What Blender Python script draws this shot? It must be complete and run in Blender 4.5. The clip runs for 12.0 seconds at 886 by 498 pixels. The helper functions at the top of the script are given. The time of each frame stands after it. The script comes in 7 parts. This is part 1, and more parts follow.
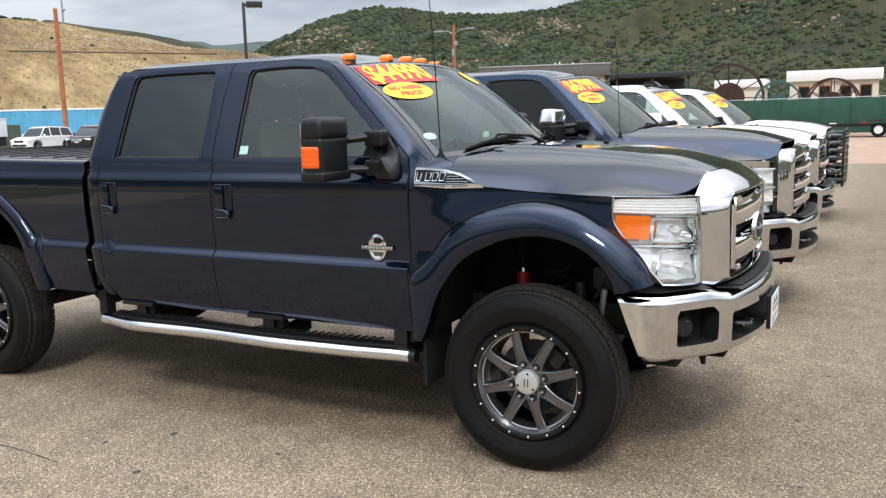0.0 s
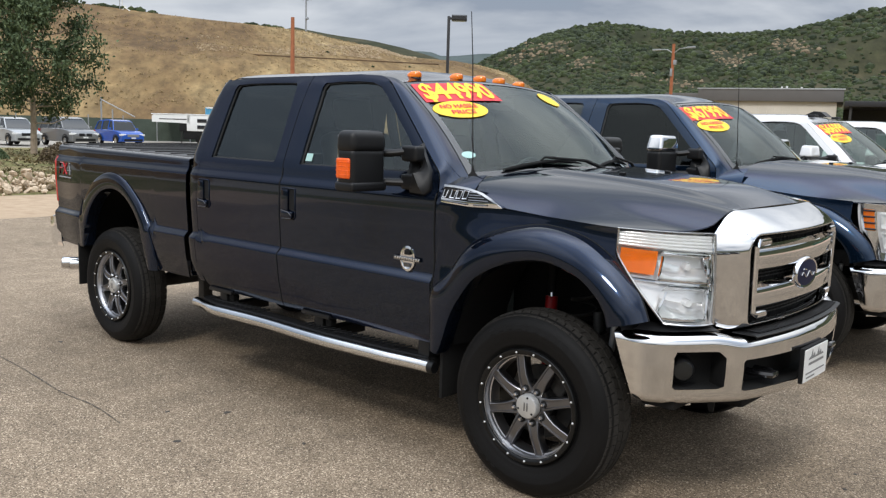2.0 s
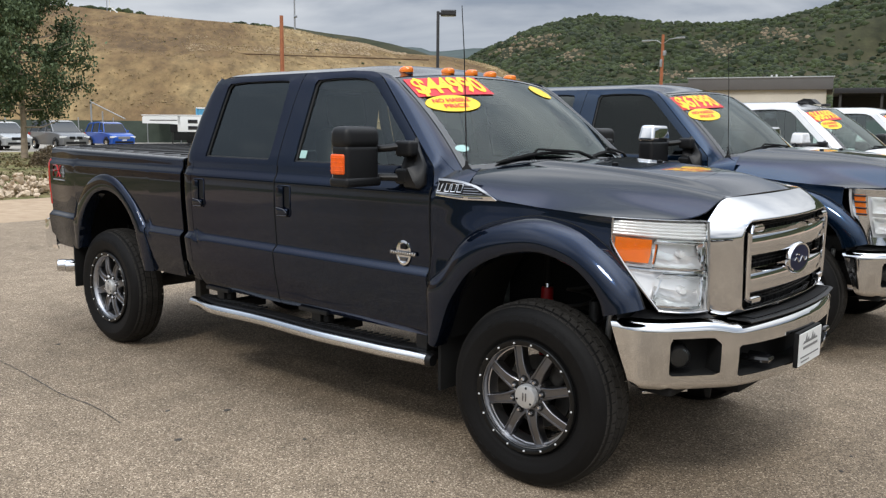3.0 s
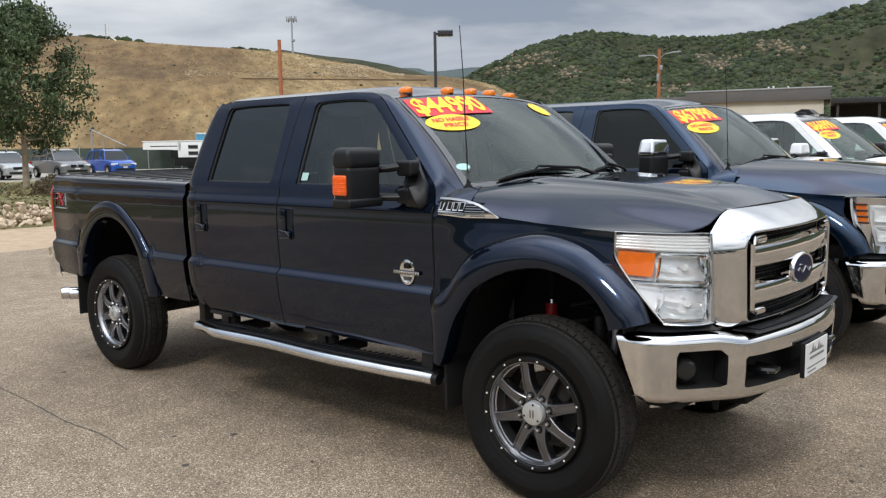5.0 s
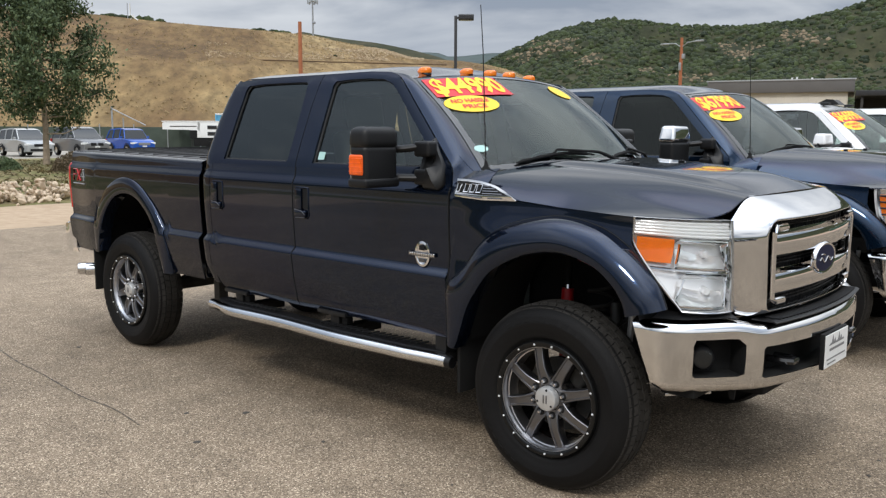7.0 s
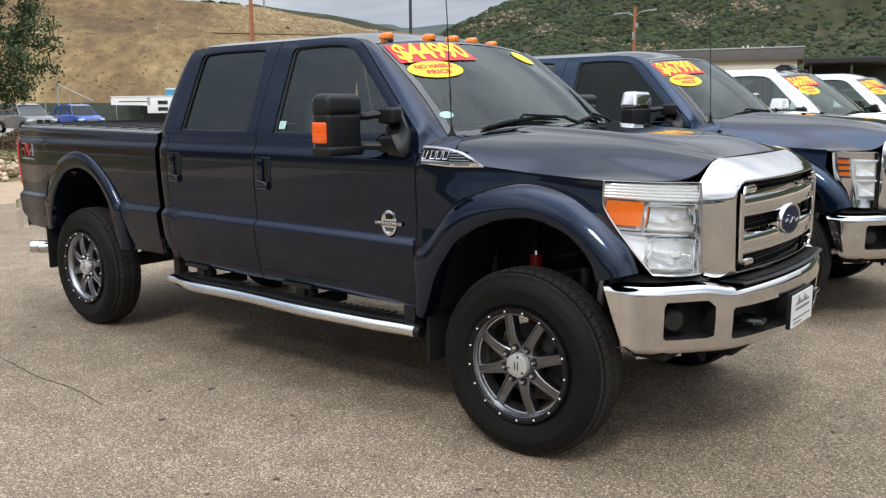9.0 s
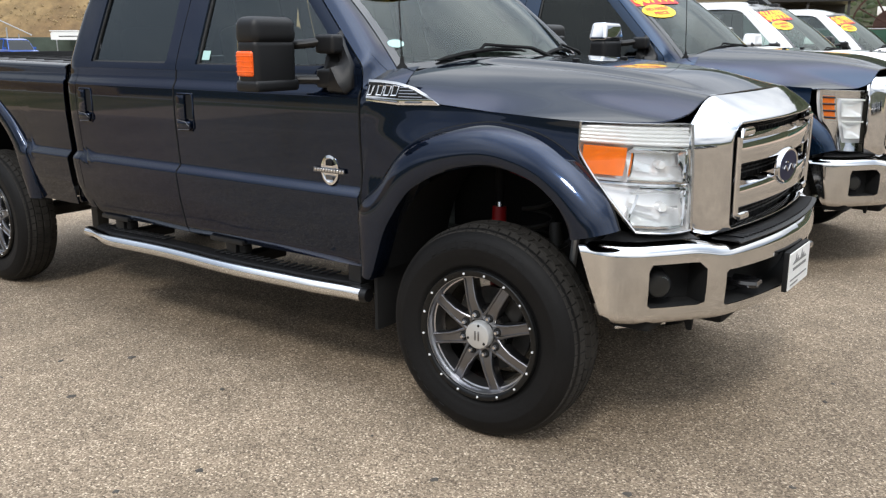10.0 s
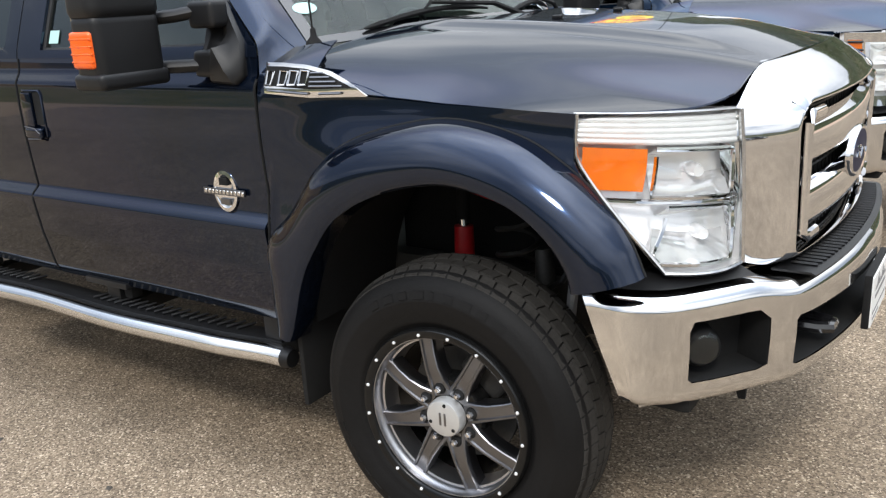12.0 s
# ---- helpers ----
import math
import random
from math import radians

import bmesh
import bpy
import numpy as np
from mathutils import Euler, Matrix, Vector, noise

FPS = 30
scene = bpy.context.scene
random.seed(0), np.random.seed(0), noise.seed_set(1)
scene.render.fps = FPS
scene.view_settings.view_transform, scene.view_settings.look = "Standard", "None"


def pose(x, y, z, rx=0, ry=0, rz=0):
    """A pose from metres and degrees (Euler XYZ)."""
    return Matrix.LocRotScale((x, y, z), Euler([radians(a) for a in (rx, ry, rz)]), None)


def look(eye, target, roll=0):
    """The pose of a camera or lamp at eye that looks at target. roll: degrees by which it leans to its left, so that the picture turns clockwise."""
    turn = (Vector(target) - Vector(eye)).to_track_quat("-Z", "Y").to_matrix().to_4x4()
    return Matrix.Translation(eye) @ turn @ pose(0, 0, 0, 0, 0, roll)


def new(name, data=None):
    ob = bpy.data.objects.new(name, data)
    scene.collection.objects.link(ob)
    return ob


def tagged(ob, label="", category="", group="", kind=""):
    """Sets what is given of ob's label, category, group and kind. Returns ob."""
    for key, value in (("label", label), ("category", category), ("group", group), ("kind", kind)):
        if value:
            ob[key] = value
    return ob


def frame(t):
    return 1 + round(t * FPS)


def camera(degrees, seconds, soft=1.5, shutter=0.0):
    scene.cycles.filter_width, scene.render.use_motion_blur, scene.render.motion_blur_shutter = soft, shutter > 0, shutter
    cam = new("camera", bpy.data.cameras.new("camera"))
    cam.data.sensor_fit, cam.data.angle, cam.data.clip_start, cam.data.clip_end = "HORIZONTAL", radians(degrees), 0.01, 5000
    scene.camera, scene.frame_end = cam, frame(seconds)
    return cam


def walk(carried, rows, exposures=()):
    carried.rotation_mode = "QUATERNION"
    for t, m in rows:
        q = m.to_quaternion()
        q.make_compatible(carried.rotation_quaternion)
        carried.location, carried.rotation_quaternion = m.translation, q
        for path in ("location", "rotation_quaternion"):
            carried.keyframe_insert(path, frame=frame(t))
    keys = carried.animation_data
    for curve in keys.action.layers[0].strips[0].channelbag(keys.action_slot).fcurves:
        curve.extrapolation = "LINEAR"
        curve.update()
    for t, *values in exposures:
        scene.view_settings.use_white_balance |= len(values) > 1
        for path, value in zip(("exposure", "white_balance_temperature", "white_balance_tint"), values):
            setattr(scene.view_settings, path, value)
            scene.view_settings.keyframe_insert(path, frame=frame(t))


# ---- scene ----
cam = camera(55.0, 12.0, 1.3)
PATH = [
    (0, (1.431, -4.548, 1.673), (0.52, -2.794, 1.367), -1.5),
    (0.5, (1.64, -4.373, 1.684), (0.617, -2.683, 1.37), -0.2),
    (1, (1.782, -4.223, 1.677), (0.63, -2.609, 1.42), 0.7),
    (1.5, (2.008, -4.133, 1.69), (0.764, -2.587, 1.433), 1.3),
    (2, (2.217, -4.122, 1.699), (0.908, -2.635, 1.424), 1.7),
    (2.5, (2.231, -4.141, 1.693), (0.919, -2.659, 1.402), 1.4),
    (3, (2.229, -4.149, 1.692), (0.932, -2.654, 1.407), 0.5),
    (5, (2.229, -4.158, 1.691), (0.924, -2.661, 1.45), -0.9),
    (5.5, (2.231, -4.154, 1.688), (0.907, -2.673, 1.456), -0.1),
    (6, (2.221, -4.141, 1.686), (0.898, -2.657, 1.471), -0.1),
    (6.5, (2.21, -4.134, 1.677), (0.881, -2.658, 1.441), -0.2),
    (7, (2.205, -4.129, 1.668), (0.875, -2.661, 1.394), 0.2),
    (8.8, (2.193, -4.136, 1.654), (0.921, -2.625, 1.337), -0.4),
    (9, (2.136, -4.122, 1.637), (0.887, -2.597, 1.3), -0.5),
    (9.5, (2.0, -3.959, 1.586), (0.804, -2.41, 1.174), -0.9),
    (10, (1.81, -3.676, 1.591), (0.658, -2.111, 1.116), -0.1),
    (10.5, (1.55, -3.426, 1.556), (0.424, -1.867, 1.005), -0.2),
    (11, (1.336, -3.167, 1.545), (0.246, -1.621, 0.893), -0.1),
    (11.5, (1.253, -2.964, 1.581), (0.133, -1.446, 0.918), -1.3),
    (12, (1.258, -2.774, 1.606), (0.175, -1.195, 1.028), -3.2),
]
EXPOSURES = [(0.0, 0.17), (1.0, 0.07), (2.5, -0.20), (3.2, -0.20), (6.0, -0.18), (7.2, -0.18), (9.0, -0.06), (9.5, 0.06), (10.0, 0.15), (11.0, 0.22), (11.5, 0.28), (12.0, 0.41)]
walk(cam, [(t, look(eye, target, roll)) for t, eye, target, roll in PATH], EXPOSURES)

# ---- world and light ----
SUN_EL, SUN_AZ = 45.0, 160.0          # degrees; azimuth from +y, to the right positive
world = bpy.data.worlds.new("world")
scene.world = world
world.use_nodes = True
wn, wl = world.node_tree.nodes, world.node_tree.links
wn.clear()
w_out = wn.new("ShaderNodeOutputWorld")
w_geo = wn.new("ShaderNodeTexCoord")
w_sky = wn.new("ShaderNodeTexSky")
w_sky.sky_type, w_sky.sun_disc = "NISHITA", False
w_sky.sun_elevation, w_sky.sun_rotation = radians(SUN_EL), radians(SUN_AZ)
w_sep = wn.new("ShaderNodeSeparateXYZ")
wl.new(w_geo.outputs["Generated"], w_sep.inputs[0])
w_add = wn.new("ShaderNodeMath")
w_add.operation = "ADD"
w_add.inputs[1].default_value = 0.16
wl.new(w_sep.outputs["Z"], w_add.inputs[0])
w_max = wn.new("ShaderNodeMath")
w_max.operation = "MAXIMUM"
w_max.inputs[1].default_value = 0.08
wl.new(w_add.outputs[0], w_max.inputs[0])
w_div = wn.new("ShaderNodeVectorMath")
w_div.operation = "DIVIDE"
w_cmb = wn.new("ShaderNodeCombineXYZ")
w_cmb.inputs[2].default_value = 1.0
wl.new(w_max.outputs[0], w_cmb.inputs[0])
wl.new(w_max.outputs[0], w_cmb.inputs[1])
wl.new(w_geo.outputs["Generated"], w_div.inputs[0])
wl.new(w_cmb.outputs[0], w_div.inputs[1])
w_noise = wn.new("ShaderNodeTexNoise")
w_noise.inputs["Scale"].default_value = 0.62
w_noise.inputs["Detail"].default_value = 7.0
w_noise.inputs["Roughness"].default_value = 0.52
w_noise.inputs["Distortion"].default_value = 0.25
wl.new(w_div.outputs[0], w_noise.inputs["Vector"])
w_ramp = wn.new("ShaderNodeValToRGB")          # cloud brightness
w_ramp.color_ramp.elements[0].position, w_ramp.color_ramp.elements[0].color = 0.41, (0.37, 0.43, 0.53, 1)
w_ramp.color_ramp.elements[1].position, w_ramp.color_ramp.elements[1].color = 0.57, (0.93, 0.97, 1.02, 1)
wl.new(w_noise.outputs["Fac"], w_ramp.inputs[0])
w_mask = wn.new("ShaderNodeValToRGB")          # cloud cover
w_mask.color_ramp.elements[0].position, w_mask.color_ramp.elements[0].color = 0.22, (0.55, 0.55, 0.55, 1)
w_mask.color_ramp.elements[1].position, w_mask.color_ramp.elements[1].color = 0.42, (1, 1, 1, 1)
wl.new(w_noise.outputs["Fac"], w_mask.inputs[0])
bg_sky, bg_cloud, w_mix = wn.new("ShaderNodeBackground"), wn.new("ShaderNodeBackground"), wn.new("ShaderNodeMixShader")
bg_sky.inputs[1].default_value = 0.08
wl.new(w_sky.outputs[0], bg_sky.inputs[0])
w_pow = wn.new("ShaderNodeMath")               # an overcast sky is brightest overhead
w_pow.operation, w_pow.use_clamp, w_pow.inputs[1].default_value = "POWER", True, 2.7
wl.new(w_sep.outputs["Z"], w_pow.inputs[0])
w_zen = wn.new("ShaderNodeMath")
w_zen.operation, w_zen.inputs[1].default_value, w_zen.inputs[2].default_value = "MULTIPLY_ADD", 4.2, 0.90
wl.new(w_pow.outputs[0], w_zen.inputs[0])
wl.new(w_zen.outputs[0], bg_cloud.inputs[1])
w_low = wn.new("ShaderNodeMapRange")          # rain haze: bluer and darker low over the hills
w_low.inputs[1].default_value, w_low.inputs[2].default_value, w_low.inputs[3].default_value, w_low.inputs[4].default_value = 0.06, 0.16, 0.75, 0.0
wl.new(w_sep.outputs["Z"], w_low.inputs[0])
w_tint = wn.new("ShaderNodeMixRGB")
w_tint.inputs[2].default_value = (0.405, 0.475, 0.585, 1)
wl.new(w_low.outputs[0], w_tint.inputs[0])
wl.new(w_ramp.outputs[0], w_tint.inputs[1])
wl.new(w_tint.outputs[0], bg_cloud.inputs[0])
wl.new(w_mask.outputs[0], w_mix.inputs[0])
wl.new(bg_sky.outputs[0], w_mix.inputs[1])
wl.new(bg_cloud.outputs[0], w_mix.inputs[2])
wl.new(w_mix.outputs[0], w_out.inputs[0])
sun_data = bpy.data.lights.new("sun", "SUN")
sun_data.energy, sun_data.angle, sun_data.color = 1.45, radians(10), (1.0, 0.965, 0.91)
sun = new("sun", sun_data)
sun_dir = Vector((math.sin(radians(SUN_AZ)) * math.cos(radians(SUN_EL)), math.cos(radians(SUN_AZ)) * math.cos(radians(SUN_EL)), math.sin(radians(SUN_EL))))
sun.matrix_world = look(sun_dir * 60, (0, 0, 0))


# ---- materials ----
def mat(name, color, rough=0.5, metal=0.0, coat=0.0, vary=0.0, scale=3.0, bump=0.0, bump_scale=60.0, spec=0.5, fine=0.0):
    """A principled material whose colour varies at two scales, with a fine relief."""
    m = bpy.data.materials.new(name)
    m.use_nodes = True
    n, l = m.node_tree.nodes, m.node_tree.links
    b = n["Principled BSDF"]
    b.inputs["Base Color"].default_value = (*color, 1)
    b.inputs["Roughness"].default_value = rough
    b.inputs["Metallic"].default_value = metal
    b.inputs["Coat Weight"].default_value = coat
    b.inputs["Coat Roughness"].default_value = 0.03
    b.inputs["Specular IOR Level"].default_value = spec
    tc = n.new("ShaderNodeTexCoord")
    if vary or fine:
        big, small = n.new("ShaderNodeTexNoise"), n.new("ShaderNodeTexNoise")
        big.inputs["Scale"].default_value, small.inputs["Scale"].default_value = scale, scale * 14
        big.inputs["Detail"].default_value = small.inputs["Detail"].default_value = 5
        mix = n.new("ShaderNodeMixRGB")
        mix.blend_type, mix.inputs[0].default_value = "MULTIPLY", 1.0
        mix.inputs[1].default_value = (*color, 1)
        ra, rb = n.new("ShaderNodeMapRange"), n.new("ShaderNodeMapRange")
        for r, src, k in ((ra, big, vary), (rb, small, fine or vary * 0.6)):
            r.inputs[1].default_value, r.inputs[2].default_value = 0.25, 0.75
            r.inputs[3].default_value, r.inputs[4].default_value = 1 - k, 1 + k
            l.new(tc.outputs["Object"], src.inputs["Vector"])
            l.new(src.outputs["Fac"], r.inputs[0])
        mul = n.new("ShaderNodeMath")
        mul.operation = "MULTIPLY"
        l.new(ra.outputs[0], mul.inputs[0])
        l.new(rb.outputs[0], mul.inputs[1])
        l.new(mul.outputs[0], mix.inputs[2])
        l.new(mix.outputs[0], b.inputs["Base Color"])
    if bump:
        t, bp = n.new("ShaderNodeTexNoise"), n.new("ShaderNodeBump")
        t.inputs["Scale"].default_value, t.inputs["Detail"].default_value = bump_scale, 4
        bp.inputs["Strength"].default_value, bp.inputs["Distance"].default_value = bump, 0.01
        l.new(tc.outputs["Object"], t.inputs["Vector"])
        l.new(t.outputs["Fac"], bp.inputs["Height"])
        l.new(bp.outputs[0], b.inputs["Normal"])
    return m


def glass_mat(name, tint, gloss=1.0, density=0.0):
    """A thin pane: tinted see-through glass with a mirror-like surface by Fresnel."""
    m = bpy.data.materials.new(name)
    m.use_nodes = True
    n, l = m.node_tree.nodes, m.node_tree.links
    n.clear()
    out, mix = n.new("ShaderNodeOutputMaterial"), n.new("ShaderNodeMixShader")
    tr, gl, fr = n.new("ShaderNodeBsdfTransparent"), n.new("ShaderNodeBsdfGlossy"), n.new("ShaderNodeFresnel")
    tr.inputs[0].default_value = (*tint, 1)
    gl.inputs["Roughness"].default_value = 0.015
    gl.inputs["Color"].default_value = (gloss * 0.93, gloss, gloss * 0.97, 1)
    fr.inputs[0].default_value = 1.62 + density
    l.new(fr.outputs[0], mix.inputs[0])
    l.new(tr.outputs[0], mix.inputs[1])
    l.new(gl.outputs[0], mix.inputs[2])
    l.new(mix.outputs[0], out.inputs[0])
    return m


def paint_mat(name, color, metal=0.35, rough=0.32):
    m = mat(name, color, rough, metal, 1.0, vary=0.05, scale=1.2, fine=0.03, spec=0.08)
    m.node_tree.nodes["Principled BSDF"].inputs["Coat IOR"].default_value = 1.44
    m.node_tree.nodes["Principled BSDF"].inputs["Coat Roughness"].default_value = 0.028
    if metal > 0.5:
        m.node_tree.nodes["Principled BSDF"].inputs["Specular Tint"].default_value = (0.10, 0.13, 0.20, 1)
    return m


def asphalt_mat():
    """Light worn chip-seal: pale and dark stones in a grey-brown binder, with stains."""
    m = bpy.data.materials.new("asphalt")
    m.use_nodes = True
    n, l = m.node_tree.nodes, m.node_tree.links
    b = n["Principled BSDF"]
    tc = n.new("ShaderNodeTexCoord")
    vor, vor2, big, mid = n.new("ShaderNodeTexVoronoi"), n.new("ShaderNodeTexVoronoi"), n.new("ShaderNodeTexNoise"), n.new("ShaderNodeTexNoise")
    vor.inputs["Scale"].default_value = 150
    vor2.inputs["Scale"].default_value = 38
    big.inputs["Scale"].default_value, big.inputs["Detail"].default_value = 0.35, 6
    mid.inputs["Scale"].default_value, mid.inputs["Detail"].default_value = 4.0, 8
    for t in (vor, vor2, big, mid):
        l.new(tc.outputs["Object"], t.inputs["Vector"])
    ramp = n.new("ShaderNodeValToRGB")
    e = ramp.color_ramp.elements
    e[0].position, e[0].color = 0.0, (0.105, 0.078, 0.054, 1)
    e[1].position, e[1].color = 1.0, (0.70, 0.575, 0.43, 1)
    for pos, c in ((0.30, (0.205, 0.156, 0.109)), (0.72, (0.318, 0.246, 0.172)), (0.90, (0.40, 0.315, 0.225))):
        k = e.new(pos)
        k.color = (*c, 1)
    sep = n.new("ShaderNodeSeparateColor")
    l.new(vor.outputs["Color"], sep.inputs[0])
    l.new(sep.outputs[0], ramp.inputs[0])
    r1, r2 = n.new("ShaderNodeMapRange"), n.new("ShaderNodeMapRange")
    for r, s, a, z in ((r1, big, 0.80, 1.16), (r2, mid, 0.84, 1.14)):
        r.inputs[1].default_value, r.inputs[2].default_value, r.inputs[3].default_value, r.inputs[4].default_value = 0.3, 0.7, a, z
        l.new(s.outputs["Fac"], r.inputs[0])
    mul = n.new("ShaderNodeMath")
    mul.operation = "MULTIPLY"
    l.new(r1.outputs[0], mul.inputs[0])
    l.new(r2.outputs[0], mul.inputs[1])
    # darker towards +x: ground tone and the row's shade, both put into the colour
    pos, ahead_tone, edge, ahead_mul = n.new("ShaderNodeSeparateXYZ"), n.new("ShaderNodeMapRange"), n.new("ShaderNodeMath"), n.new("ShaderNodeMath")
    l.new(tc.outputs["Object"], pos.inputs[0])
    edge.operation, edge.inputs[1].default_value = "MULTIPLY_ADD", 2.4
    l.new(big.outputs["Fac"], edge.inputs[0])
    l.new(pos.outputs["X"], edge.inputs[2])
    ahead_tone.inputs[1].default_value, ahead_tone.inputs[2].default_value, ahead_tone.inputs[3].default_value, ahead_tone.inputs[4].default_value = 1.2, 3.0, 0.93, 0.64
    l.new(edge.outputs[0], ahead_tone.inputs[0])
    ahead_mul.operation = "MULTIPLY"
    l.new(mul.outputs[0], ahead_mul.inputs[0])
    l.new(ahead_tone.outputs[0], ahead_mul.inputs[1])
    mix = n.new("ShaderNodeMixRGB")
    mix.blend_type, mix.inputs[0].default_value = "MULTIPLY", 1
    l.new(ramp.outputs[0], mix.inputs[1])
    l.new(ahead_mul.outputs[0], mix.inputs[2])
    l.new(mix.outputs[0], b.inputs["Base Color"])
    b.inputs["Roughness"].default_value = 0.9
    b.inputs["Specular IOR Level"].default_value = 0.25
    bp = n.new("ShaderNodeBump")
    bp.inputs["Strength"].default_value, bp.inputs["Distance"].default_value = 0.45, 0.005
    l.new(vor.outputs["Distance"], bp.inputs["Height"])
    bp.invert = True
    l.new(bp.outputs[0], b.inputs["Normal"])
    return m


def patch_mat(name, stops, scale, detail=8, rough=0.95, stretch=(1, 1, 1), bump=0.0, bump_scale=30):
    """Ground cover: colours from a fractal noise, by stops of (position, colour)."""
    m = bpy.data.materials.new(name)
    m.use_nodes = True
    n, l = m.node_tree.nodes, m.node_tree.links
    b = n["Principled BSDF"]
    tc, mp, t, ramp = n.new("ShaderNodeTexCoord"), n.new("ShaderNodeMapping"), n.new("ShaderNodeTexNoise"), n.new("ShaderNodeValToRGB")
    mp.inputs["Scale"].default_value = stretch
    t.inputs["Scale"].default_value, t.inputs["Detail"].default_value, t.inputs["Roughness"].default_value = scale, detail, 0.66
    e = ramp.color_ramp.elements
    e[0].position, e[0].color = stops[0][0], (*stops[0][1], 1)
    e[1].position, e[1].color = stops[-1][0], (*stops[-1][1], 1)
    for pos, c in stops[1:-1]:
        e.new(pos).color = (*c, 1)
    l.new(tc.outputs["Object"], mp.inputs[0])
    l.new(mp.outputs[0], t.inputs["Vector"])
    l.new(t.outputs["Fac"], ramp.inputs[0])
    l.new(ramp.outputs[0], b.inputs["Base Color"])
    b.inputs["Roughness"].default_value = rough
    b.inputs["Specular IOR Level"].default_value = 0.2
    if bump:
        t2, bp = n.new("ShaderNodeTexNoise"), n.new("ShaderNodeBump")
        t2.inputs["Scale"].default_value, t2.inputs["Detail"].default_value = bump_scale, 6
        bp.inputs["Strength"].default_value, bp.inputs["Distance"].default_value = bump, 0.05
        l.new(tc.outputs["Object"], t2.inputs["Vector"])
        l.new(t2.outputs["Fac"], bp.inputs["Height"])
        l.new(bp.outputs[0], b.inputs["Normal"])
    return m


def two_scale(name, stops, scale, fine, heading, draw):
    """A hillside: broad drifts of colour broken up by fine tussocks."""
    m = patch_mat(name, stops, scale, 10, 0.95, (draw, 1, 1), 1.0, fine * 0.8)
    n, l = m.node_tree.nodes, m.node_tree.links
    b, mp = n["Principled BSDF"], n["Mapping"]
    mp.vector_type, mp.inputs["Rotation"].default_value = "TEXTURE", (0, 0, radians(heading))
    t, r, mix = n.new("ShaderNodeTexNoise"), n.new("ShaderNodeMapRange"), n.new("ShaderNodeMixRGB")
    t.inputs["Scale"].default_value, t.inputs["Detail"].default_value, t.inputs["Roughness"].default_value = fine, 8, 0.75
    r.inputs[1].default_value, r.inputs[2].default_value, r.inputs[3].default_value, r.inputs[4].default_value = 0.32, 0.68, 0.55, 1.45
    mix.blend_type, mix.inputs[0].default_value = "MULTIPLY", 1.0
    l.new(mp.outputs[0], t.inputs["Vector"])
    l.new(t.outputs["Fac"], r.inputs[0])
    l.new(b.inputs["Base Color"].links[0].from_socket, mix.inputs[1])
    l.new(r.outputs[0], mix.inputs[2])
    l.new(mix.outputs[0], b.inputs["Base Color"])
    return m


def leaf_mat(name, dark, light):
    m = bpy.data.materials.new(name)
    m.use_nodes = True
    n, l = m.node_tree.nodes, m.node_tree.links
    b, g, ramp = n["Principled BSDF"], n.new("ShaderNodeNewGeometry"), n.new("ShaderNodeValToRGB")
    ramp.color_ramp.elements[0].color, ramp.color_ramp.elements[1].color = (*dark, 1), (*light, 1)
    l.new(g.outputs["Random Per Island"], ramp.inputs[0])
    l.new(ramp.outputs[0], b.inputs["Base Color"])
    b.inputs["Roughness"].default_value = 0.75
    b.inputs["Specular IOR Level"].default_value = 0.25
    return m


ASPHALT = asphalt_mat()
BLUE = paint_mat("blue_paint", (0.0074, 0.0150, 0.0345), 0.80, 0.15)
BLUE_2 = paint_mat("blue_paint_lighter", (0.0080, 0.0235, 0.052), 0.80, 0.15)
WHITE = paint_mat("white_paint", (0.80, 0.80, 0.80), 0.0, 0.4)
CHROME = mat("chrome", (0.80, 0.80, 0.81), 0.04, 1.0)
BUMPER_CHROME = mat("bumper_chrome", (0.76, 0.755, 0.75), 0.08, 1.0)
POLISHED = mat("polished_aluminium", (0.70, 0.70, 0.70), 0.22, 1.0, vary=0.06, scale=20)
GUNMETAL = mat("gunmetal", (0.19, 0.19, 0.20), 0.32, 1.0, vary=0.05, scale=20)
MACHINED = mat("machined_ring", (0.52, 0.52, 0.54), 0.34, 1.0, vary=0.06, scale=20)
HUB_CAP = mat("hub_cap_silver", (0.58, 0.58, 0.57), 0.38, 0.6, vary=0.05, scale=30)
GLOSS_BLACK = mat("gloss_black", (0.010, 0.010, 0.011), 0.16, 0.0, 0.6)
SATIN_BLACK = mat("satin_black", (0.006, 0.006, 0.006), 0.22, vary=0.1, scale=10, spec=0.3)
BLACK = mat("black_plastic", (0.0065, 0.0065, 0.007), 0.45, vary=0.12, scale=8, bump=0.06, bump_scale=300, spec=0.35)
MATTE = mat("matte_black", (0.0095, 0.0095, 0.0095), 0.80, vary=0.25, scale=6, spec=0.25)
SEAL = mat("black_rubber_seal", (0.012, 0.012, 0.012), 0.6, vary=0.1, scale=20)
TYRE = mat("tyre_rubber", (0.0062, 0.0059, 0.0058), 0.62, vary=0.22, scale=5, bump=0.1, bump_scale=120, spec=0.18)
TREAD = mat("dusty_tread", (0.027, 0.025, 0.0225), 0.85, vary=0.3, scale=8, bump=0.15, bump_scale=90, spec=0.2)
DARK_STEEL = mat("dark_steel", (0.045, 0.043, 0.040), 0.6, 0.5, vary=0.3, scale=9)
AMBER = mat("amber_plastic", (0.88, 0.20, 0.007), 0.18, 0, 0.5, vary=0.08, scale=30)
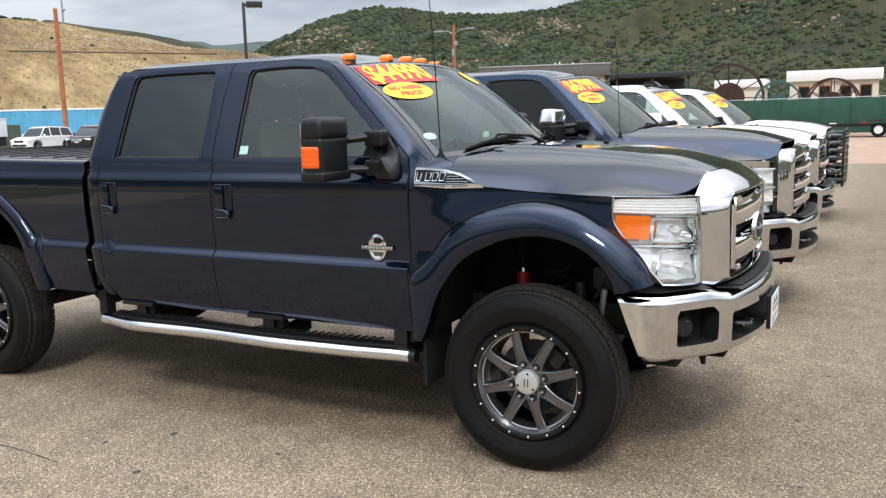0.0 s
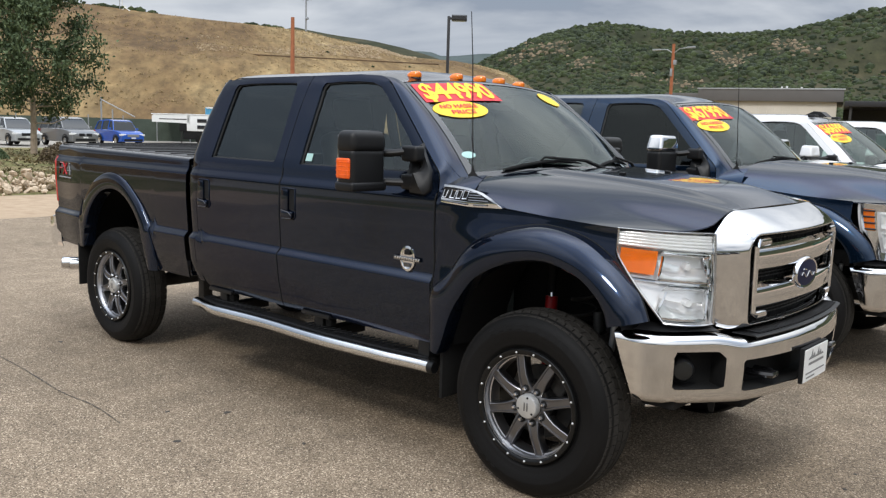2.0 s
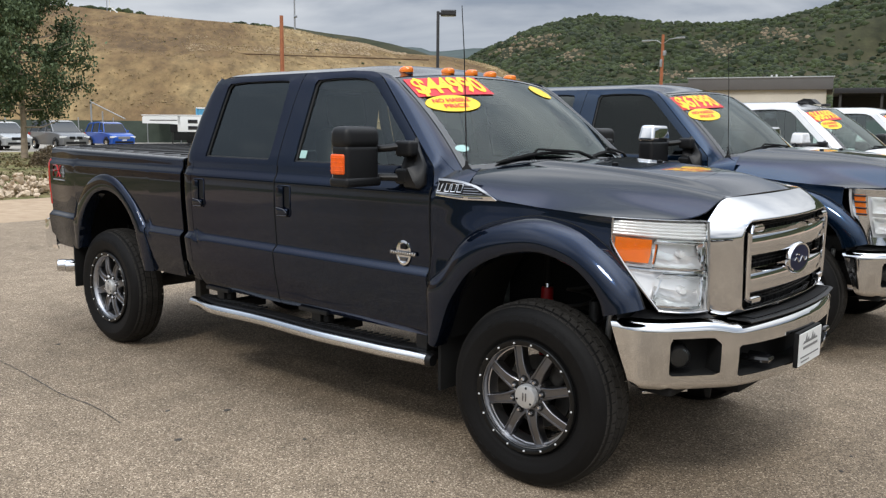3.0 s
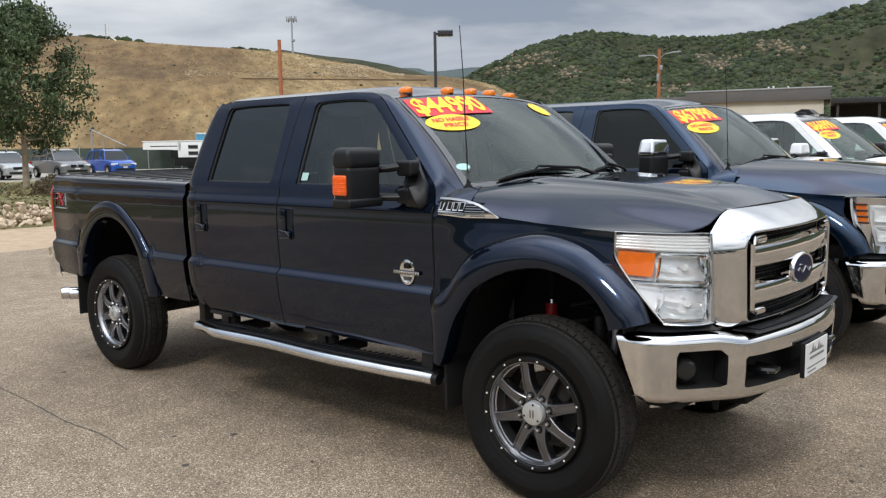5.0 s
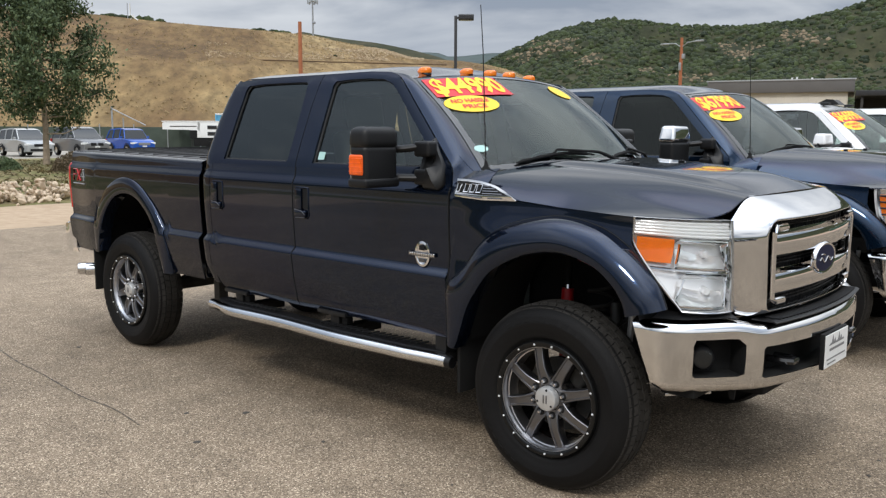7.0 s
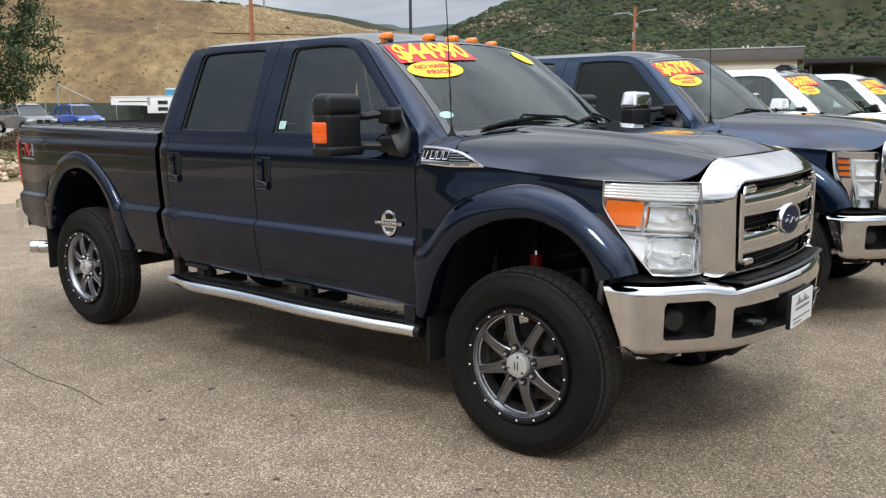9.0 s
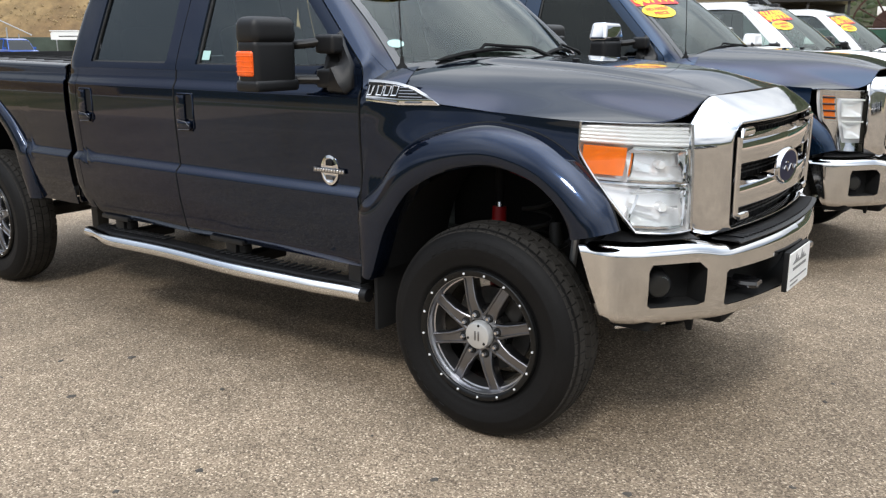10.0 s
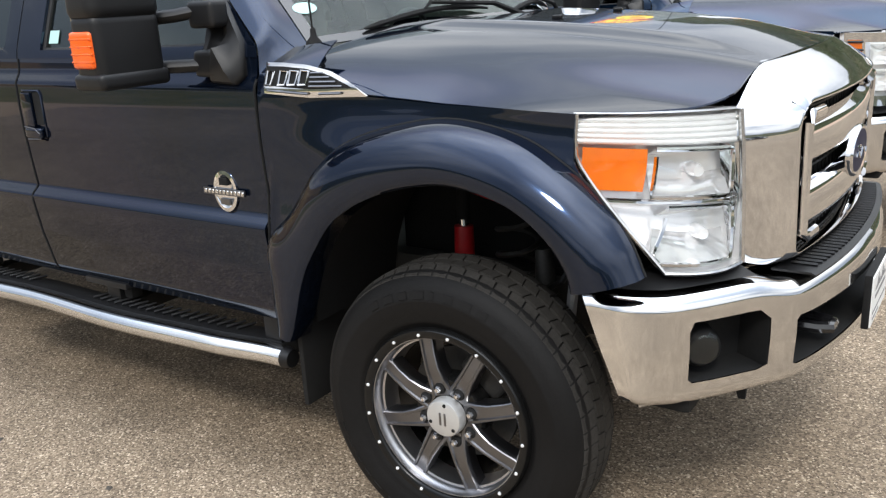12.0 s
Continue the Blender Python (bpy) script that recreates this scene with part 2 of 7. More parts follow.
SIGNAL = mat("signal_orange", (0.88, 0.115, 0.006), 0.22, 0, 0.4, vary=0.10, scale=40)
RED_LENS = mat("red_plastic", (0.45, 0.012, 0.010), 0.15, 0, 0.5, vary=0.05, scale=20)
RED_SHOCK = mat("red_rubber", (0.42, 0.008, 0.012), 0.4, vary=0.1, scale=30)
GLASS_F = glass_mat("clear_green_glass", (0.74, 0.86, 0.80), 0.88, -0.14)
GLASS_S = glass_mat("side_glass", (0.60, 0.70, 0.66), 1.0, 0.14)
GLASS_D = glass_mat("black_tinted_glass", (0.05, 0.052, 0.055), 0.60, -0.12)
GLASS_T = glass_mat("dark_tinted_glass", (0.06, 0.062, 0.066), 1.0, 0.10)
LENS = glass_mat("headlight_lens", (0.98, 0.985, 0.99), 1.0, -0.17)
RIVET = mat("bright_rivet", (0.90, 0.90, 0.90), 0.30, 0.35, vary=0.03, scale=40)
BOWL = mat("lamp_bowl", (0.97, 0.97, 0.98), 0.06, 0.66, vary=0.03, scale=30)
REFLECTOR = mat("lamp_reflector", (0.97, 0.97, 0.98), 0.14, 0.38, vary=0.04, scale=30)
INTERIOR = mat("interior_cloth", (0.085, 0.082, 0.076), 0.9, vary=0.15, scale=10)
PRICE_RED = mat("price_red", (0.62, 0.012, 0.022), 0.45, vary=0.04, scale=20)
PRICE_YELLOW = mat("price_yellow", (0.92, 0.60, 0.010), 0.45, vary=0.04, scale=20)
TEAL = mat("teal_sticker", (0.38, 0.58, 0.54), 0.5, vary=0.05, scale=30)
PLATE_WHITE = mat("plate_white", (0.78, 0.78, 0.76), 0.4, vary=0.04, scale=20)
PLATE_GREY = mat("plate_grey", (0.20, 0.20, 0.20), 0.5, vary=0.05, scale=20)
OVAL_BLUE = mat("oval_blue", (0.004, 0.008, 0.036), 0.45, 0.0, 0.0, vary=0.04, scale=20, spec=0.15)
TAN_METAL = mat("cream_wall", (0.62, 0.57, 0.49), 0.7, vary=0.06, scale=0.6)
ROOF_GREY = mat("grey_roof", (0.115, 0.108, 0.103), 0.75, vary=0.08, scale=0.7)
RUST_WOOD = mat("treated_pole", (0.36, 0.125, 0.055), 0.85, vary=0.2, scale=2)
LAMP_METAL = mat("lamp_metal", (0.020, 0.020, 0.022), 0.45, vary=0.1, scale=4)
GALV = mat("galvanised", (0.42, 0.43, 0.44), 0.45, 0.7, vary=0.1, scale=6)
GREEN_SCREEN = mat("green_screen", (0.020, 0.075, 0.048), 0.8, vary=0.22, scale=1.5, bump=0.2, bump_scale=8)
BLUE_BOX = mat("light_blue_paint", (0.10, 0.36, 0.56), 0.55, vary=0.12, scale=0.8)
BARK = mat("bark", (0.33, 0.26, 0.19), 0.9, vary=0.3, scale=6, bump=0.6, bump_scale=40)
LEAVES = leaf_mat("leaves", (0.034, 0.056, 0.026), (0.135, 0.175, 0.085))
BRUSH = leaf_mat("scrub_leaves", (0.010, 0.017, 0.005), (0.045, 0.060, 0.018))
ROCK = mat("pale_rock", (0.52, 0.41, 0.295), 0.85, vary=0.22, scale=4, bump=0.4, bump_scale=25)
SAND = patch_mat("sandy_verge", [(0.3, (0.33, 0.235, 0.155)), (0.7, (0.47, 0.36, 0.25))], 3.0, bump=0.3)
DIRT = patch_mat("pink_dirt", [(0.3, (0.30, 0.20, 0.145)), (0.7, (0.44, 0.31, 0.23))], 1.2, bump=0.3)
GRASS = patch_mat("rough_grass", [(0.32, (0.055, 0.075, 0.022)), (0.48, (0.15, 0.14, 0.055)), (0.66, (0.27, 0.21, 0.115))], 0.45, bump=0.7, bump_scale=9)
GRAVEL = patch_mat("pale_gravel_road", [(0.3, (0.27, 0.245, 0.21)), (0.7, (0.38, 0.35, 0.30))], 0.6)
SOIL = patch_mat("open_ground", [(0.3, (0.15, 0.12, 0.06)), (0.5, (0.25, 0.19, 0.095)), (0.7, (0.33, 0.25, 0.13))], 0.05, bump=0.4, bump_scale=3)
GOLD = two_scale("dry_golden_grass", [(0.30, (0.078, 0.047, 0.021)), (0.42, (0.135, 0.083, 0.036)), (0.50, (0.185, 0.121, 0.053)), (0.58, (0.24, 0.167, 0.077)), (0.70, (0.38, 0.292, 0.156))], 0.055, 0.55, 147, 7.0)
GREEN_HILL = two_scale("scrub_hill", [(0.32, (0.016, 0.021, 0.007)), (0.47, (0.026, 0.029, 0.011)), (0.60, (0.042, 0.040, 0.018)), (0.72, (0.115, 0.083, 0.046))], 0.022, 0.22, 112, 6.0)
OUTCROP = leaf_mat("pale_outcrop", (0.11, 0.088, 0.052), (0.26, 0.195, 0.125))
# distance haze is put into the far ridge's bluish colour
FAR_HILL = patch_mat("haze_tinted_ridge", [(0.3, (0.045, 0.062, 0.060)), (0.7, (0.075, 0.095, 0.090))], 0.01)


# ---- geometry kit: every shape is a pair of vertices and faces ----
def grid(fn, us, vs, wrap=False):
    v = [tuple(fn(a, b)) for a in us for b in vs]
    m, f = len(vs), []
    for i in range(len(us) - (0 if wrap else 1)):
        j = (i + 1) % len(us)
        f += [(i * m + k, j * m + k, j * m + k + 1, i * m + k + 1) for k in range(m - 1)]
    return v, f


def loops(rings, closed=True, cap=(False, False)):
    """Skin a list of equally long rings of points."""
    n, v, f = len(rings[0]), [tuple(p) for r in rings for p in r], []
    for i in range(len(rings) - 1):
        for k in range(n if closed else n - 1):
            j = (k + 1) % n
            f.append((i * n + k, i * n + j, (i + 1) * n + j, (i + 1) * n + k))
    if cap[0]:
        f.append(tuple(reversed(range(n))))
    if cap[1]:
        f.append(tuple(range((len(rings) - 1) * n, len(rings) * n)))
    return v, f


def join(*shapes):
    v, f = [], []
    for a, b in shapes:
        o = len(v)
        v += list(a)
        f += [tuple(i + o for i in q) for q in b]
    return v, f


def moved(shape, m):
    return [tuple(m @ Vector(p)) for p in shape[0]], shape[1]


def flipped(shape):
    """The mirror image across y = 0."""
    return [(x, -y, z) for x, y, z in shape[0]], [tuple(reversed(q)) for q in shape[1]]


def side(shape, sgn):
    return shape if sgn < 0 else flipped(shape)


def box(x0, x1, y0, y1, z0, z1, bevel=0.0, segs=2):
    bm = bmesh.new()
    bmesh.ops.create_cube(bm, size=1.0)
    for p in bm.verts:
        p.co = ((x0 + x1) / 2 + p.co.x * (x1 - x0), (y0 + y1) / 2 + p.co.y * (y1 - y0), (z0 + z1) / 2 + p.co.z * (z1 - z0))
    if bevel:
        bmesh.ops.bevel(bm, geom=bm.edges[:], offset=bevel, segments=segs, profile=0.6, affect="EDGES")
    return from_bm(bm)


def from_bm(bm):
    bm.verts.index_update()
    out = [tuple(p.co) for p in bm.verts], [tuple(p.index for p in q.verts) for q in bm.faces]
    bm.free()
    return out


def tube(points, radius, n=10, squash=(1, 1), caps=True):
    """A round bar along points; radius may be one number or one for each point."""
    pts = [Vector(p) for p in points]
    rad = radius if isinstance(radius, (list, tuple)) else [radius] * len(pts)
    rings, up = [], Vector((0, 0, 1))
    for i, p in enumerate(pts):
        d = (pts[min(i + 1, len(pts) - 1)] - pts[max(i - 1, 0)]).normalized()
        ref = up if abs(d.z) < 0.95 else Vector((1, 0, 0))
        a = d.cross(ref).normalized()
        b = a.cross(d).normalized()
        rings.append([p + (a * math.cos(t) * squash[0] + b * math.sin(t) * squash[1]) * rad[i] for t in (2 * math.pi * k / n for k in range(n))])
    return loops(rings, True, (caps, caps))


def lathe(profile, n=48, arc=None):
    """Turn (radius, y) pairs about the y axis."""
    rings = [[(r * math.cos(t), y, r * math.sin(t)) for t in (2 * math.pi * k / n for k in range(n))] for r, y in profile]
    return loops(rings)


def prism(poly, a, b, axis="y"):
    """Extrude a plane outline between two values along an axis."""
    def put(p, q, h):
        return {"y": (p, h, q), "x": (h, p, q), "z": (p, q, h)}[axis]
    return loops([[put(p, q, a) for p, q in poly], [put(p, q, b) for p, q in poly]], True, (True, True))


def curve(points, n):
    """A smooth line of n points through control points (Catmull-Rom)."""
    p = [np.array(q, float) for q in points]
    p = [2 * p[0] - p[1]] + p + [2 * p[-1] - p[-2]]
    out = []
    for k in range(n):
        u = k / (n - 1) * (len(p) - 3)
        i = min(int(u), len(p) - 4)
        t, (a, b, c, d) = u - i, p[i:i + 4]
        out.append(0.5 * (2 * b + (c - a) * t + (2 * a - 5 * b + 4 * c - d) * t**2 + (3 * b - a - 3 * c + d) * t**3))
    return out


def rounded(w, z0, z1, r, n=8, wt=None):
    """A rounded rectangle outline (y, z); wt: another half width at the top."""
    wt = wt or w
    out = []
    for cy, cz, a0 in ((wt - r, z1 - r, 0), (-(wt - r), z1 - r, 90), (-(w - r), z0 + r, 180), (w - r, z0 + r, 270)):
        out += [(cy + r * math.cos(radians(a0 + 90 * k / n)), cz + r * math.sin(radians(a0 + 90 * k / n))) for k in range(n + 1)]
    return out


def smooth(a, b, x):
    t = min(max((x - a) / (b - a), 0.0), 1.0)
    return t * t * (3 - 2 * t)


def mesh_of(name, shape, material, angle=38.0):
    me = bpy.data.meshes.new(name)
    me.from_pydata(shape[0], [], shape[1])
    bm = bmesh.new()
    bm.from_mesh(me)
    bmesh.ops.recalc_face_normals(bm, faces=bm.faces)
    bm.to_mesh(me)
    bm.free()
    me.materials.append(material)
    if angle:
        me.shade_smooth()
        me.set_sharp_from_angle(angle=radians(angle))
    return me


def thick(shape, depth):
    """Give a sheet an inner face and rims of their own."""
    v = np.array(shape[0], float)
    n = np.zeros_like(v)
    for q in shape[1]:
        k = np.cross(v[q[2]] - v[q[0]], v[q[-1]] - v[q[1]])
        for i in q:
            n[i] += k
    n /= np.linalg.norm(n, axis=1)[:, None] + 1e-12
    ref = np.array([v[:, 0].mean(), 0.0 if abs(v[:, 1]).max() < 3 else v[:, 1].mean(), min(1.0, v[:, 2].mean() - 0.02)])
    if (n * (v - ref)).sum() < 0:
        n = -n
    w = v - n * depth
    count, seen = len(v), {}
    for q in shape[1]:
        for a, b in zip(q, q[1:] + q[:1]):
            key = (min(a, b), max(a, b))
            seen[key] = seen.get(key, 0) + 1
    edges = [e for e, c in seen.items() if c == 1]
    pts, faces = [tuple(p) for p in v] + [tuple(p) for p in w], list(shape[1]) + [tuple(i + count for i in reversed(q)) for q in shape[1]]
    for a, b in edges:
        o = len(pts)
        pts += [tuple(v[a]), tuple(v[b]), tuple(w[b]), tuple(w[a])]
        faces.append((o, o + 1, o + 2, o + 3))
    return pts, faces


def part(name, shape, material, parent=None, label="", solid=0.0, angle=38.0):
    """One mesh object; under a thing or a part when a parent is given."""
    if solid:
        shape = thick(shape, solid)
    ob = new(name, mesh_of(name, shape, material, angle))
    if parent:
        ob.parent = parent
    if label:
        tagged(ob, label)
    return ob


def thing(name, label, category, m=None, group="", kind=""):
    ob = new(name)
    if m:
        ob.matrix_world = m
    return tagged(ob, label, category, group, kind)


def text_shape(body, size=1.0, shear=0.0, fat=0.0, gap=1.0):
    """Flat outlines of a word in the built-in font, centred on the origin of the x, y plane."""
    cu = bpy.data.curves.new("word", "FONT")
    cu.body, cu.size, cu.shear, cu.offset, cu.space_character = body, size, shear, fat, gap
    cu.align_x, cu.align_y, cu.resolution_u = "CENTER", "CENTER", 3
    ob = bpy.data.objects.new("word", cu)
    me = bpy.data.meshes.new_from_object(ob)
    shape = [tuple(p.co) for p in me.vertices], [tuple(q.vertices) for q in me.polygons]
    bpy.data.objects.remove(ob)
    bpy.data.meshes.remove(me)
    bpy.data.curves.remove(cu)
    return shape


# ---- ground, hills and far things ----
CX, CY = 2.2, -4.1                     # where bearings are taken from


def at(az, d, z=0.0):
    return (CX + d * math.sin(radians(az)), CY + d * math.cos(radians(az)), z)


def sheet(name, poly, z, material, label):
    ob = part(name, ([(x, y, z) for x, y in poly], [tuple(range(len(poly)))]), material, angle=0)
    return tagged(ob, label, "ground", kind="structure")


def wobble(points, amount, seed, steps=10):
    """An outline with uneven edges."""
    rnd, out = random.Random(seed), []
    for (a, b), (c, d) in zip(points, points[1:] + points[:1]):
        for k in range(steps):
            t = k / steps
            out.append((a + (c - a) * t + rnd.uniform(-amount, amount), b + (d - b) * t + rnd.uniform(-amount, amount)))
    return out


g_us = [0, 20, 40, 80, 160, 400, 900, 1800, 3200]
ground = part("ground", grid(lambda r, a: (r * math.cos(a), r * math.sin(a), -0.05), g_us, [2 * math.pi * k / 48 for k in range(49)]), SOIL, angle=0)
tagged(ground, "open dry ground that reaches to the hills", "ground", kind="structure")
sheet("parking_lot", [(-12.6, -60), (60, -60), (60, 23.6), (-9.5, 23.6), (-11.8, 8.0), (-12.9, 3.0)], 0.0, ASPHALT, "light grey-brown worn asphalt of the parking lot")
sheet("dirt_strip", [(-9.5, 23.6), (60, 23.6), (60, 75), (-30, 75)], -0.012, DIRT, "pinkish bare dirt beyond the asphalt")
sheet("sand_verge", wobble([(-12.0, -40), (-10.5, 24), (-19.5, 24), (-18.8, 4.5), (-17.8, -40)], 0.25, 4, 14), -0.008, SAND, "pale sandy verge at the edge of the asphalt")
sheet("grass_island", wobble([(-17.2, -40), (-17.0, 26), (-44, 40), (-50, 20), (-46, -40)], 0.4, 5, 12), -0.004, GRASS, "rough green and straw grass strip")
sheet("gravel_road", [(-45, -60), (-49, 14), (-38, 60), (-95, 75), (-100, -60)], -0.02, GRAVEL, "pale worn pavement where cars are parked")


def hill(name, outline, d0, d1, d2, material, label, rough, seed, n_az=150, n_r=34, shape=1.0):
    """A slope seen from the lot: outline gives (bearing, rise in degrees) of its crest at distance d1."""
    azs = np.linspace(outline[0][0], outline[-1][0], n_az)
    crest = np.interp(azs, [o[0] for o in outline], [o[1] for o in outline])
    v, vs = [], [k / (n_r - 1) for k in range(n_r)]
    for a, e in zip(azs, crest):
        top = d1 * math.tan(radians(e)) + 1.69
        for t in vs:
            if t <= 0.8:
                s = t / 0.8
                d, h = d0 + (d1 - d0) * s, top * (s ** shape)
            else:
                s = (t - 0.8) / 0.2
                d, h = d1 + (d2 - d1) * s, top * (1 - 0.55 * s * s)
            x, y, _ = at(a, d)
            q = noise.fractal((x * 0.012, y * 0.012, seed), 1.0, 2.0, 5)
            keep = 1.0 if abs(t - 0.8) > 0.1 else abs(t - 0.8) / 0.1 * 0.8 + 0.2
            h = h + q * rough * keep * min(1.0, t * 5) * top * 0.12 + noise.noise((x * 0.09, y * 0.09, seed)) * rough * 0.25 * min(1, t * 5)
            v.append((x, y, h - 0.06))
    f = [(i * n_r + k, (i + 1) * n_r + k, (i + 1) * n_r + k + 1, i * n_r + k + 1) for i in range(n_az - 1) for k in range(n_r - 1)]
    ob = part(name, (v, f), material, angle=80)
    return tagged(ob, label, "hill", kind="structure")


GOLD_RIDGE = [(-120, 4.0), (-95, 5.5), (-80, 7.0), (-68.7, 7.2), (-63.6, 7.08), (-59.2, 6.65), (-54, 6.32), (-50.7, 6.07), (-48.6, 5.65), (-46.2, 5.3), (-44.3, 4.78), (-41, 4.65), (-39.2, 4.4), (-37.3, 3.9), (-34, 2.0), (-31, 0.4)]
GREEN_RIDGE = [(-44, 1.2), (-40.5, 3.6), (-38.2, 4.8), (-36.2, 5.9), (-34.4, 6.45), (-31.5, 7.0), (-29.5, 6.8), (-26.5, 6.5), (-23.1, 6.5), (-19.8, 6.65), (-17.4, 6.95), (-14.7, 7.7), (-11, 9.0), (-6, 10.4), (0, 11.3), (8, 11.2), (20, 9.5), (40, 7.0), (60, 5.0)]
FAR_RIDGE = [(-70, 5.0), (-58, 6.3), (-52, 6.1), (-49.3, 5.85), (-46.7, 5.55), (-44.1, 5.12), (-42.6, 5.15), (-41.8, 4.85), (-40.4, 4.95), (-38.9, 5.1), (-36, 5.0), (-30, 4.6), (-20, 4.0)]
gold_hill = hill("golden_hill", GOLD_RIDGE, 84, 230, 420, GOLD, "hillside of dry golden grass", 0.6, 3.1, shape=0.95)
green_hill = hill("green_hill", GREEN_RIDGE, 150, 520, 900, GREEN_HILL, "mountainside covered with green scrub and pale rock", 1.3, 7.7, n_az=260, n_r=60, shape=1.05)
hill("far_ridge", FAR_RIDGE, 900, 2300, 2900, FAR_HILL, "distant wooded ridge tinted blue for haze", 0.35, 11.0, n_az=90, n_r=16)
hill("near_ridge", [(-54, 5.4), (-51.5, 6.35), (-49.3, 6.0), (-46.7, 5.7), (-44.4, 5.3), (-42.8, 4.9), (-41.2, 4.4), (-39.5, 3.0)], 500, 900, 1300, GREEN_HILL, "dark wooded ridge behind the golden hill", 0.3, 15.0, n_az=60, n_r=16)
# unseen hills, added behind the camera to darken the mirrored horizon
hill("reflection_hills", [(60, 3.0), (90, 5.5), (120, 4.5), (150, 6.0), (180, 4.0), (210, 5.5), (240, 4.0)], 200, 600, 900, GREEN_HILL, "unseen low wooded hills added behind the camera for reflections", 0.8, 21.0, n_az=120, n_r=18)


def blob(rnd, size, flat=0.7):
    """An uneven clump: a low ball with every point pushed in or out."""
    v, f = [], []
    rows, cols = 3, 6
    v.append((0, 0, size * flat * rnd.uniform(0.8, 1.1)))
    for i in range(1, rows):
        a = math.pi * 0.62 * i / (rows - 1)
        for k in range(cols):
            t = 2 * math.pi * (k + 0.5 * (i % 2)) / cols
            r = size * rnd.uniform(0.72, 1.15)
            v.append((r * math.sin(a) * math.cos(t), r * math.sin(a) * math.sin(t), r * flat * math.cos(a)))
    f += [(0, 1 + k, 1 + (k + 1) % cols) for k in range(cols)]
    for i in range(rows - 2):
        o, p = 1 + i * cols, 1 + (i + 1) * cols
        f += [(o + k, p + k, p + (k + 1) % cols, o + (k + 1) % cols) for k in range(cols)]
    return v, f


def bearing(p):
    return math.degrees(math.atan2(p.x - CX, p.y - CY)), math.degrees(math.atan2(p.z - 1.69, math.hypot(p.x - CX, p.y - CY)))


def scrub(name, ob, n_r, count, seed, sizes, lo, hi, label, keep, material=None, kind="bushes"):
    rnd, pts, v, f = random.Random(seed), [tuple(p.co) for p in ob.data.vertices], [], []
    n_a = len(pts) // n_r
    made = 0
    while made < count:
        i, k = rnd.randrange(n_a - 1), rnd.randrange(int(lo * n_r), int(hi * n_r))
        s, t = rnd.random(), rnd.random()
        a, b, c, d = (Vector(pts[j]) for j in (i * n_r + k, (i + 1) * n_r + k, i * n_r + k + 1, (i + 1) * n_r + k + 1))
        p = a.lerp(b, s).lerp(c.lerp(d, s), t)
        if not keep(p, rnd):
            made += 0.2
            continue
        made += 1
        far = min(1.0, max(0.36, math.hypot(p.x - CX, p.y - CY) / 430))
        bv, bf = blob(rnd, far * rnd.uniform(*sizes) * rnd.choice((0.6, 1.0, 1.0, 1.3)), rnd.uniform(0.55, 0.95))
        o = len(v)
        v += [(x + p.x, y + p.y, z + p.z + 0.1) for x, y, z in bv]
        f += [tuple(q + o for q in face) for face in bf]
    return tagged(part(name, (v, f), material or BRUSH, angle=80), label, kind, kind="stuff")


def thick_patch(p, rnd):
    return not (bare(p) > 0.2 + 1.3 * rnd.random()) and noise.noise((p.x * 0.016, p.y * 0.016, p.z * 0.03)) + 0.66 > rnd.random() * 0.8


# bare rocky places of the mountainside: bearing, rise, half width, half height
BARE = ((-34.8, 5.5, 1.5, 0.5), (-36.6, 4.8, 1.3, 0.4), (-33.0, 4.6, 0.8, 0.4), (-20.1, 5.6, 1.3, 0.5), (-23.4, 5.0, 1.2, 0.5), (-25.9, 3.4, 1.6, 0.35), (-28.5, 4.0, 0.8, 0.3), (-9.0, 6.5, 1.6, 0.6), (-4.0, 5.0, 1.4, 0.5))


def bare(p):
    a, e = bearing(p)
    e += 0.4 * noise.noise((p.x * 0.05, p.y * 0.05, 3.0))
    a += 1.0 * noise.noise((p.x * 0.04, p.y * 0.04, 9.0))
    return max(1.6 - ((a - b) / w) ** 2 - ((e - c) / h) ** 2 for b, c, w, h in BARE)


scrub("hill_scrub", green_hill, 60, 48000, 5, (0.6, 2.0), 0.03, 0.84, "dense dark green scrub oak on the mountainside", thick_patch)
scrub("ridge_bushes", gold_hill, 34, 9000, 6, (0.6, 1.7), 0.79, 0.86, "dark trees along the golden crest", lambda p, rnd: -63.6 < bearing(p)[0] < -59.9 or -54.5 < bearing(p)[0] < -52.2)
scrub("rock_outcrop", green_hill, 60, 9000, 16, (0.3, 1.1), 0.05, 0.84, "pale bare rock and soil between the scrub", lambda p, rnd: bare(p) > 0.9 * rnd.random() + 0.1, OUTCROP, "rocks")
scrub("slope_bushes", gold_hill, 34, 90, 8, (0.3, 0.9), 0.02, 0.62, "small green bushes on the dry slope", lambda p, rnd: noise.noise((p.x * 0.03, p.y * 0.03, 5.0)) > 0.05)


STRAW = leaf_mat("straw_tussocks", (0.175, 0.118, 0.052), (0.29, 0.208, 0.102))
PALE_CUT = leaf_mat("pale_cut_soil", (0.24, 0.165, 0.095), (0.40, 0.31, 0.19))
scrub("dry_tussocks", gold_hill, 34, 20000, 41, (0.12, 0.40), 0.02, 0.80, "straw and rust coloured grass tussocks on the dry slope", lambda p, rnd: noise.noise((p.x * 0.02, p.y * 0.02, p.z * 0.35)) + 0.3 > rnd.random() * 0.9, STRAW, "grass")


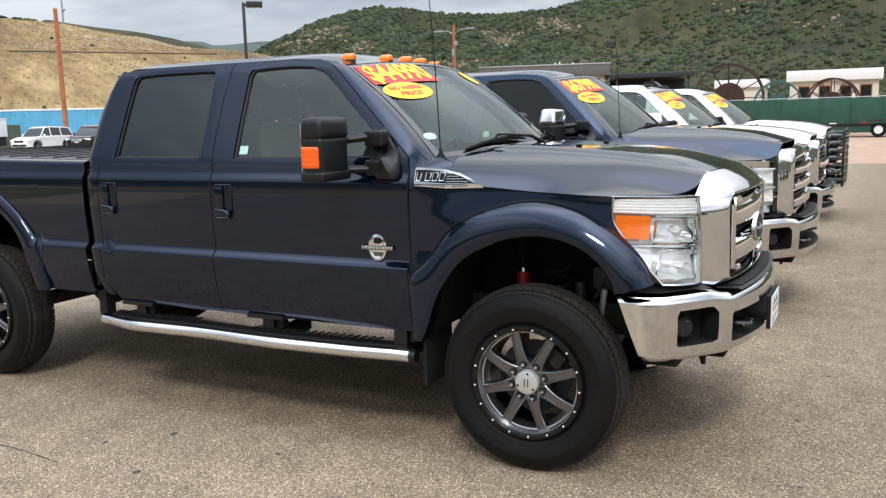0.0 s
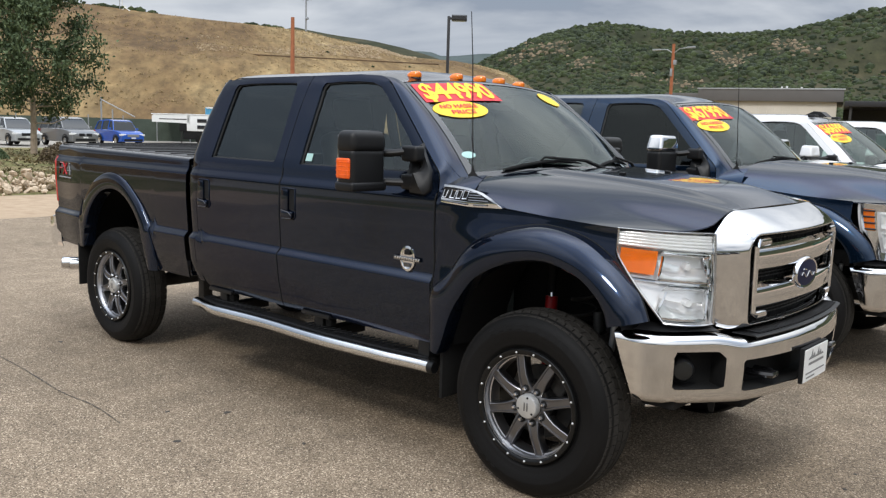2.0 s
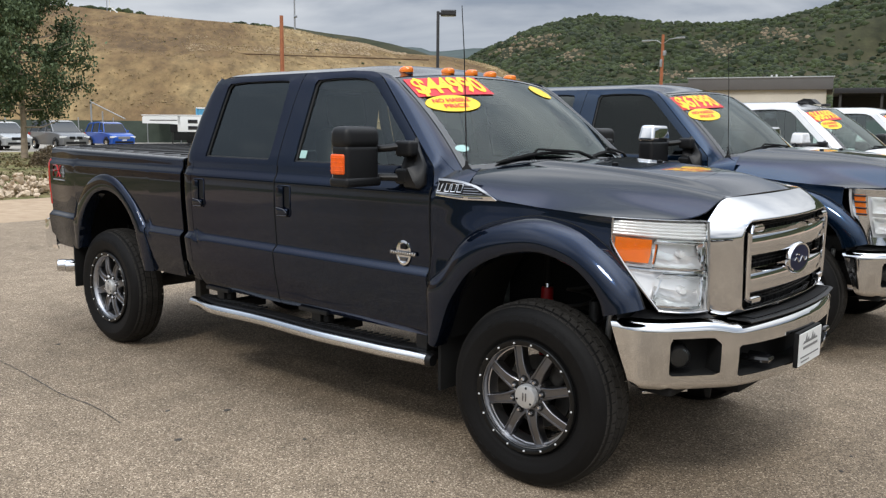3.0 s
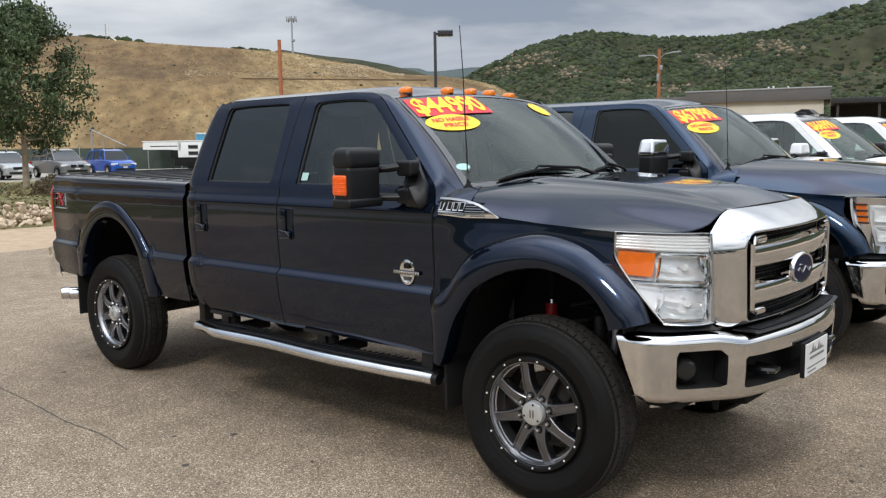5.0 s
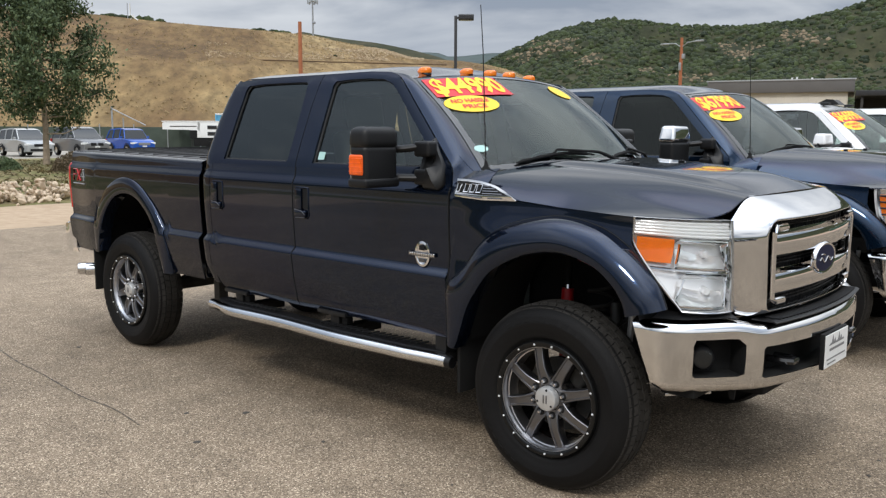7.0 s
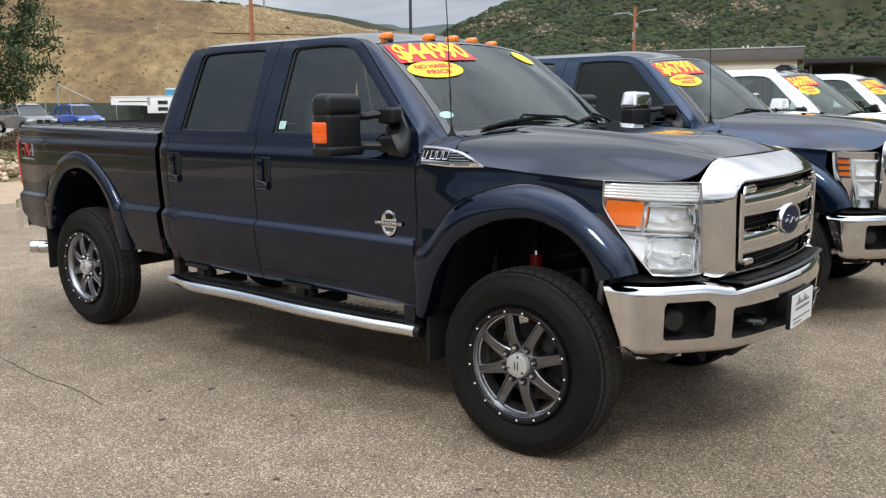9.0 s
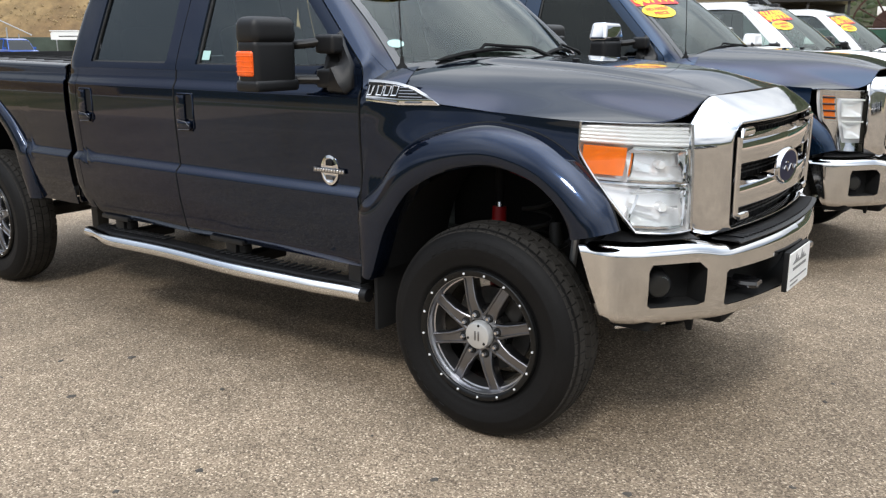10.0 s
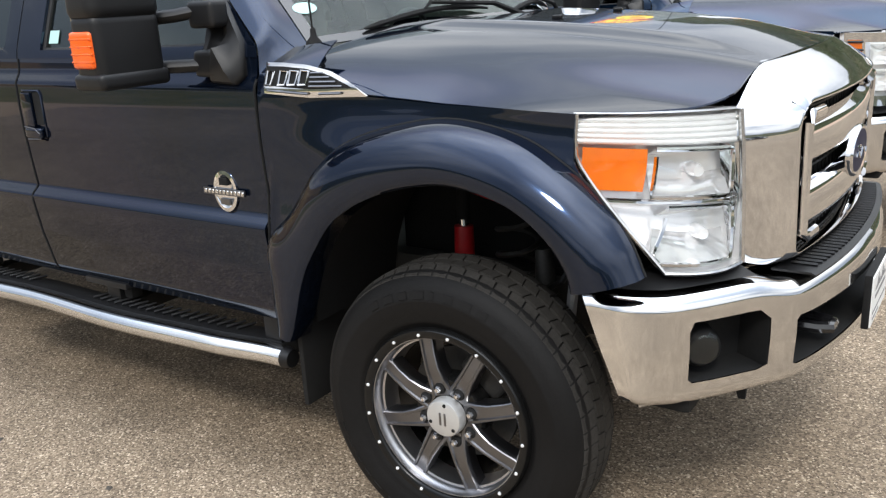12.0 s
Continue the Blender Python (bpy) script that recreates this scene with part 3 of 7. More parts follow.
def cut_face(p, rnd):
    """The pale eroded slope between the track and the crest."""
    a, e = bearing(p)
    e += 0.25 * noise.noise((p.x * 0.06, p.y * 0.06, 2.0))
    return -57.5 < a < -43.5 and 4.62 < e < 5.55 - 0.03 * (a + 57) and noise.noise((p.x * 0.05, p.y * 0.05, p.z * 0.25)) + 0.25 > rnd.random() * 0.6


scrub("cut_slope", gold_hill, 34, 26000, 43, (0.12, 0.55), 0.30, 0.80, "pale eroded soil above the track", cut_face, PALE_CUT, "soil")


def hill_track():
    """A cut bench across the golden slope."""
    pts = []
    for k in range(40):
        a = -72 + 30 * k / 39
        d = 150 + 4 * math.sin(k * 0.7)
        pts.append(at(a, d, d * math.tan(radians(4.52 - 0.012 * (a + 60) ** 2 * 0.05)) + 1.69))
    return tube(pts, 0.16, 6, (1, 0.8))


tagged(part("slope_track", hill_track(), mat("dark_cut", (0.12, 0.075, 0.04), 0.9, vary=0.3, scale=0.3)), "dark cut of a track across the dry slope", "track", kind="structure")


def street_light():
    x, y, _ = at(-41.42, 32)
    t = thing("street_lamp", "dark square steel lamp post with one flat head", "street lamp", pose(x, y, 0, 0, 0, 41))
    part("base", box(-0.25, 0.25, -0.25, 0.25, -0.06, 0.5, 0.02), TAN_METAL, t, "concrete base")
    part("post", box(-0.055, 0.055, -0.055, 0.055, 0.5, 5.86, 0.01), LAMP_METAL, t)
    part("arm", box(0.05, 0.20, -0.04, 0.04, 5.74, 5.82, 0.01), LAMP_METAL, t)
    head = part("lamp_head", loops([[(x, y * w, z) for x, y in ((0.10, -0.2), (0.62, -0.2), (0.66, -0.14), (0.66, 0.14), (0.62, 0.2), (0.10, 0.2))] for w, z in ((0.85, 5.70), (1.0, 5.73), (1.0, 5.86), (0.8, 5.90))], True, (True, True)), LAMP_METAL, t)
    part("lens", box(0.16, 0.58, -0.12, 0.12, 5.685, 5.70, 0.004), GALV, head, "pale lamp lens")


def utility_pole(az, d, h, arms):
    x, y, _ = at(az, d)
    t = thing("utility_pole", "orange-brown treated wooden pole", "pole", pose(x, y, 0))
    part("post", tube([(0, 0, -0.1), (0, 0, h * 0.5), (0, 0, h)], [0.20, 0.18, 0.15], 12), RUST_WOOD, t)
    if arms:
        for s in (-1, 1):
            arm = part("arm", tube([(0, 0, h - 1.0), (s * 0.8, -s * 0.2, h - 0.55), (s * 1.9, -s * 0.4, h - 0.5)], 0.05, 8), GALV, t)
            part("lamp_head", box(*sorted((s * 1.8, s * 2.7)), *sorted((-s * 0.35, -s * 0.65)), h - 0.58, h - 0.42, 0.04), GALV, arm)
        part("cable_box", box(-0.12, 0.12, -0.32, -0.17, h - 3.4, h - 2.6, 0.03), GALV, t)
        part("transformer", box(0.1, 0.4, -0.15, 0.15, h - 2.2, h - 1.7, 0.05), GALV, t)


def cell_tower():
    x, y, _ = at(-50.7, 262)
    z0 = 262 * math.tan(radians(5.6))
    t = thing("cell_tower", "thin pale steel antenna mast on the ridge", "antenna", pose(x, y, z0))
    top = 262 * math.tan(radians(8.4)) + 1.7 - z0
    part("mast", tube([(0, 0, -6), (0, 0, top)], [0.35, 0.2], 8), GALV, t)
    for k in range(6):
        a = k * math.pi / 3
        part("panel", moved(box(1.3, 1.6, -0.2, 0.2, top - 1.6, top - 0.1, 0.03), pose(0, 0, 0, 0, 0, math.degrees(a))), GALV, t)
        part("bracket", moved(tube([(0, 0, top - 0.8), (1.35, 0, top - 0.8)], 0.09, 6), pose(0, 0, 0, 0, 0, math.degrees(a))), GALV, t)
    part("dish", tube([(0, 0, top * 0.52), (0.9, 0, top * 0.52)], 0.35, 10), GALV, t)


def ridge_mast():
    x, y, _ = at(-62.05, 226)
    t = thing("ridge_mast", "thin pale mast with a curved lamp on the crest", "mast", pose(x, y, 26.0))
    part("mast", tube([(0, 0, -2), (0, 0, 6.2)], 0.10, 6), GALV, t)
    part("arm", tube([(0.6, 0.3, -2), (0.6, 0.3, 2.2), (1.2, 0.6, 3.0), (2.4, 1.2, 2.2), (2.5, 1.25, 0.4)], 0.14, 6), PLATE_WHITE, t)


def warehouse():
    """Cream metal building with a grey roof and an open lean-to."""
    x, y, _ = at(-17.1, 100)
    t = thing("warehouse", "long cream metal building with a dark grey roof", "building", pose(x, y, 0, 0, 0, 17))
    part("wall", box(-12.8, 0, 0, 14, -0.1, 5.95, 0.03), TAN_METAL, t)
    part("rear_wing", box(-18.0, -12.8, 3, 14, -0.1, 5.6, 0.03), TAN_METAL, t)
    part("roof", box(-14.2, 0.6, -0.5, 14.5, 5.9, 7.25, 0.05), ROOF_GREY, t, "dark grey metal roof")
    part("wing_roof", box(-18.3, -14.2, 2.2, 14.4, 5.6, 6.85, 0.05), ROOF_GREY, t)
    part("roof_edge", box(-14.3, 0.7, -0.56, -0.5, 7.16, 7.30, 0.01), GALV, t)
    for k in range(16):
        part("wall_rib", box(-12.6 + 0.8 * k, -12.5 + 0.8 * k, -0.03, 0.0, -0.1, 5.9, 0.005), TAN_METAL, t)
    part("lean_to_roof", box(0.7, 9.5, -3.5, 9, 5.35, 5.9, 0.03), LAMP_METAL, t, "dark flat lean-to roof")
    for k in range(3):
        part("post", box(1.2 + 3.8 * k, 1.45 + 3.8 * k, -3.2, -2.95, -0.1, 5.35, 0.02), DARK_STEEL, t)
    part("back_wall", box(0.7, 9.4, 6, 6.2, -0.1, 5.35, 0.02), DARK_STEEL, t)
    for dx, hh in ((-5.6, 0.30), (-5.1, 0.36), (-3.6, 0.26)):
        part("roof_vent", tube([(dx, 1, 7.1), (dx, 1, 7.25 + hh)], 0.10, 8), PLATE_WHITE, t, "small white roof vent")


def office():
    x, y, _ = at(-5.9, 84)
    t = thing("office_building", "low cream building with brown windows", "building", pose(x, y, 0, 0, 0, 3))
    part("wall", box(0, 7.2, 0, 8, -0.1, 4.0, 0.03), TAN_METAL, t)
    part("roof_fascia", box(-0.3, 7.5, -0.4, 8.2, 4.0, 4.95, 0.03), PLATE_WHITE, t, "white flat roof edge")
    for wx in (0.7, 2.4, 4.1, 5.7):
        w = part("window", box(wx, wx + 1.0, -0.05, 0.06, 2.3, 3.6, 0.01), RUST_WOOD, t, "brown framed window")
        part("pane", box(wx + 0.08, wx + 0.92, -0.062, -0.052, 2.4, 3.5), GLOSS_BLACK, w)
    x2, y2, _ = at(-10.2, 82)
    t2 = thing("storage_shed", "small white flat-roofed shed", "building", pose(x2, y2, 0, 0, 0, 3))
    part("wall", box(0, 4.0, 0, 5, -0.1, 3.6, 0.03), TAN_METAL, t2)
    part("roof", box(-0.2, 4.2, -0.3, 5.2, 3.6, 4.3, 0.03), PLATE_WHITE, t2)
    x3, y3, _ = at(-0.2, 80)
    t3 = thing("stacked_pipes", "stack of grey corrugated metal sheets", "metal stack", pose(x3, y3, 0))
    for k in range(7):
        part("sheet", box(0, 6, 0, 2, 0.45 * k + 0.4, 0.45 * k + 0.72, 0.04), GALV, t3)
    part("frame", box(-0.1, 6.1, 0.2, 1.8, -0.1, 0.4, 0.02), DARK_STEEL, t3)


def wheel_reel(az, d, r, lean, material, label, spokes=12, z=None):
    """A big steel wagon-wheel hoop reel behind the fence."""
    x, y, _ = at(az, d)
    t = thing("steel_reel", label, "reel", pose(x, y, r + (z or 0.0) - 0.05, 0, 0, lean))
    for s in (-0.5, 0.5):
        rim = part("rim", lathe([(r, s - 0.06), (r, s + 0.06), (r - 0.12, s + 0.06), (r - 0.12, s - 0.06), (r, s - 0.06)], 40), material, t)
        for k in range(spokes):
            a = 2 * math.pi * k / spokes
            part("spoke", tube([(0.2 * math.cos(a), s, 0.2 * math.sin(a)), ((r - 0.1) * math.cos(a), s, (r - 0.1) * math.sin(a))], 0.035, 5), material, rim)
    part("drum", lathe([(0.0, -0.5), (r * 0.45, -0.5), (r * 0.45, 0.5), (0.0, 0.5)], 24), material, t)


def yard_fence():
    """Chain-link fence with a green wind screen."""
    t = thing("screen_fence", "chain-link fence covered with a green wind screen", "fence", kind="structure")
    for k in range(9):
        x = -24 + 5.0 * k
        post = part("post", tube([(x, 53.0, -0.1), (x, 53.0, 2.35)], 0.04, 8), GALV, t)
        if k < 8:
            part("screen", grid(lambda u, w: (x + 0.05 + 4.9 * u, 53.0 - 0.06 * math.sin(u * 9 + k) * (1 - w * w), 0.1 + 2.1 * w), [i / 10 for i in range(11)], [i / 4 for i in range(5)]), GREEN_SCREEN, t, solid=0.01)
            part("rail", tube([(x, 53.0, 2.25), (x + 5, 53.0, 2.25)], 0.025, 6), GALV, post)


def equipment_trailer():
    x, y, _ = at(-6.6, 52.2)
    t = thing("equipment_trailer", "dark green high-sided trailer with white wheels", "trailer", pose(x, y, 0, 0, 0, -1.5))
    part("body", box(0, 12, 0, 2.3, 0.72, 2.12, 0.04), GREEN_SCREEN, t)
    part("frame", box(-1.2, 12, 0.1, 2.2, 0.55, 0.72, 0.02), DARK_STEEL, t)
    for k in range(8):
        part("rib", box(0.4 + 1.55 * k, 0.48 + 1.55 * k, -0.05, 0.0, 0.72, 2.12, 0.01), GREEN_SCREEN, t)
        part("reflector", box(0.9 + 1.55 * k, 1.25 + 1.55 * k, -0.02, -0.004, 0.74, 0.80), PLATE_WHITE if k % 2 else RED_LENS, t)
    for k in range(2):
        w = part("wheel", moved(lathe([(0.2, 0.02), (0.36, 0.0), (0.40, 0.06), (0.40, 0.20), (0.36, 0.24), (0.2, 0.24)], 24), pose(4.9 + 1.0 * k, 0.0, 0.40)), TYRE, t)
        part("rim", moved(lathe([(0.0, 0.0), (0.08, -0.01), (0.10, 0.03), (0.18, 0.03), (0.22, 0.0), (0.22, 0.05)], 20), pose(4.9 + 1.0 * k, 0.0, 0.40)), PLATE_WHITE, w, "white steel rim")
    part("fender", box(4.3, 6.5, -0.02, 0.3, 0.86, 0.94, 0.02), DARK_STEEL, t)
    part("jack", tube([(-1.0, 1.1, 0), (-1.0, 1.1, 0.9)], 0.05, 8), DARK_STEEL, t)


def leafy_tree(name, az, d, h, spread, seed, label, n_leaf=21000):
    """Tapered trunk, limbs and a crown of single leaves gathered in sprays."""
    x, y, _ = at(az, d)
    rnd = random.Random(seed)
    t = thing(name, label, "tree", pose(x, y, -0.03))
    part("trunk", tube([(0, 0, -0.1), (0.02, 0.03, h * 0.2), (-0.05, 0.0, h * 0.5), (0.03, 0.02, h * 0.93)], [0.17, 0.13, 0.09, 0.02], 10), BARK, t)
    v, f, sprays = [], [], []
    for k in range(34):
        z = h * (0.17 + 0.75 * (k / 33) ** 0.9)
        a = k * 2.4 + rnd.uniform(-0.4, 0.4)
        reach = spread * (math.sin(math.pi * min(1.0, 0.22 + 0.80 * (z / h - 0.16) / 0.84)) ** 0.8) * rnd.uniform(0.65, 1.15)
        tip = Vector((reach * math.cos(a), reach * math.sin(a), z + reach * rnd.uniform(0.15, 0.55)))
        base = Vector((0, 0, z))
        mid = base.lerp(tip, 0.5) + Vector((0, 0, -0.08 * reach))
        part("limb", tube([base, mid, tip], [0.05, 0.03, 0.008], 5), BARK, t)
        for j in range(7):
            p = base.lerp(tip, rnd.uniform(0.3, 1.08)) + Vector((rnd.gauss(0, 0.28), rnd.gauss(0, 0.28), rnd.gauss(0, 0.25)))
            if p.z > 1.9:
                sprays.append((p, rnd.uniform(0.28, 0.62)))
    for k in range(n_leaf):
        p, r = sprays[rnd.randrange(len(sprays))]
        c = p + Vector((rnd.gauss(0, r * 0.55), rnd.gauss(0, r * 0.55), rnd.gauss(0, r * 0.5)))
        s = rnd.uniform(0.06, 0.115)
        m = Euler((rnd.uniform(0, 6.3), rnd.uniform(0, 6.3), rnd.uniform(0, 6.3))).to_matrix()
        o = len(v)
        v += [tuple(c + m @ Vector(q)) for q in ((-s, 0, 0), (0, -s * 0.6, s * 0.15), (s, 0, 0), (0, s * 0.6, s * 0.15))]
        f.append((o, o + 1, o + 2, o + 3))
    tagged(part("crown", (v, f), LEAVES, t, "many small grey-green leaves", angle=0), kind="stuff")


def rock_pile():
    """Pale boulders heaped along the verge, the nearer ones singly."""
    rnd = random.Random(12)
    bases = []
    for k in range(6):
        bm = bmesh.new()
        bmesh.ops.create_icosphere(bm, subdivisions=2, radius=1.0)
        for p in bm.verts:
            p.co *= 1 + 0.45 * noise.noise(p.co * 1.5 + Vector((k * 9.1, 0, 0)))
            p.co.z *= 0.72
        bases.append(mesh_of("rock", from_bm(bm), ROCK, 24))
    v, f = [], []
    for k in range(1100):
        u = rnd.random()
        off = rnd.gauss(0, 0.42)
        x, y = -18.3 - 0.5 * u + off, -2.5 + 11.5 * u + rnd.gauss(0, 0.25)
        s = rnd.uniform(0.035, 0.09)
        heap = max(0.0, 0.50 - abs(off) * 0.45) * (1.0 if 1.0 < y < 7.5 else 0.45)
        if k >= 295:
            m = pose(x, y, s * 0.4 + heap * rnd.random() * 0.9, rnd.uniform(0, 360), rnd.uniform(0, 40), rnd.uniform(0, 360)) @ Matrix.Diagonal((s * rnd.uniform(0.8, 1.5), s, s * rnd.uniform(0.7, 1.0), 1))
            o, src = len(v), bases[k % 6]
            v += [tuple(m @ p.co) for p in src.vertices]
            f += [tuple(o + i for i in q.vertices) for q in src.polygons]
            continue
        ob = new("rock", bases[k % 6])
        ob.matrix_world = pose(x, y, s * 0.4 + heap * rnd.random(), rnd.uniform(0, 360), rnd.uniform(0, 40), rnd.uniform(0, 360)) @ Matrix.Diagonal((s * rnd.uniform(0.8, 1.5), s, s * rnd.uniform(0.7, 1.0), 1))
        tagged(ob, "pale sandstone rock heaped on the sandy verge", "rock", "rocks along the verge")
    tagged(part("rubble", (v, f), ROCK, angle=24), "heap of small pale stones on the verge", "rubble", kind="stuff")


def shrub(az, d, r, h, seed, material, label):
    """A low bush of small leaves on thin stems."""
    x, y, _ = at(az, d)
    rnd = random.Random(seed)
    t = thing("shrub", label, "bush", pose(x, y, -0.02))
    v, f = [], []
    for k in range(9):
        a, e = rnd.uniform(0, 6.3), rnd.uniform(0.3, 0.9)
        part("stem", tube([(0, 0, 0), (r * e * 0.6 * math.cos(a), r * e * 0.6 * math.sin(a), h * 0.5), (r * e * math.cos(a), r * e * math.sin(a), h * rnd.uniform(0.7, 0.95))], [0.02, 0.014, 0.006], 4), BARK, t)
    for k in range(2600):
        a, q, w = rnd.uniform(0, 6.3), rnd.random() ** 0.5, rnd.random()
        c = Vector((r * q * math.cos(a) * (1 - 0.3 * w), r * q * math.sin(a) * (1 - 0.3 * w), h * (0.08 + 0.92 * w * (1 - 0.45 * q * q))))
        s = rnd.uniform(0.03, 0.06)
        m = Euler((rnd.uniform(0, 6.3), rnd.uniform(0, 6.3), rnd.uniform(0, 6.3))).to_matrix()
        o = len(v)
        v += [tuple(c + m @ Vector(p)) for p in ((-s, 0, 0), (0, -s * 0.5, 0), (s, 0, 0), (0, s * 0.5, 0))]
        f.append((o, o + 1, o + 2, o + 3))
    tagged(part("leaves", (v, f), material, t, angle=0), kind="stuff")


def weeds():
    """Grass tufts and low weeds of the island."""
    rnd, v, f = random.Random(3), [], []
    for k in range(9000):
        x, y = rnd.uniform(-46, -18.2), rnd.uniform(-6, 24)
        tall = rnd.uniform(0.03, 0.10) * (2.0 if noise.noise((x * 0.2, y * 0.2, 0)) > 0.15 else 0.8)
        for j in range(5):
            a, b = rnd.uniform(0, 6.3), rnd.uniform(0.05, 0.3)
            o = len(v)
            dx, dy = math.cos(a) * b, math.sin(a) * b
            v += [(x + dy * 0.15 - 0.02, y - dx * 0.15, -0.01), (x - dy * 0.15 + 0.02, y + dx * 0.15, -0.01), (x + dx, y + dy, tall * rnd.uniform(0.7, 1.1))]
            f.append((o, o + 1, o + 2))
    m = leaf_mat("weed_blades", (0.07, 0.075, 0.03), (0.34, 0.25, 0.14))
    tagged(part("weeds", (v, f), m, angle=0), "dry and green weeds on the grass strip", "weeds", kind="stuff")


street_light()
utility_pole(-51.55, 74, 10.7, False)
utility_pole(-26.9, 96, 11.6, True)
ridge_mast()
cell_tower()
warehouse()
office()
RUST_STEEL = mat("rusty_steel", (0.055, 0.027, 0.02), 0.8, 0.3, vary=0.3, scale=2)
TEAL_STEEL = mat("teal_steel", (0.03, 0.10, 0.10), 0.6, 0.2, vary=0.2, scale=2)
wheel_reel(-9.6, 70, 2.6, 12, RUST_STEEL, "large rusty spoked steel reel behind the fence", z=0.0)
wheel_reel(-6.7, 68, 1.7, 5, TEAL_STEEL, "dark teal steel reel behind the fence", z=0.3)
wheel_reel(-3.6, 68, 1.8, -8, RUST_STEEL, "rusty spoked steel reel behind the fence", z=0.2)
yard_fence()
equipment_trailer()
leafy_tree("tree", -67.1, 46, 8.9, 3.1, 2, "leafy young tree with grey-green leaves on the grass strip")
rock_pile()
weeds()
RUSSET = leaf_mat("russet_leaves", (0.055, 0.040, 0.022), (0.15, 0.11, 0.065))
shrub(-65.6, 37, 0.95, 0.85, 31, RUSSET, "low russet shrub on the grass strip")
shrub(-64.4, 36, 1.1, 0.75, 32, RUSSET, "low russet shrub on the grass strip")
shrub(-69.5, 40, 0.8, 0.6, 33, LEAVES, "low green bush on the grass strip")


# ---- pickup trucks ----
# Local axes: x ahead, y to the left, z up; origin on the ground under the front axle.
BASE = 3.967                            # wheelbase
BODY_Z = [0.50, 0.58, 0.66, 0.80, 0.925, 0.946, 0.978, 1.06, 1.20, 1.30, 1.368, 1.405, 1.45, 1.49, 1.95, 2.00]
BODY_W = [0.885, 0.930, 0.968, 0.996, 1.010, 1.010, 0.977, 0.983, 0.991, 0.991, 0.988, 0.966, 0.961, 0.953, 0.785, 0.752]


def half(x, z):
    """Half width of the body at a place along and up its side."""
    soft = 1.0 if x < -0.603 else 14.0 if z < 1.12 else 1.0     # the crease of the doors fades out on the fender
    w = sum(np.interp(z + d * soft, BODY_Z, BODY_W) for d in (-0.005, -0.0025, 0.0, 0.0025, 0.005)) / 5
    if x > -0.6:
        w -= (0.03 + 0.055 * smooth(1.0, 1.3, z)) * smooth(-0.6, 0.45, x)
        w -= 0.03 * smooth(1.1, 1.34, z) * smooth(-0.6, -0.25, x) * (1 - smooth(-0.1, 0.4, x))
    if x < -4.4:
        w -= 0.035 * smooth(-4.4, -4.86, x) + 0.0
    return w


def line(points):
    xs, zs = [p[0] for p in points], [p[1] for p in points]
    return lambda x: float(np.interp(x, xs, zs))


HOOD_LINE = line([(-0.65, 1.392), (-0.40, 1.363), (-0.23, 1.345), (0.0, 1.326), (0.2, 1.319), (0.40, 1.312)])


def skin(xs, low, high, rows, push=0.0):
    """A side panel between a low and a high edge."""
    return grid(lambda x, t: (x, -(half(x, low(x) + (high(x) - low(x)) * t) + push), low(x) + (high(x) - low(x)) * t), xs, [k / rows for k in range(rows + 1)])


def span(a, b, n):
    return [a + (b - a) * k / n for k in range(n + 1)]


FRONT_OUT = [(-0.600, 0.62), (-0.602, 0.80), (-0.590, 0.915), (-0.50, 1.005), (-0.385, 1.145), (-0.27, 1.226), (-0.09, 1.276), (0.06, 1.286), (0.24, 1.250), (0.38, 1.178), (0.48, 1.096), (0.545, 1.022), (0.585, 0.945)]
FRONT_IN = [(-0.515, 0.60), (-0.475, 0.70), (-0.440, 0.80), (-0.395, 0.885), (-0.300, 1.004), (-0.165, 1.082), (-0.02, 1.122), (0.115, 1.130), (0.26, 1.092), (0.35, 1.032), (0.400, 0.970), (0.417, 0.935), (0.426, 0.902)]
REAR_OUT = [(-4.365, 0.74), (-4.36, 0.92), (-4.30, 1.08), (-4.16, 1.22), (-3.99, 1.30), (-3.83, 1.318), (-3.66, 1.275), (-3.49, 1.16), (-3.385, 1.05), (-3.315, 0.95), (-3.275, 0.86), (-3.25, 0.75), (-3.24, 0.655)]
REAR_IN = [(-4.285, 0.72), (-4.265, 0.85), (-4.21, 0.98), (-4.10, 1.10), (-3.97, 1.175), (-3.81, 1.20), (-3.66, 1.165), (-3.54, 1.085), (-3.455, 0.985), (-3.41, 0.89), (-3.375, 0.80), (-3.345, 0.72), (-3.32, 0.655)]


def flare(outer, inner, bulge, n=72):
    """A rounded fender flare between its seam on the body and the wheel opening."""
    a, b = curve(outer, n), curve(inner, n)
    rings = []
    for i, (p, q) in enumerate(zip(a, b)):
        w0 = half(max(float(p[0]), -0.60) if p[0] > -1 else float(p[0]), float(p[1])) + 0.003
        ring = []
        for s, k in ((0.0, 0.0), (0.02, 0.24), (0.06, 0.42), (0.18, 0.68), (0.38, 0.88), (0.62, 0.985), (0.80, 1.0), (0.92, 0.96), (0.985, 0.86), (1.0, 0.70)):
            c = p + (q - p) * s
            ring.append((float(c[0]), -(w0 + (bulge - w0) * k), float(c[1])))
        ring.append((float(q[0]), -(bulge - 0.10), float(q[1])))
        rings.append(ring)
    return loops(rings, False)


def seam(points, r=0.004):
    """A dark line of a panel gap along the skin."""
    return tube([(x, -(half(x, z) + 0.0005), z) for x, z in points], r, 5)


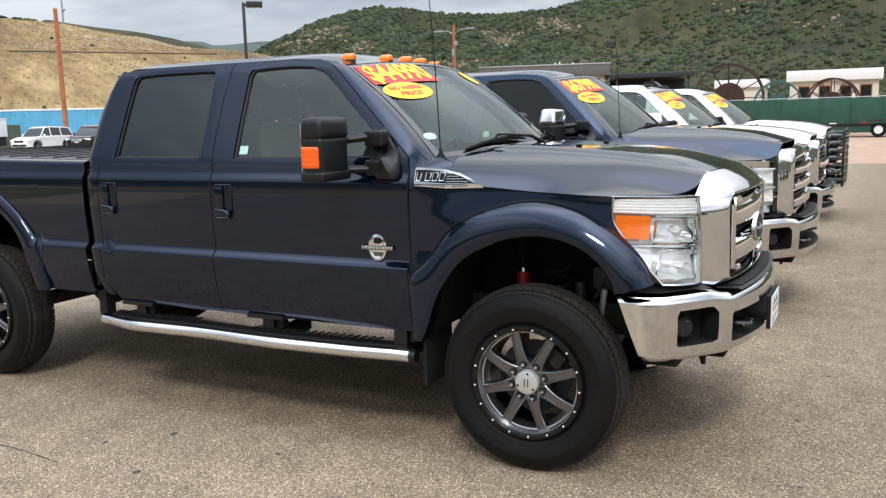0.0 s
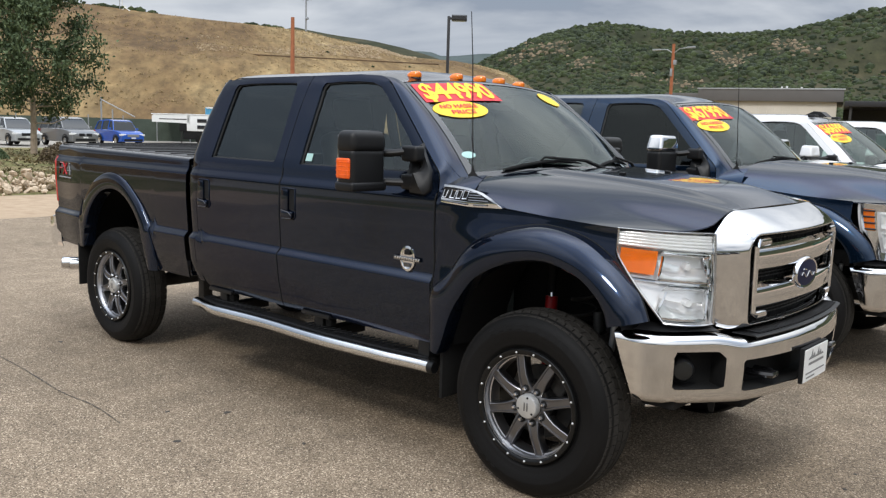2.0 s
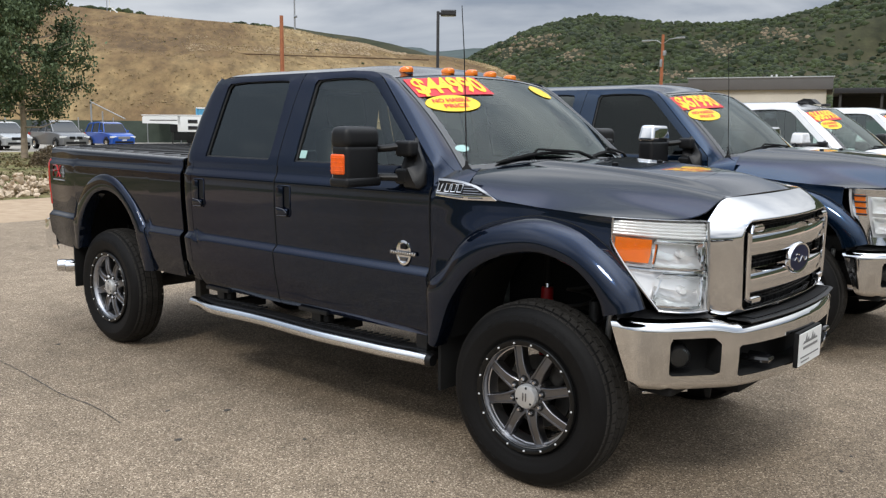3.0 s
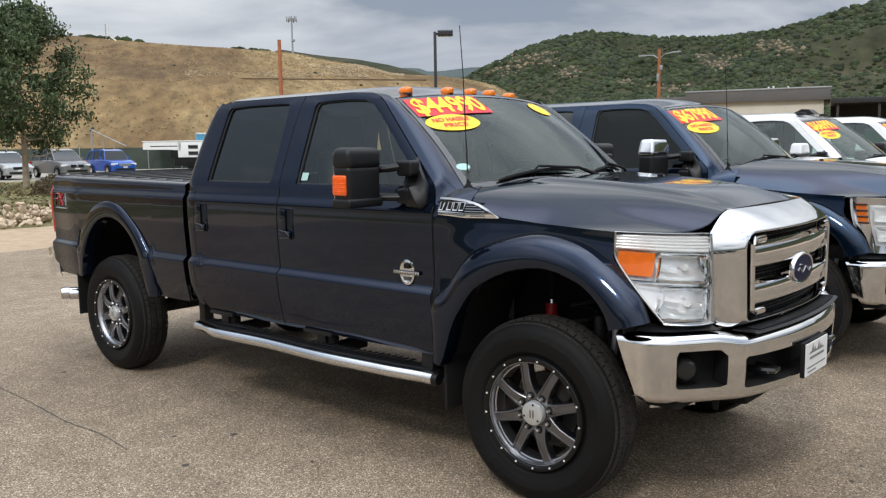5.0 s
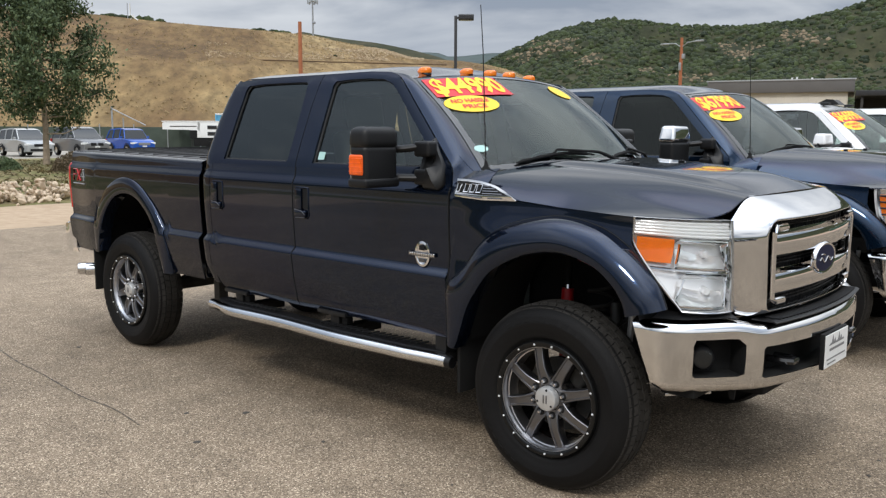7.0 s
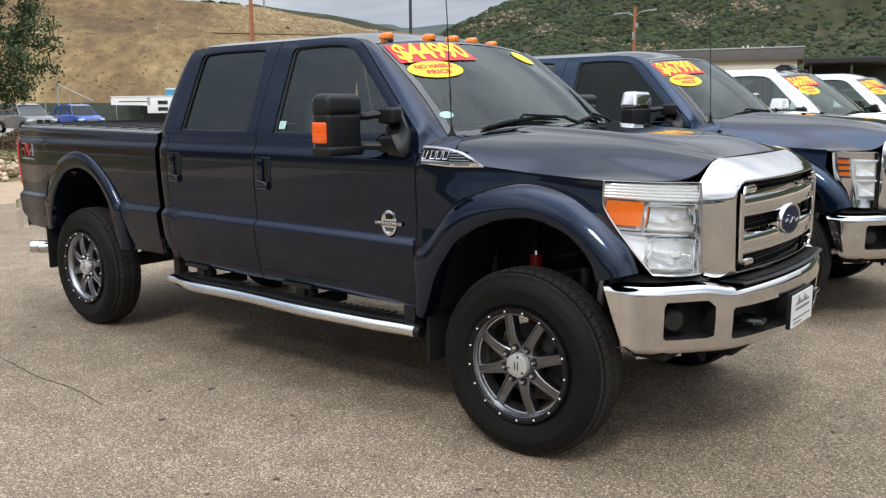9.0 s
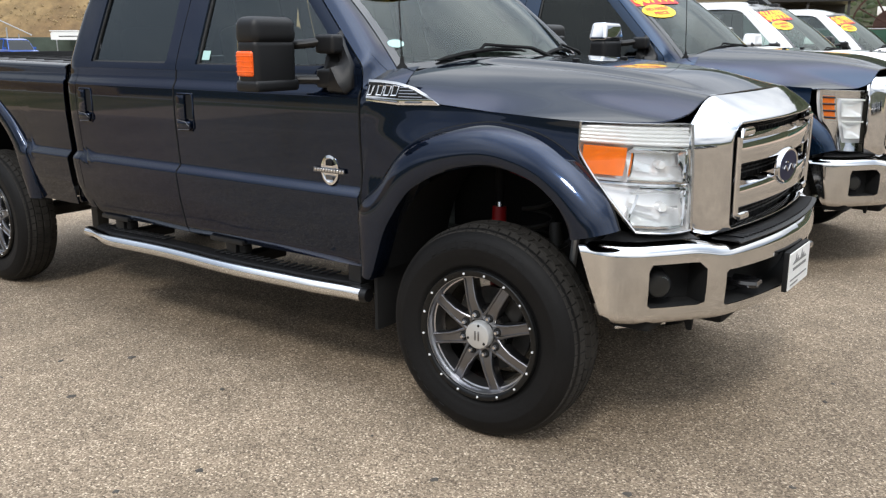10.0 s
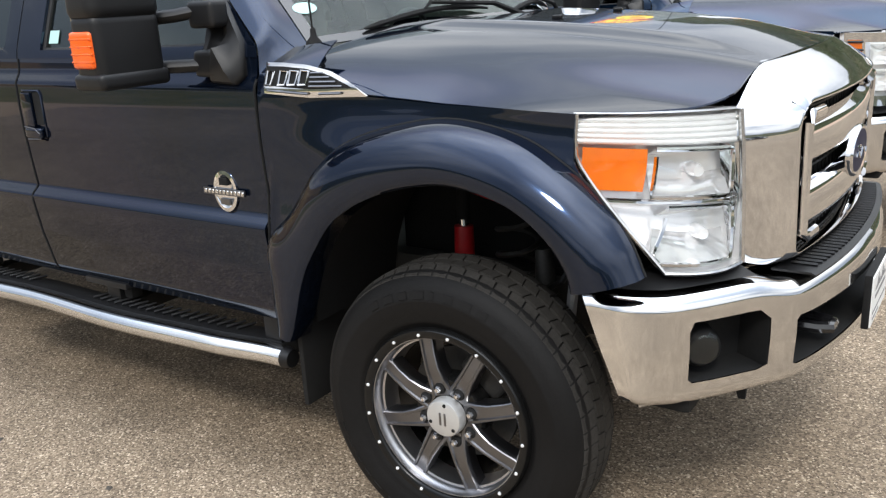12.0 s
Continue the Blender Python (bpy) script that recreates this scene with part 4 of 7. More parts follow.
def wheel(parent, x, sgn, style):
    """Tyre with tread blocks and a spoked rim; sgn -1 is the right-hand side."""
    r, rim_r = 0.445, 0.278
    c = pose(x, -1.002 if x == 0 else -0.968, 0.440, 0, 0, 1.85 if x == 0 else 0.0)
    y0, y1 = 0.0, 0.262                  # outer and inner face

    def put(shape):
        return side(moved(shape, c), sgn)
    prof = [(rim_r - 0.01, y1 + 0.01), (0.33, y1), (0.380, y1 - 0.012), (0.412, y1 - 0.034), (0.428, y1 - 0.055), (r - 0.010, y1 - 0.085), (r - 0.006, (y0 + y1) / 2), (r - 0.008, y0 + 0.080), (0.434, y0 + 0.052), (0.424, y0 + 0.034), (0.412, y0 + 0.021), (0.400, y0 + 0.012), (0.384, y0 + 0.004), (0.366, y0), (0.362, y0 - 0.002), (0.356, y0 - 0.001), (0.340, y0 + 0.001), (0.318, y0 + 0.006), (0.302, y0 + 0.013), (0.294, y0 + 0.013), (0.288, y0 + 0.020), (rim_r, y0 + 0.024), (rim_r - 0.012, y0 + 0.04)]
    ty = part("wheel", put(lathe(prof, 96)), TYRE, parent, "black all-terrain tyre on a gunmetal eight-spoke rim", angle=60)
    blocks = []
    for k in range(58):
        for row, (ya, yb, off) in enumerate(((y0 + 0.032, y0 + 0.082, 0.0), (y0 + 0.088, y0 + 0.128, 0.5), (y0 + 0.134, y0 + 0.176, 0.1), (y0 + 0.182, y0 + 0.232, 0.6))):
            a0 = 2 * math.pi * (k + off) / 58
            a1 = a0 + 2 * math.pi / 58 * (0.93 if row in (0, 3) else 0.955)
            sk = 0.022 if row in (0, 2) else -0.018

            def pt(a, y, rr):
                return (rr * math.cos(a), y, rr * math.sin(a))
            edge, edge2 = (0.420, r - 0.010) if row == 0 else ((r - 0.010, 0.424) if row == 3 else (r - 0.010, r - 0.010))
            top_a, top_b = (0.426, r - 0.001) if row == 0 else ((r - 0.001, 0.430) if row == 3 else (r, r))
            v = [pt(a0, ya, edge), pt(a1, ya, edge), pt(a1 + sk, yb, edge2), pt(a0 + sk, yb, edge2), pt(a0 + 0.003, ya + 0.002, top_a), pt(a1 - 0.003, ya + 0.002, top_a), pt(a1 + sk - 0.003, yb - 0.002, top_b), pt(a0 + sk + 0.003, yb - 0.002, top_b)]
            blocks.append((v, [(4, 5, 6, 7), (0, 1, 5, 4), (1, 2, 6, 5), (2, 3, 7, 6), (3, 0, 4, 7)]))
    tagged(part("tread", put(join(*blocks)), TREAD, ty, angle=25), kind="stuff")
    # raised words of the sidewall, as plain bars of uneven width
    for start, widths in ((58, (7, 6, 7, 6, 3, 7, 6, 7, 6)), (196, (6, 7, 6, 6, 7, 3, 6))):
        at_deg = start
        for wd in widths:
            arc = [radians(at_deg + wd * 0.38 * q) for q in (-1, -0.33, 0.33, 1)]
            part("sidewall_bar", put(loops([[(rr * math.cos(q), y, rr * math.sin(q)) for q in arc] for rr, y in ((0.389, y0 + 0.007), (0.387, y0 + 0.0035), (0.367, y0 - 0.0025), (0.364, y0 + 0.002))], False)), TYRE, ty)
            at_deg += wd * 0.5 + 5.0
    part("rim", put(lathe([(rim_r, y0 + 0.034), (rim_r - 0.003, y0 + 0.010), (rim_r - 0.008, y0 + 0.004), (rim_r - 0.013, y0 + 0.003), (0.250, y0 + 0.006), (0.2465, y0 + 0.010), (0.2455, y0 + 0.016)], 80)), SATIN_BLACK, ty, "gloss black rim lip")
    part("inner_ring", put(lathe([(0.2455, y0 + 0.0165), (0.2435, y0 + 0.017), (0.2405, y0 + 0.034), (0.2385, y0 + 0.036), (0.2365, y0 + 0.052), (0.231, y0 + 0.054), (0.224, y0 + 0.115)], 80)), MACHINED, ty, "bright machined ring inside the rim")
    part("barrel", put(lathe([(0.224, y0 + 0.115), (0.220, y1 - 0.03)], 48)), SATIN_BLACK, ty)
    part("brake_disc", put(lathe([(0.03, y0 + 0.14), (0.175, y0 + 0.14), (0.175, y0 + 0.16)], 40)), DARK_STEEL, ty)
    part("brake_caliper", put(moved(box(0.10, 0.19, y0 + 0.105, y0 + 0.17, -0.075, 0.075, 0.02, 3), pose(0, 0, 0, 0, -52, 0))), DARK_STEEL, ty)
    for k in range(8):
        a = radians(16.0 + 45.0 * k)

        def arm(t, s, lift):
            rr = 0.060 + (0.2375 - 0.060) * t
            w = 0.0225 + 0.020 * (1 - t) ** 3 + 0.0035 * t * t
            dep = y0 + 0.046 - 0.014 * math.sin(math.pi * min(1, t * 1.1)) - 0.004 * t + lift
            return (rr * math.cos(a) - s * w * math.sin(a), dep, rr * math.sin(a) + s * w * math.cos(a))
        rings = []
        for t in (0.0, 0.12, 0.28, 0.5, 0.75, 0.93, 1.0):
            dip = 0.0 if t < 0.1 else 0.0055
            rings.append([arm(t, -1.0, 0.014), arm(t, -0.90, 0.003), arm(t, -0.80, 0.0), arm(t, -0.60, 0.0), arm(t, -0.50, dip), arm(t, 0.50, dip), arm(t, 0.60, 0.0), arm(t, 0.80, 0.0), arm(t, 0.90, 0.003), arm(t, 1.0, 0.014), arm(t, 0.86, 0.055), arm(t, -0.86, 0.055)])
        part("spoke", put(loops(rings, True, (True, True))), style["spoke"], ty, angle=18)
        m = pose(0.083 * math.cos(a), 0, 0.083 * math.sin(a))
        part("lug_pocket", put(moved(lathe([(0.0, y0 + 0.0395), (0.0165, y0 + 0.0395), (0.0185, y0 + 0.044)], 16), m)), MATTE, ty)
        part("lug_nut", put(moved(lathe([(0.0, y0 + 0.022), (0.006, y0 + 0.023), (0.0100, y0 + 0.029), (0.0105, y0 + 0.046)], 6), m)), CHROME, ty)
    part("hub", put(lathe([(0.0, y0 + 0.012), (0.046, y0 + 0.012), (0.054, y0 + 0.015), (0.058, y0 + 0.024), (0.059, y0 + 0.07)], 40)), style["hub"], ty, "pale round hub cap", angle=30)
    part("hub_flange", put(lathe([(0.055, y0 + 0.046), (0.108, y0 + 0.047), (0.114, y0 + 0.056), (0.114, y0 + 0.11)], 40)), SATIN_BLACK, ty)
    for dx in (-0.008, 0.008):
        part("hub_mark", put(box(dx - 0.0035, dx + 0.0035, y0 + 0.0105, y0 + 0.0125, -0.020, 0.020, 0.0008, 1)), GUNMETAL, ty)
    for k in range(3):
        a = radians(80 + 120 * k)
        part("hub_screw", put(moved(lathe([(0.0, y0 + 0.0105), (0.0055, y0 + 0.0107), (0.006, y0 + 0.013)], 10), pose(0.044 * math.cos(a), 0, 0.044 * math.sin(a)))), MATTE, ty)
    for k in range(17):
        a = radians(18.2 + 360.0 / 17 * k)
        m = pose(0.2585 * math.cos(a), 0, 0.2585 * math.sin(a))
        part("rivet", put(moved(lathe([(0.0, y0 - 0.002), (0.0035, y0 - 0.0008), (0.0052, y0 + 0.002), (0.0052, y0 + 0.008)], 8), m)), RIVET, ty)


def windscreen_point(u, v):
    """u: -1 right to 1 left; v: 0 bottom to 1 top."""
    q = 1 - u * u
    yb, yt = 0.812 * u, 0.712 * u
    b = Vector((-0.530 + 0.200 * q, yb, 1.468 + 0.030 * q))
    t = Vector((-1.100 + 0.085 * q, yt, 1.952 + 0.036 * q))
    p = b.lerp(t, v)
    p.x += 0.022 * math.sin(math.pi * v)
    p.z += 0.016 * math.sin(math.pi * v)
    return p


def windscreen_normal(u, v):
    a = windscreen_point(u + 0.01, v) - windscreen_point(u - 0.01, v)
    b = windscreen_point(u, v + 0.01) - windscreen_point(u, v - 0.01)
    return a.cross(b).normalized()


def on_screen(shape, u0, v0, size_u, size_v, lift):
    """Lay a flat shape of the x, y plane on the windscreen."""
    out = []
    for x, y, _ in shape[0]:
        u, v = u0 + x * size_u, v0 + y * size_v
        out.append(tuple(windscreen_point(u, v) + windscreen_normal(u, v) * lift))
    return out, shape[1]


def flat_grid(w, h, nx=14, ny=4):
    return grid(lambda a, b: (a, b, 0), span(-w, w, nx), span(-h, h, ny))


def flat_oval(w, h, n=40):
    rings = [[(w * s * math.cos(2 * math.pi * k / n), h * s * math.sin(2 * math.pi * k / n), 0) for k in range(n)] for s in (0.02, 0.35, 0.7, 1.0)]
    return loops(rings, True, (True, False))


def body_side(parent, sgn, paint, style):
    def put(shape):
        return side(shape, sgn)
    fine = span(-0.594, 0.382, 44) + [0.3825] + span(0.40, 0.55, 12)
    arch = line([(p[0], p[1] + 0.0) for p in FRONT_OUT[2:]])
    head = line([(0.380, 1.200), (0.430, 1.128), (0.491, 1.046), (0.56, 0.955)])

    def fender_low(x):
        q = 0.62 if x < -0.588 else max(0.62 if x < 0.3 else 0.962, arch(x) - 0.05 - 0.10 * smooth(0.36, 0.44, x))
        return q
    fender = part("front_fender", put(skin(fine, fender_low, lambda x: HOOD_LINE(x) - 0.003 if x < 0.3822 else max(head(x), fender_low(x) + 0.004), 22)), paint, parent, solid=0.004)
    part("fender_flare", put(flare(FRONT_OUT, FRONT_IN, style["flare"])), paint, fender, "painted wheel flare", solid=0.006)
    part("flare_gap", put(seam([tuple(p) for p in curve(FRONT_OUT, 60)], 0.0035)), MATTE, fender)
    # doors: the lower skin and the window frame are one mesh
    rows = 100
    fx = span(-1.842, -0.606, 26)
    fdoor = skin(fx, lambda x: 0.618, lambda x: 1.452, rows)
    win_f = [(-1.700, 1.478), (-1.700, 1.60), (-1.695, 1.80), (-1.690, 1.93), (-1.670, 1.958), (-1.55, 1.966), (-1.40, 1.967), (-1.27, 1.958), (-1.20, 1.935), (-1.14, 1.890), (-1.00, 1.765), (-0.86, 1.640), (-0.745, 1.540), (-0.715, 1.505), (-0.715, 1.486), (-0.90, 1.481), (-1.20, 1.479), (-1.45, 1.478)]
    out_f = [(-1.842, 1.452), (-1.842, 1.60), (-1.834, 1.80), (-1.812, 1.965), (-1.803, 2.000), (-1.60, 2.001), (-1.40, 2.001), (-1.23, 1.990), (-1.155, 1.965), (-1.09, 1.915), (-0.94, 1.780), (-0.80, 1.655), (-0.665, 1.535), (-0.612, 1.487), (-0.606, 1.452), (-0.90, 1.452), (-1.20, 1.452), (-1.45, 1.452)]
    win_r = [(-2.600, 1.482), (-2.592, 1.60), (-2.575, 1.80), (-2.558, 1.93), (-2.535, 1.958), (-2.40, 1.967), (-2.20, 1.968), (-2.02, 1.967), (-1.945, 1.962), (-1.925, 1.945), (-1.925, 1.80), (-1.925, 1.60), (-1.928, 1.495), (-1.945, 1.480), (-2.10, 1.480), (-2.30, 1.480)]
    out_r = [(-2.725, 1.452), (-2.715, 1.60), (-2.695, 1.80), (-2.668, 1.955), (-2.655, 1.985), (-2.42, 2.000), (-2.20, 2.001), (-2.02, 2.001), (-1.87, 2.001), (-1.8095, 2.000), (-1.8400, 1.80), (-1.8485, 1.60), (-1.8485, 1.480), (-1.8485, 1.452), (-2.10, 1.452), (-2.30, 1.452)]

    def dense(poly, n=4):
        out = []
        for (a, b), (c, d) in zip(poly, poly[1:] + poly[:1]):
            out += [(a + (c - a) * k / n, b + (d - b) * k / n) for k in range(n)]
        return out

    def lay(poly, dy=0.0):
        return [(x, -(half(x, z) + dy), z) for x, z in poly]

    def mixp(a, b, t):
        return [(p[0] + (q[0] - p[0]) * t, p[1] + (q[1] - p[1]) * t) for p, q in zip(a, b)]

    def frame_of(outer, win):
        a, b = dense(outer), dense(win)
        return loops([lay(a), lay(mixp(a, b, 0.33)), lay(mixp(a, b, 0.66)), lay(b), lay(b, -0.022)])

    def seal_of(win):
        b = dense(win)
        cx, cz = sum(p[0] for p in b) / len(b), sum(p[1] for p in b) / len(b)
        c = [(p[0] + (cx - p[0]) * 0.035, p[1] + (cz - p[1]) * 0.045) for p in b]
        return loops([lay(b, -0.006), lay(c, -0.009), lay(c, -0.02)])

    def pane_of(win):
        b = dense(win)
        cx, cz = sum(p[0] for p in b) / len(b), sum(p[1] for p in b) / len(b)
        return loops([lay([(p[0] + (cx - p[0]) * s, p[1] + (cz - p[1]) * s) for p in b], -0.016) for s in (0.0, 0.25, 0.5, 0.75, 0.97)], True, (False, True))

    for nm, lower, outer, win, glass, hx in (("front_door", fdoor, out_f, win_f, style["glass_s"], -1.758), ("rear_door", skin(span(-2.725, -1.8485, 22), lambda x: 0.620 + 0.13 * smooth(-2.60, -2.74, x), lambda x: 1.452, rows), out_r, win_r, GLASS_T, -2.636)):
        door = part(nm, put(join(lower, frame_of(outer, win))), paint, parent, solid=0.005)
        part("window_seal", put(seal_of(win)), SEAL, door)
        pane = part("window_glass", put(pane_of(win)), glass, door, angle=60)
        pane.visible_shadow = False
        # handle: a painted flap beside a dark slot, with a bright-edged pull below;
        # the recess is not cut, its darkness is a flat black sheet
        w0 = half(hx, 1.25)
        part("slot_sheet", put(grid(lambda a, b: (hx + 0.034 + 0.024 * a, -(half(hx, 1.276 + 0.060 * b) + 0.0015), 1.276 + 0.060 * b), span(-1, 1, 6), span(-1, 1, 8))), MATTE, door, "flat black sheet for the dark handle recess")
        part("handle_frame", put(tube([(hx + 0.062 * a, -(w0 + 0.0005), 1.250 + 0.090 * b) for a, b in ((-1, -0.7), (-1, 0.85), (-0.85, 1), (0.85, 1), (1, 0.85), (1, -0.85), (0.8, -1), (-0.8, -1), (-1, -0.7))], 0.0045, 6)), paint, door)
        part("handle", put(box(hx - 0.052, hx + 0.008, -(w0 + 0.013), -(w0 - 0.004), 1.205, 1.334, 0.006, 2)), paint, door, "body-coloured upright handle flap")
        part("handle_base", put(box(hx - 0.050, hx + 0.050, -(w0 + 0.022), -(w0 - 0.002), 1.166, 1.206, 0.011, 3)), paint, door)
        part("handle_edge", put(tube([(hx - 0.046, -(w0 + 0.019), 1.210), (hx + 0.020, -(w0 + 0.021), 1.204), (hx + 0.046, -(w0 + 0.021), 1.186), (hx + 0.042, -(w0 + 0.018), 1.166), (hx - 0.040, -(w0 + 0.018), 1.163)], 0.0022, 6)), GUNMETAL, door, "bright edge of the door pull")
    part("window_sticker", put(grid(lambda a, b: (-1.645 + 0.028 * a, -(half(-1.65, 1.525 + 0.022 * b) - 0.012), 1.525 + 0.022 * b), (-1, 1), (-1, 1))), TEAL, parent, "small teal and white window sticker")
    for nm, pts in (("seam_front", [(-0.600, 0.62), (-0.600, 1.0), (-0.603, 1.39)]), ("seam_middle", [(-1.8453, 0.64), (-1.8453, 1.2), (-1.8453, 1.6), (-1.8370, 1.80), (-1.807, 1.99)])):
        part("door_gap", put(seam(span_pts(pts, 150), 0.0036)), MATTE, parent)
    # sill under the doors
    part("sill", put(skin(span(-2.70, -0.60, 20), lambda x: 0.602, lambda x: 0.66, 6, -0.055)), MATTE, parent, "dark underside of the sill", solid=0.004)
    # cab corner behind the rear door
    def corner_edge(z):
        """x of the cab's rear edge and of the door's rear cut at a height."""
        zs = [0.66, 0.72, 0.80, 1.45, 1.60, 1.75, 1.88, 2.0]
        return float(np.interp(z, zs, [-2.76, -2.80, -2.826, -2.835, -2.824, -2.803, -2.764, -2.702])), float(np.interp(z, [0.66, 0.78, 1.45, 1.6, 1.8, 1.955, 2.0], [-2.665, -2.729, -2.729, -2.719, -2.699, -2.672, -2.660]))
    part("cab_corner", put(grid(lambda t, z: (corner_edge(z)[1] + (corner_edge(z)[0] - corner_edge(z)[1]) * t, -(half(-2.72, min(z, 2.0)) - 0.018 * t ** 4), z), span(0, 1, 8), span(0.66, 1.995, 134))), paint, parent, solid=0.004)
    # bed side
    rarch = line(REAR_OUT[1:])

    def bed_low(x):
        if x < -4.36:
            return 0.70
        return 0.66 if x > -3.25 else max(0.66, rarch(x) - 0.05)

    def bed_high(x):
        return 1.470 + 0.030 * (-2.8 - x) / 2.05
    bx = span(-2.852, -3.245, 10) + span(-3.255, -4.37, 50) + span(-4.37, -4.862, 10)[1:]
    bed = part("bed_side", put(skin(bx, bed_low, lambda x: bed_high(x) - 0.028, 90)), paint, parent, solid=0.005)
    part("bed_rail", put(grid(lambda x, a: (x, -(half(x, bed_high(x) - 0.03) - 0.05 + 0.052 * math.cos(a)), bed_high(x) - 0.028 + 0.028 * math.sin(a)), span(-2.858, -4.862, 20), span(0, math.pi * 0.75, 8))), paint, bed, solid=0.004)
    part("fender_flare", put(flare(REAR_OUT, REAR_IN, min(1.018, style["flare"]))), paint, bed, "painted wheel flare", solid=0.006)
    part("tail_light", put(grid(lambda a, z: (-4.862 - 0.045 * math.sin(a) - 0.004, -(half(-4.86, z) - 0.03 * (1 - math.cos(a)) + 0.002), z), span(-0.5, 1.4, 8), span(1.03, 1.40, 10))), RED_LENS, parent, "red tail light", solid=0.006)
    # inner wheel housings
    for cx in (0.0, -BASE):
        ring = [[(cx + 0.50 * math.cos(a), y, 0.60 + (0.60 if cx == 0 else 0.62) * math.sin(a)) for a in span(0.42 if cx == 0 else 0.1, math.pi - 0.05, 20)] for y in (-0.935, -0.75, -0.52)]
        part("wheel_housing", put(loops(ring, False)), MATTE, parent)


def span_pts(points, n):
    return [tuple(p) for p in curve(points, n)]


def hood(parent, paint, lift=0.0):
    def rear(s):
        return -0.545 + 0.175 * (1 - s * s)

    def front(s):
        a = abs(s)
        if a < 0.70:
            return 0.686 + 0.044 * (1 - (a / 0.70) ** 2)
        return 0.686 - 0.291 * ((a - 0.70) / 0.30) ** 1.15

    def place(v, s):
        x = rear(s) + (front(s) - rear(s)) * v
        ye = half(min(x, 0.40), HOOD_LINE(min(x, 0.4)) + 0.004)
        a = abs(s)
        zc = 1.508 - 0.055 * v - 0.056 * v ** 3
        ze = HOOD_LINE(min(x, 0.4)) + 0.004
        k = v ** 3.2
        nose = (1 - 0.10 * (a / 0.56) ** 2) if a < 0.56 else 0.90 - 1.02 * smooth(0.0, 1.0, (a - 0.545) / 0.27) ** 0.9
        broad = 1 - 0.52 * max(0.0, (a - 0.46) / 0.54) ** 1.5 - 0.48 * a ** 7
        f = (1 - k) * broad + k * max(-0.12, nose)
        z = ze + (zc - ze) * f
        dome = smooth(0.54, 0.45, a + 0.06 * v)
        z += 0.020 * dome * smooth(1.0, 0.72, v) * smooth(-0.02, 0.12, v) + lift * f
        y = s * ye
        return (x, y, z)
    h = part("hood", grid(place, span(0, 1, 44), [math.copysign(abs(t) ** 0.85, t) for t in span(-1, 1, 72)]), paint, parent, solid=0.006)
    for s in (-0.27, 0.27):
        x, y, z = place(0.36, s)
        part("washer_nozzle", moved(box(-0.016, 0.012, -0.013, 0.013, 0.0, 0.012, 0.004), pose(x, y, z - 0.001)), BLACK, h, "small black washer nozzle")
    return place


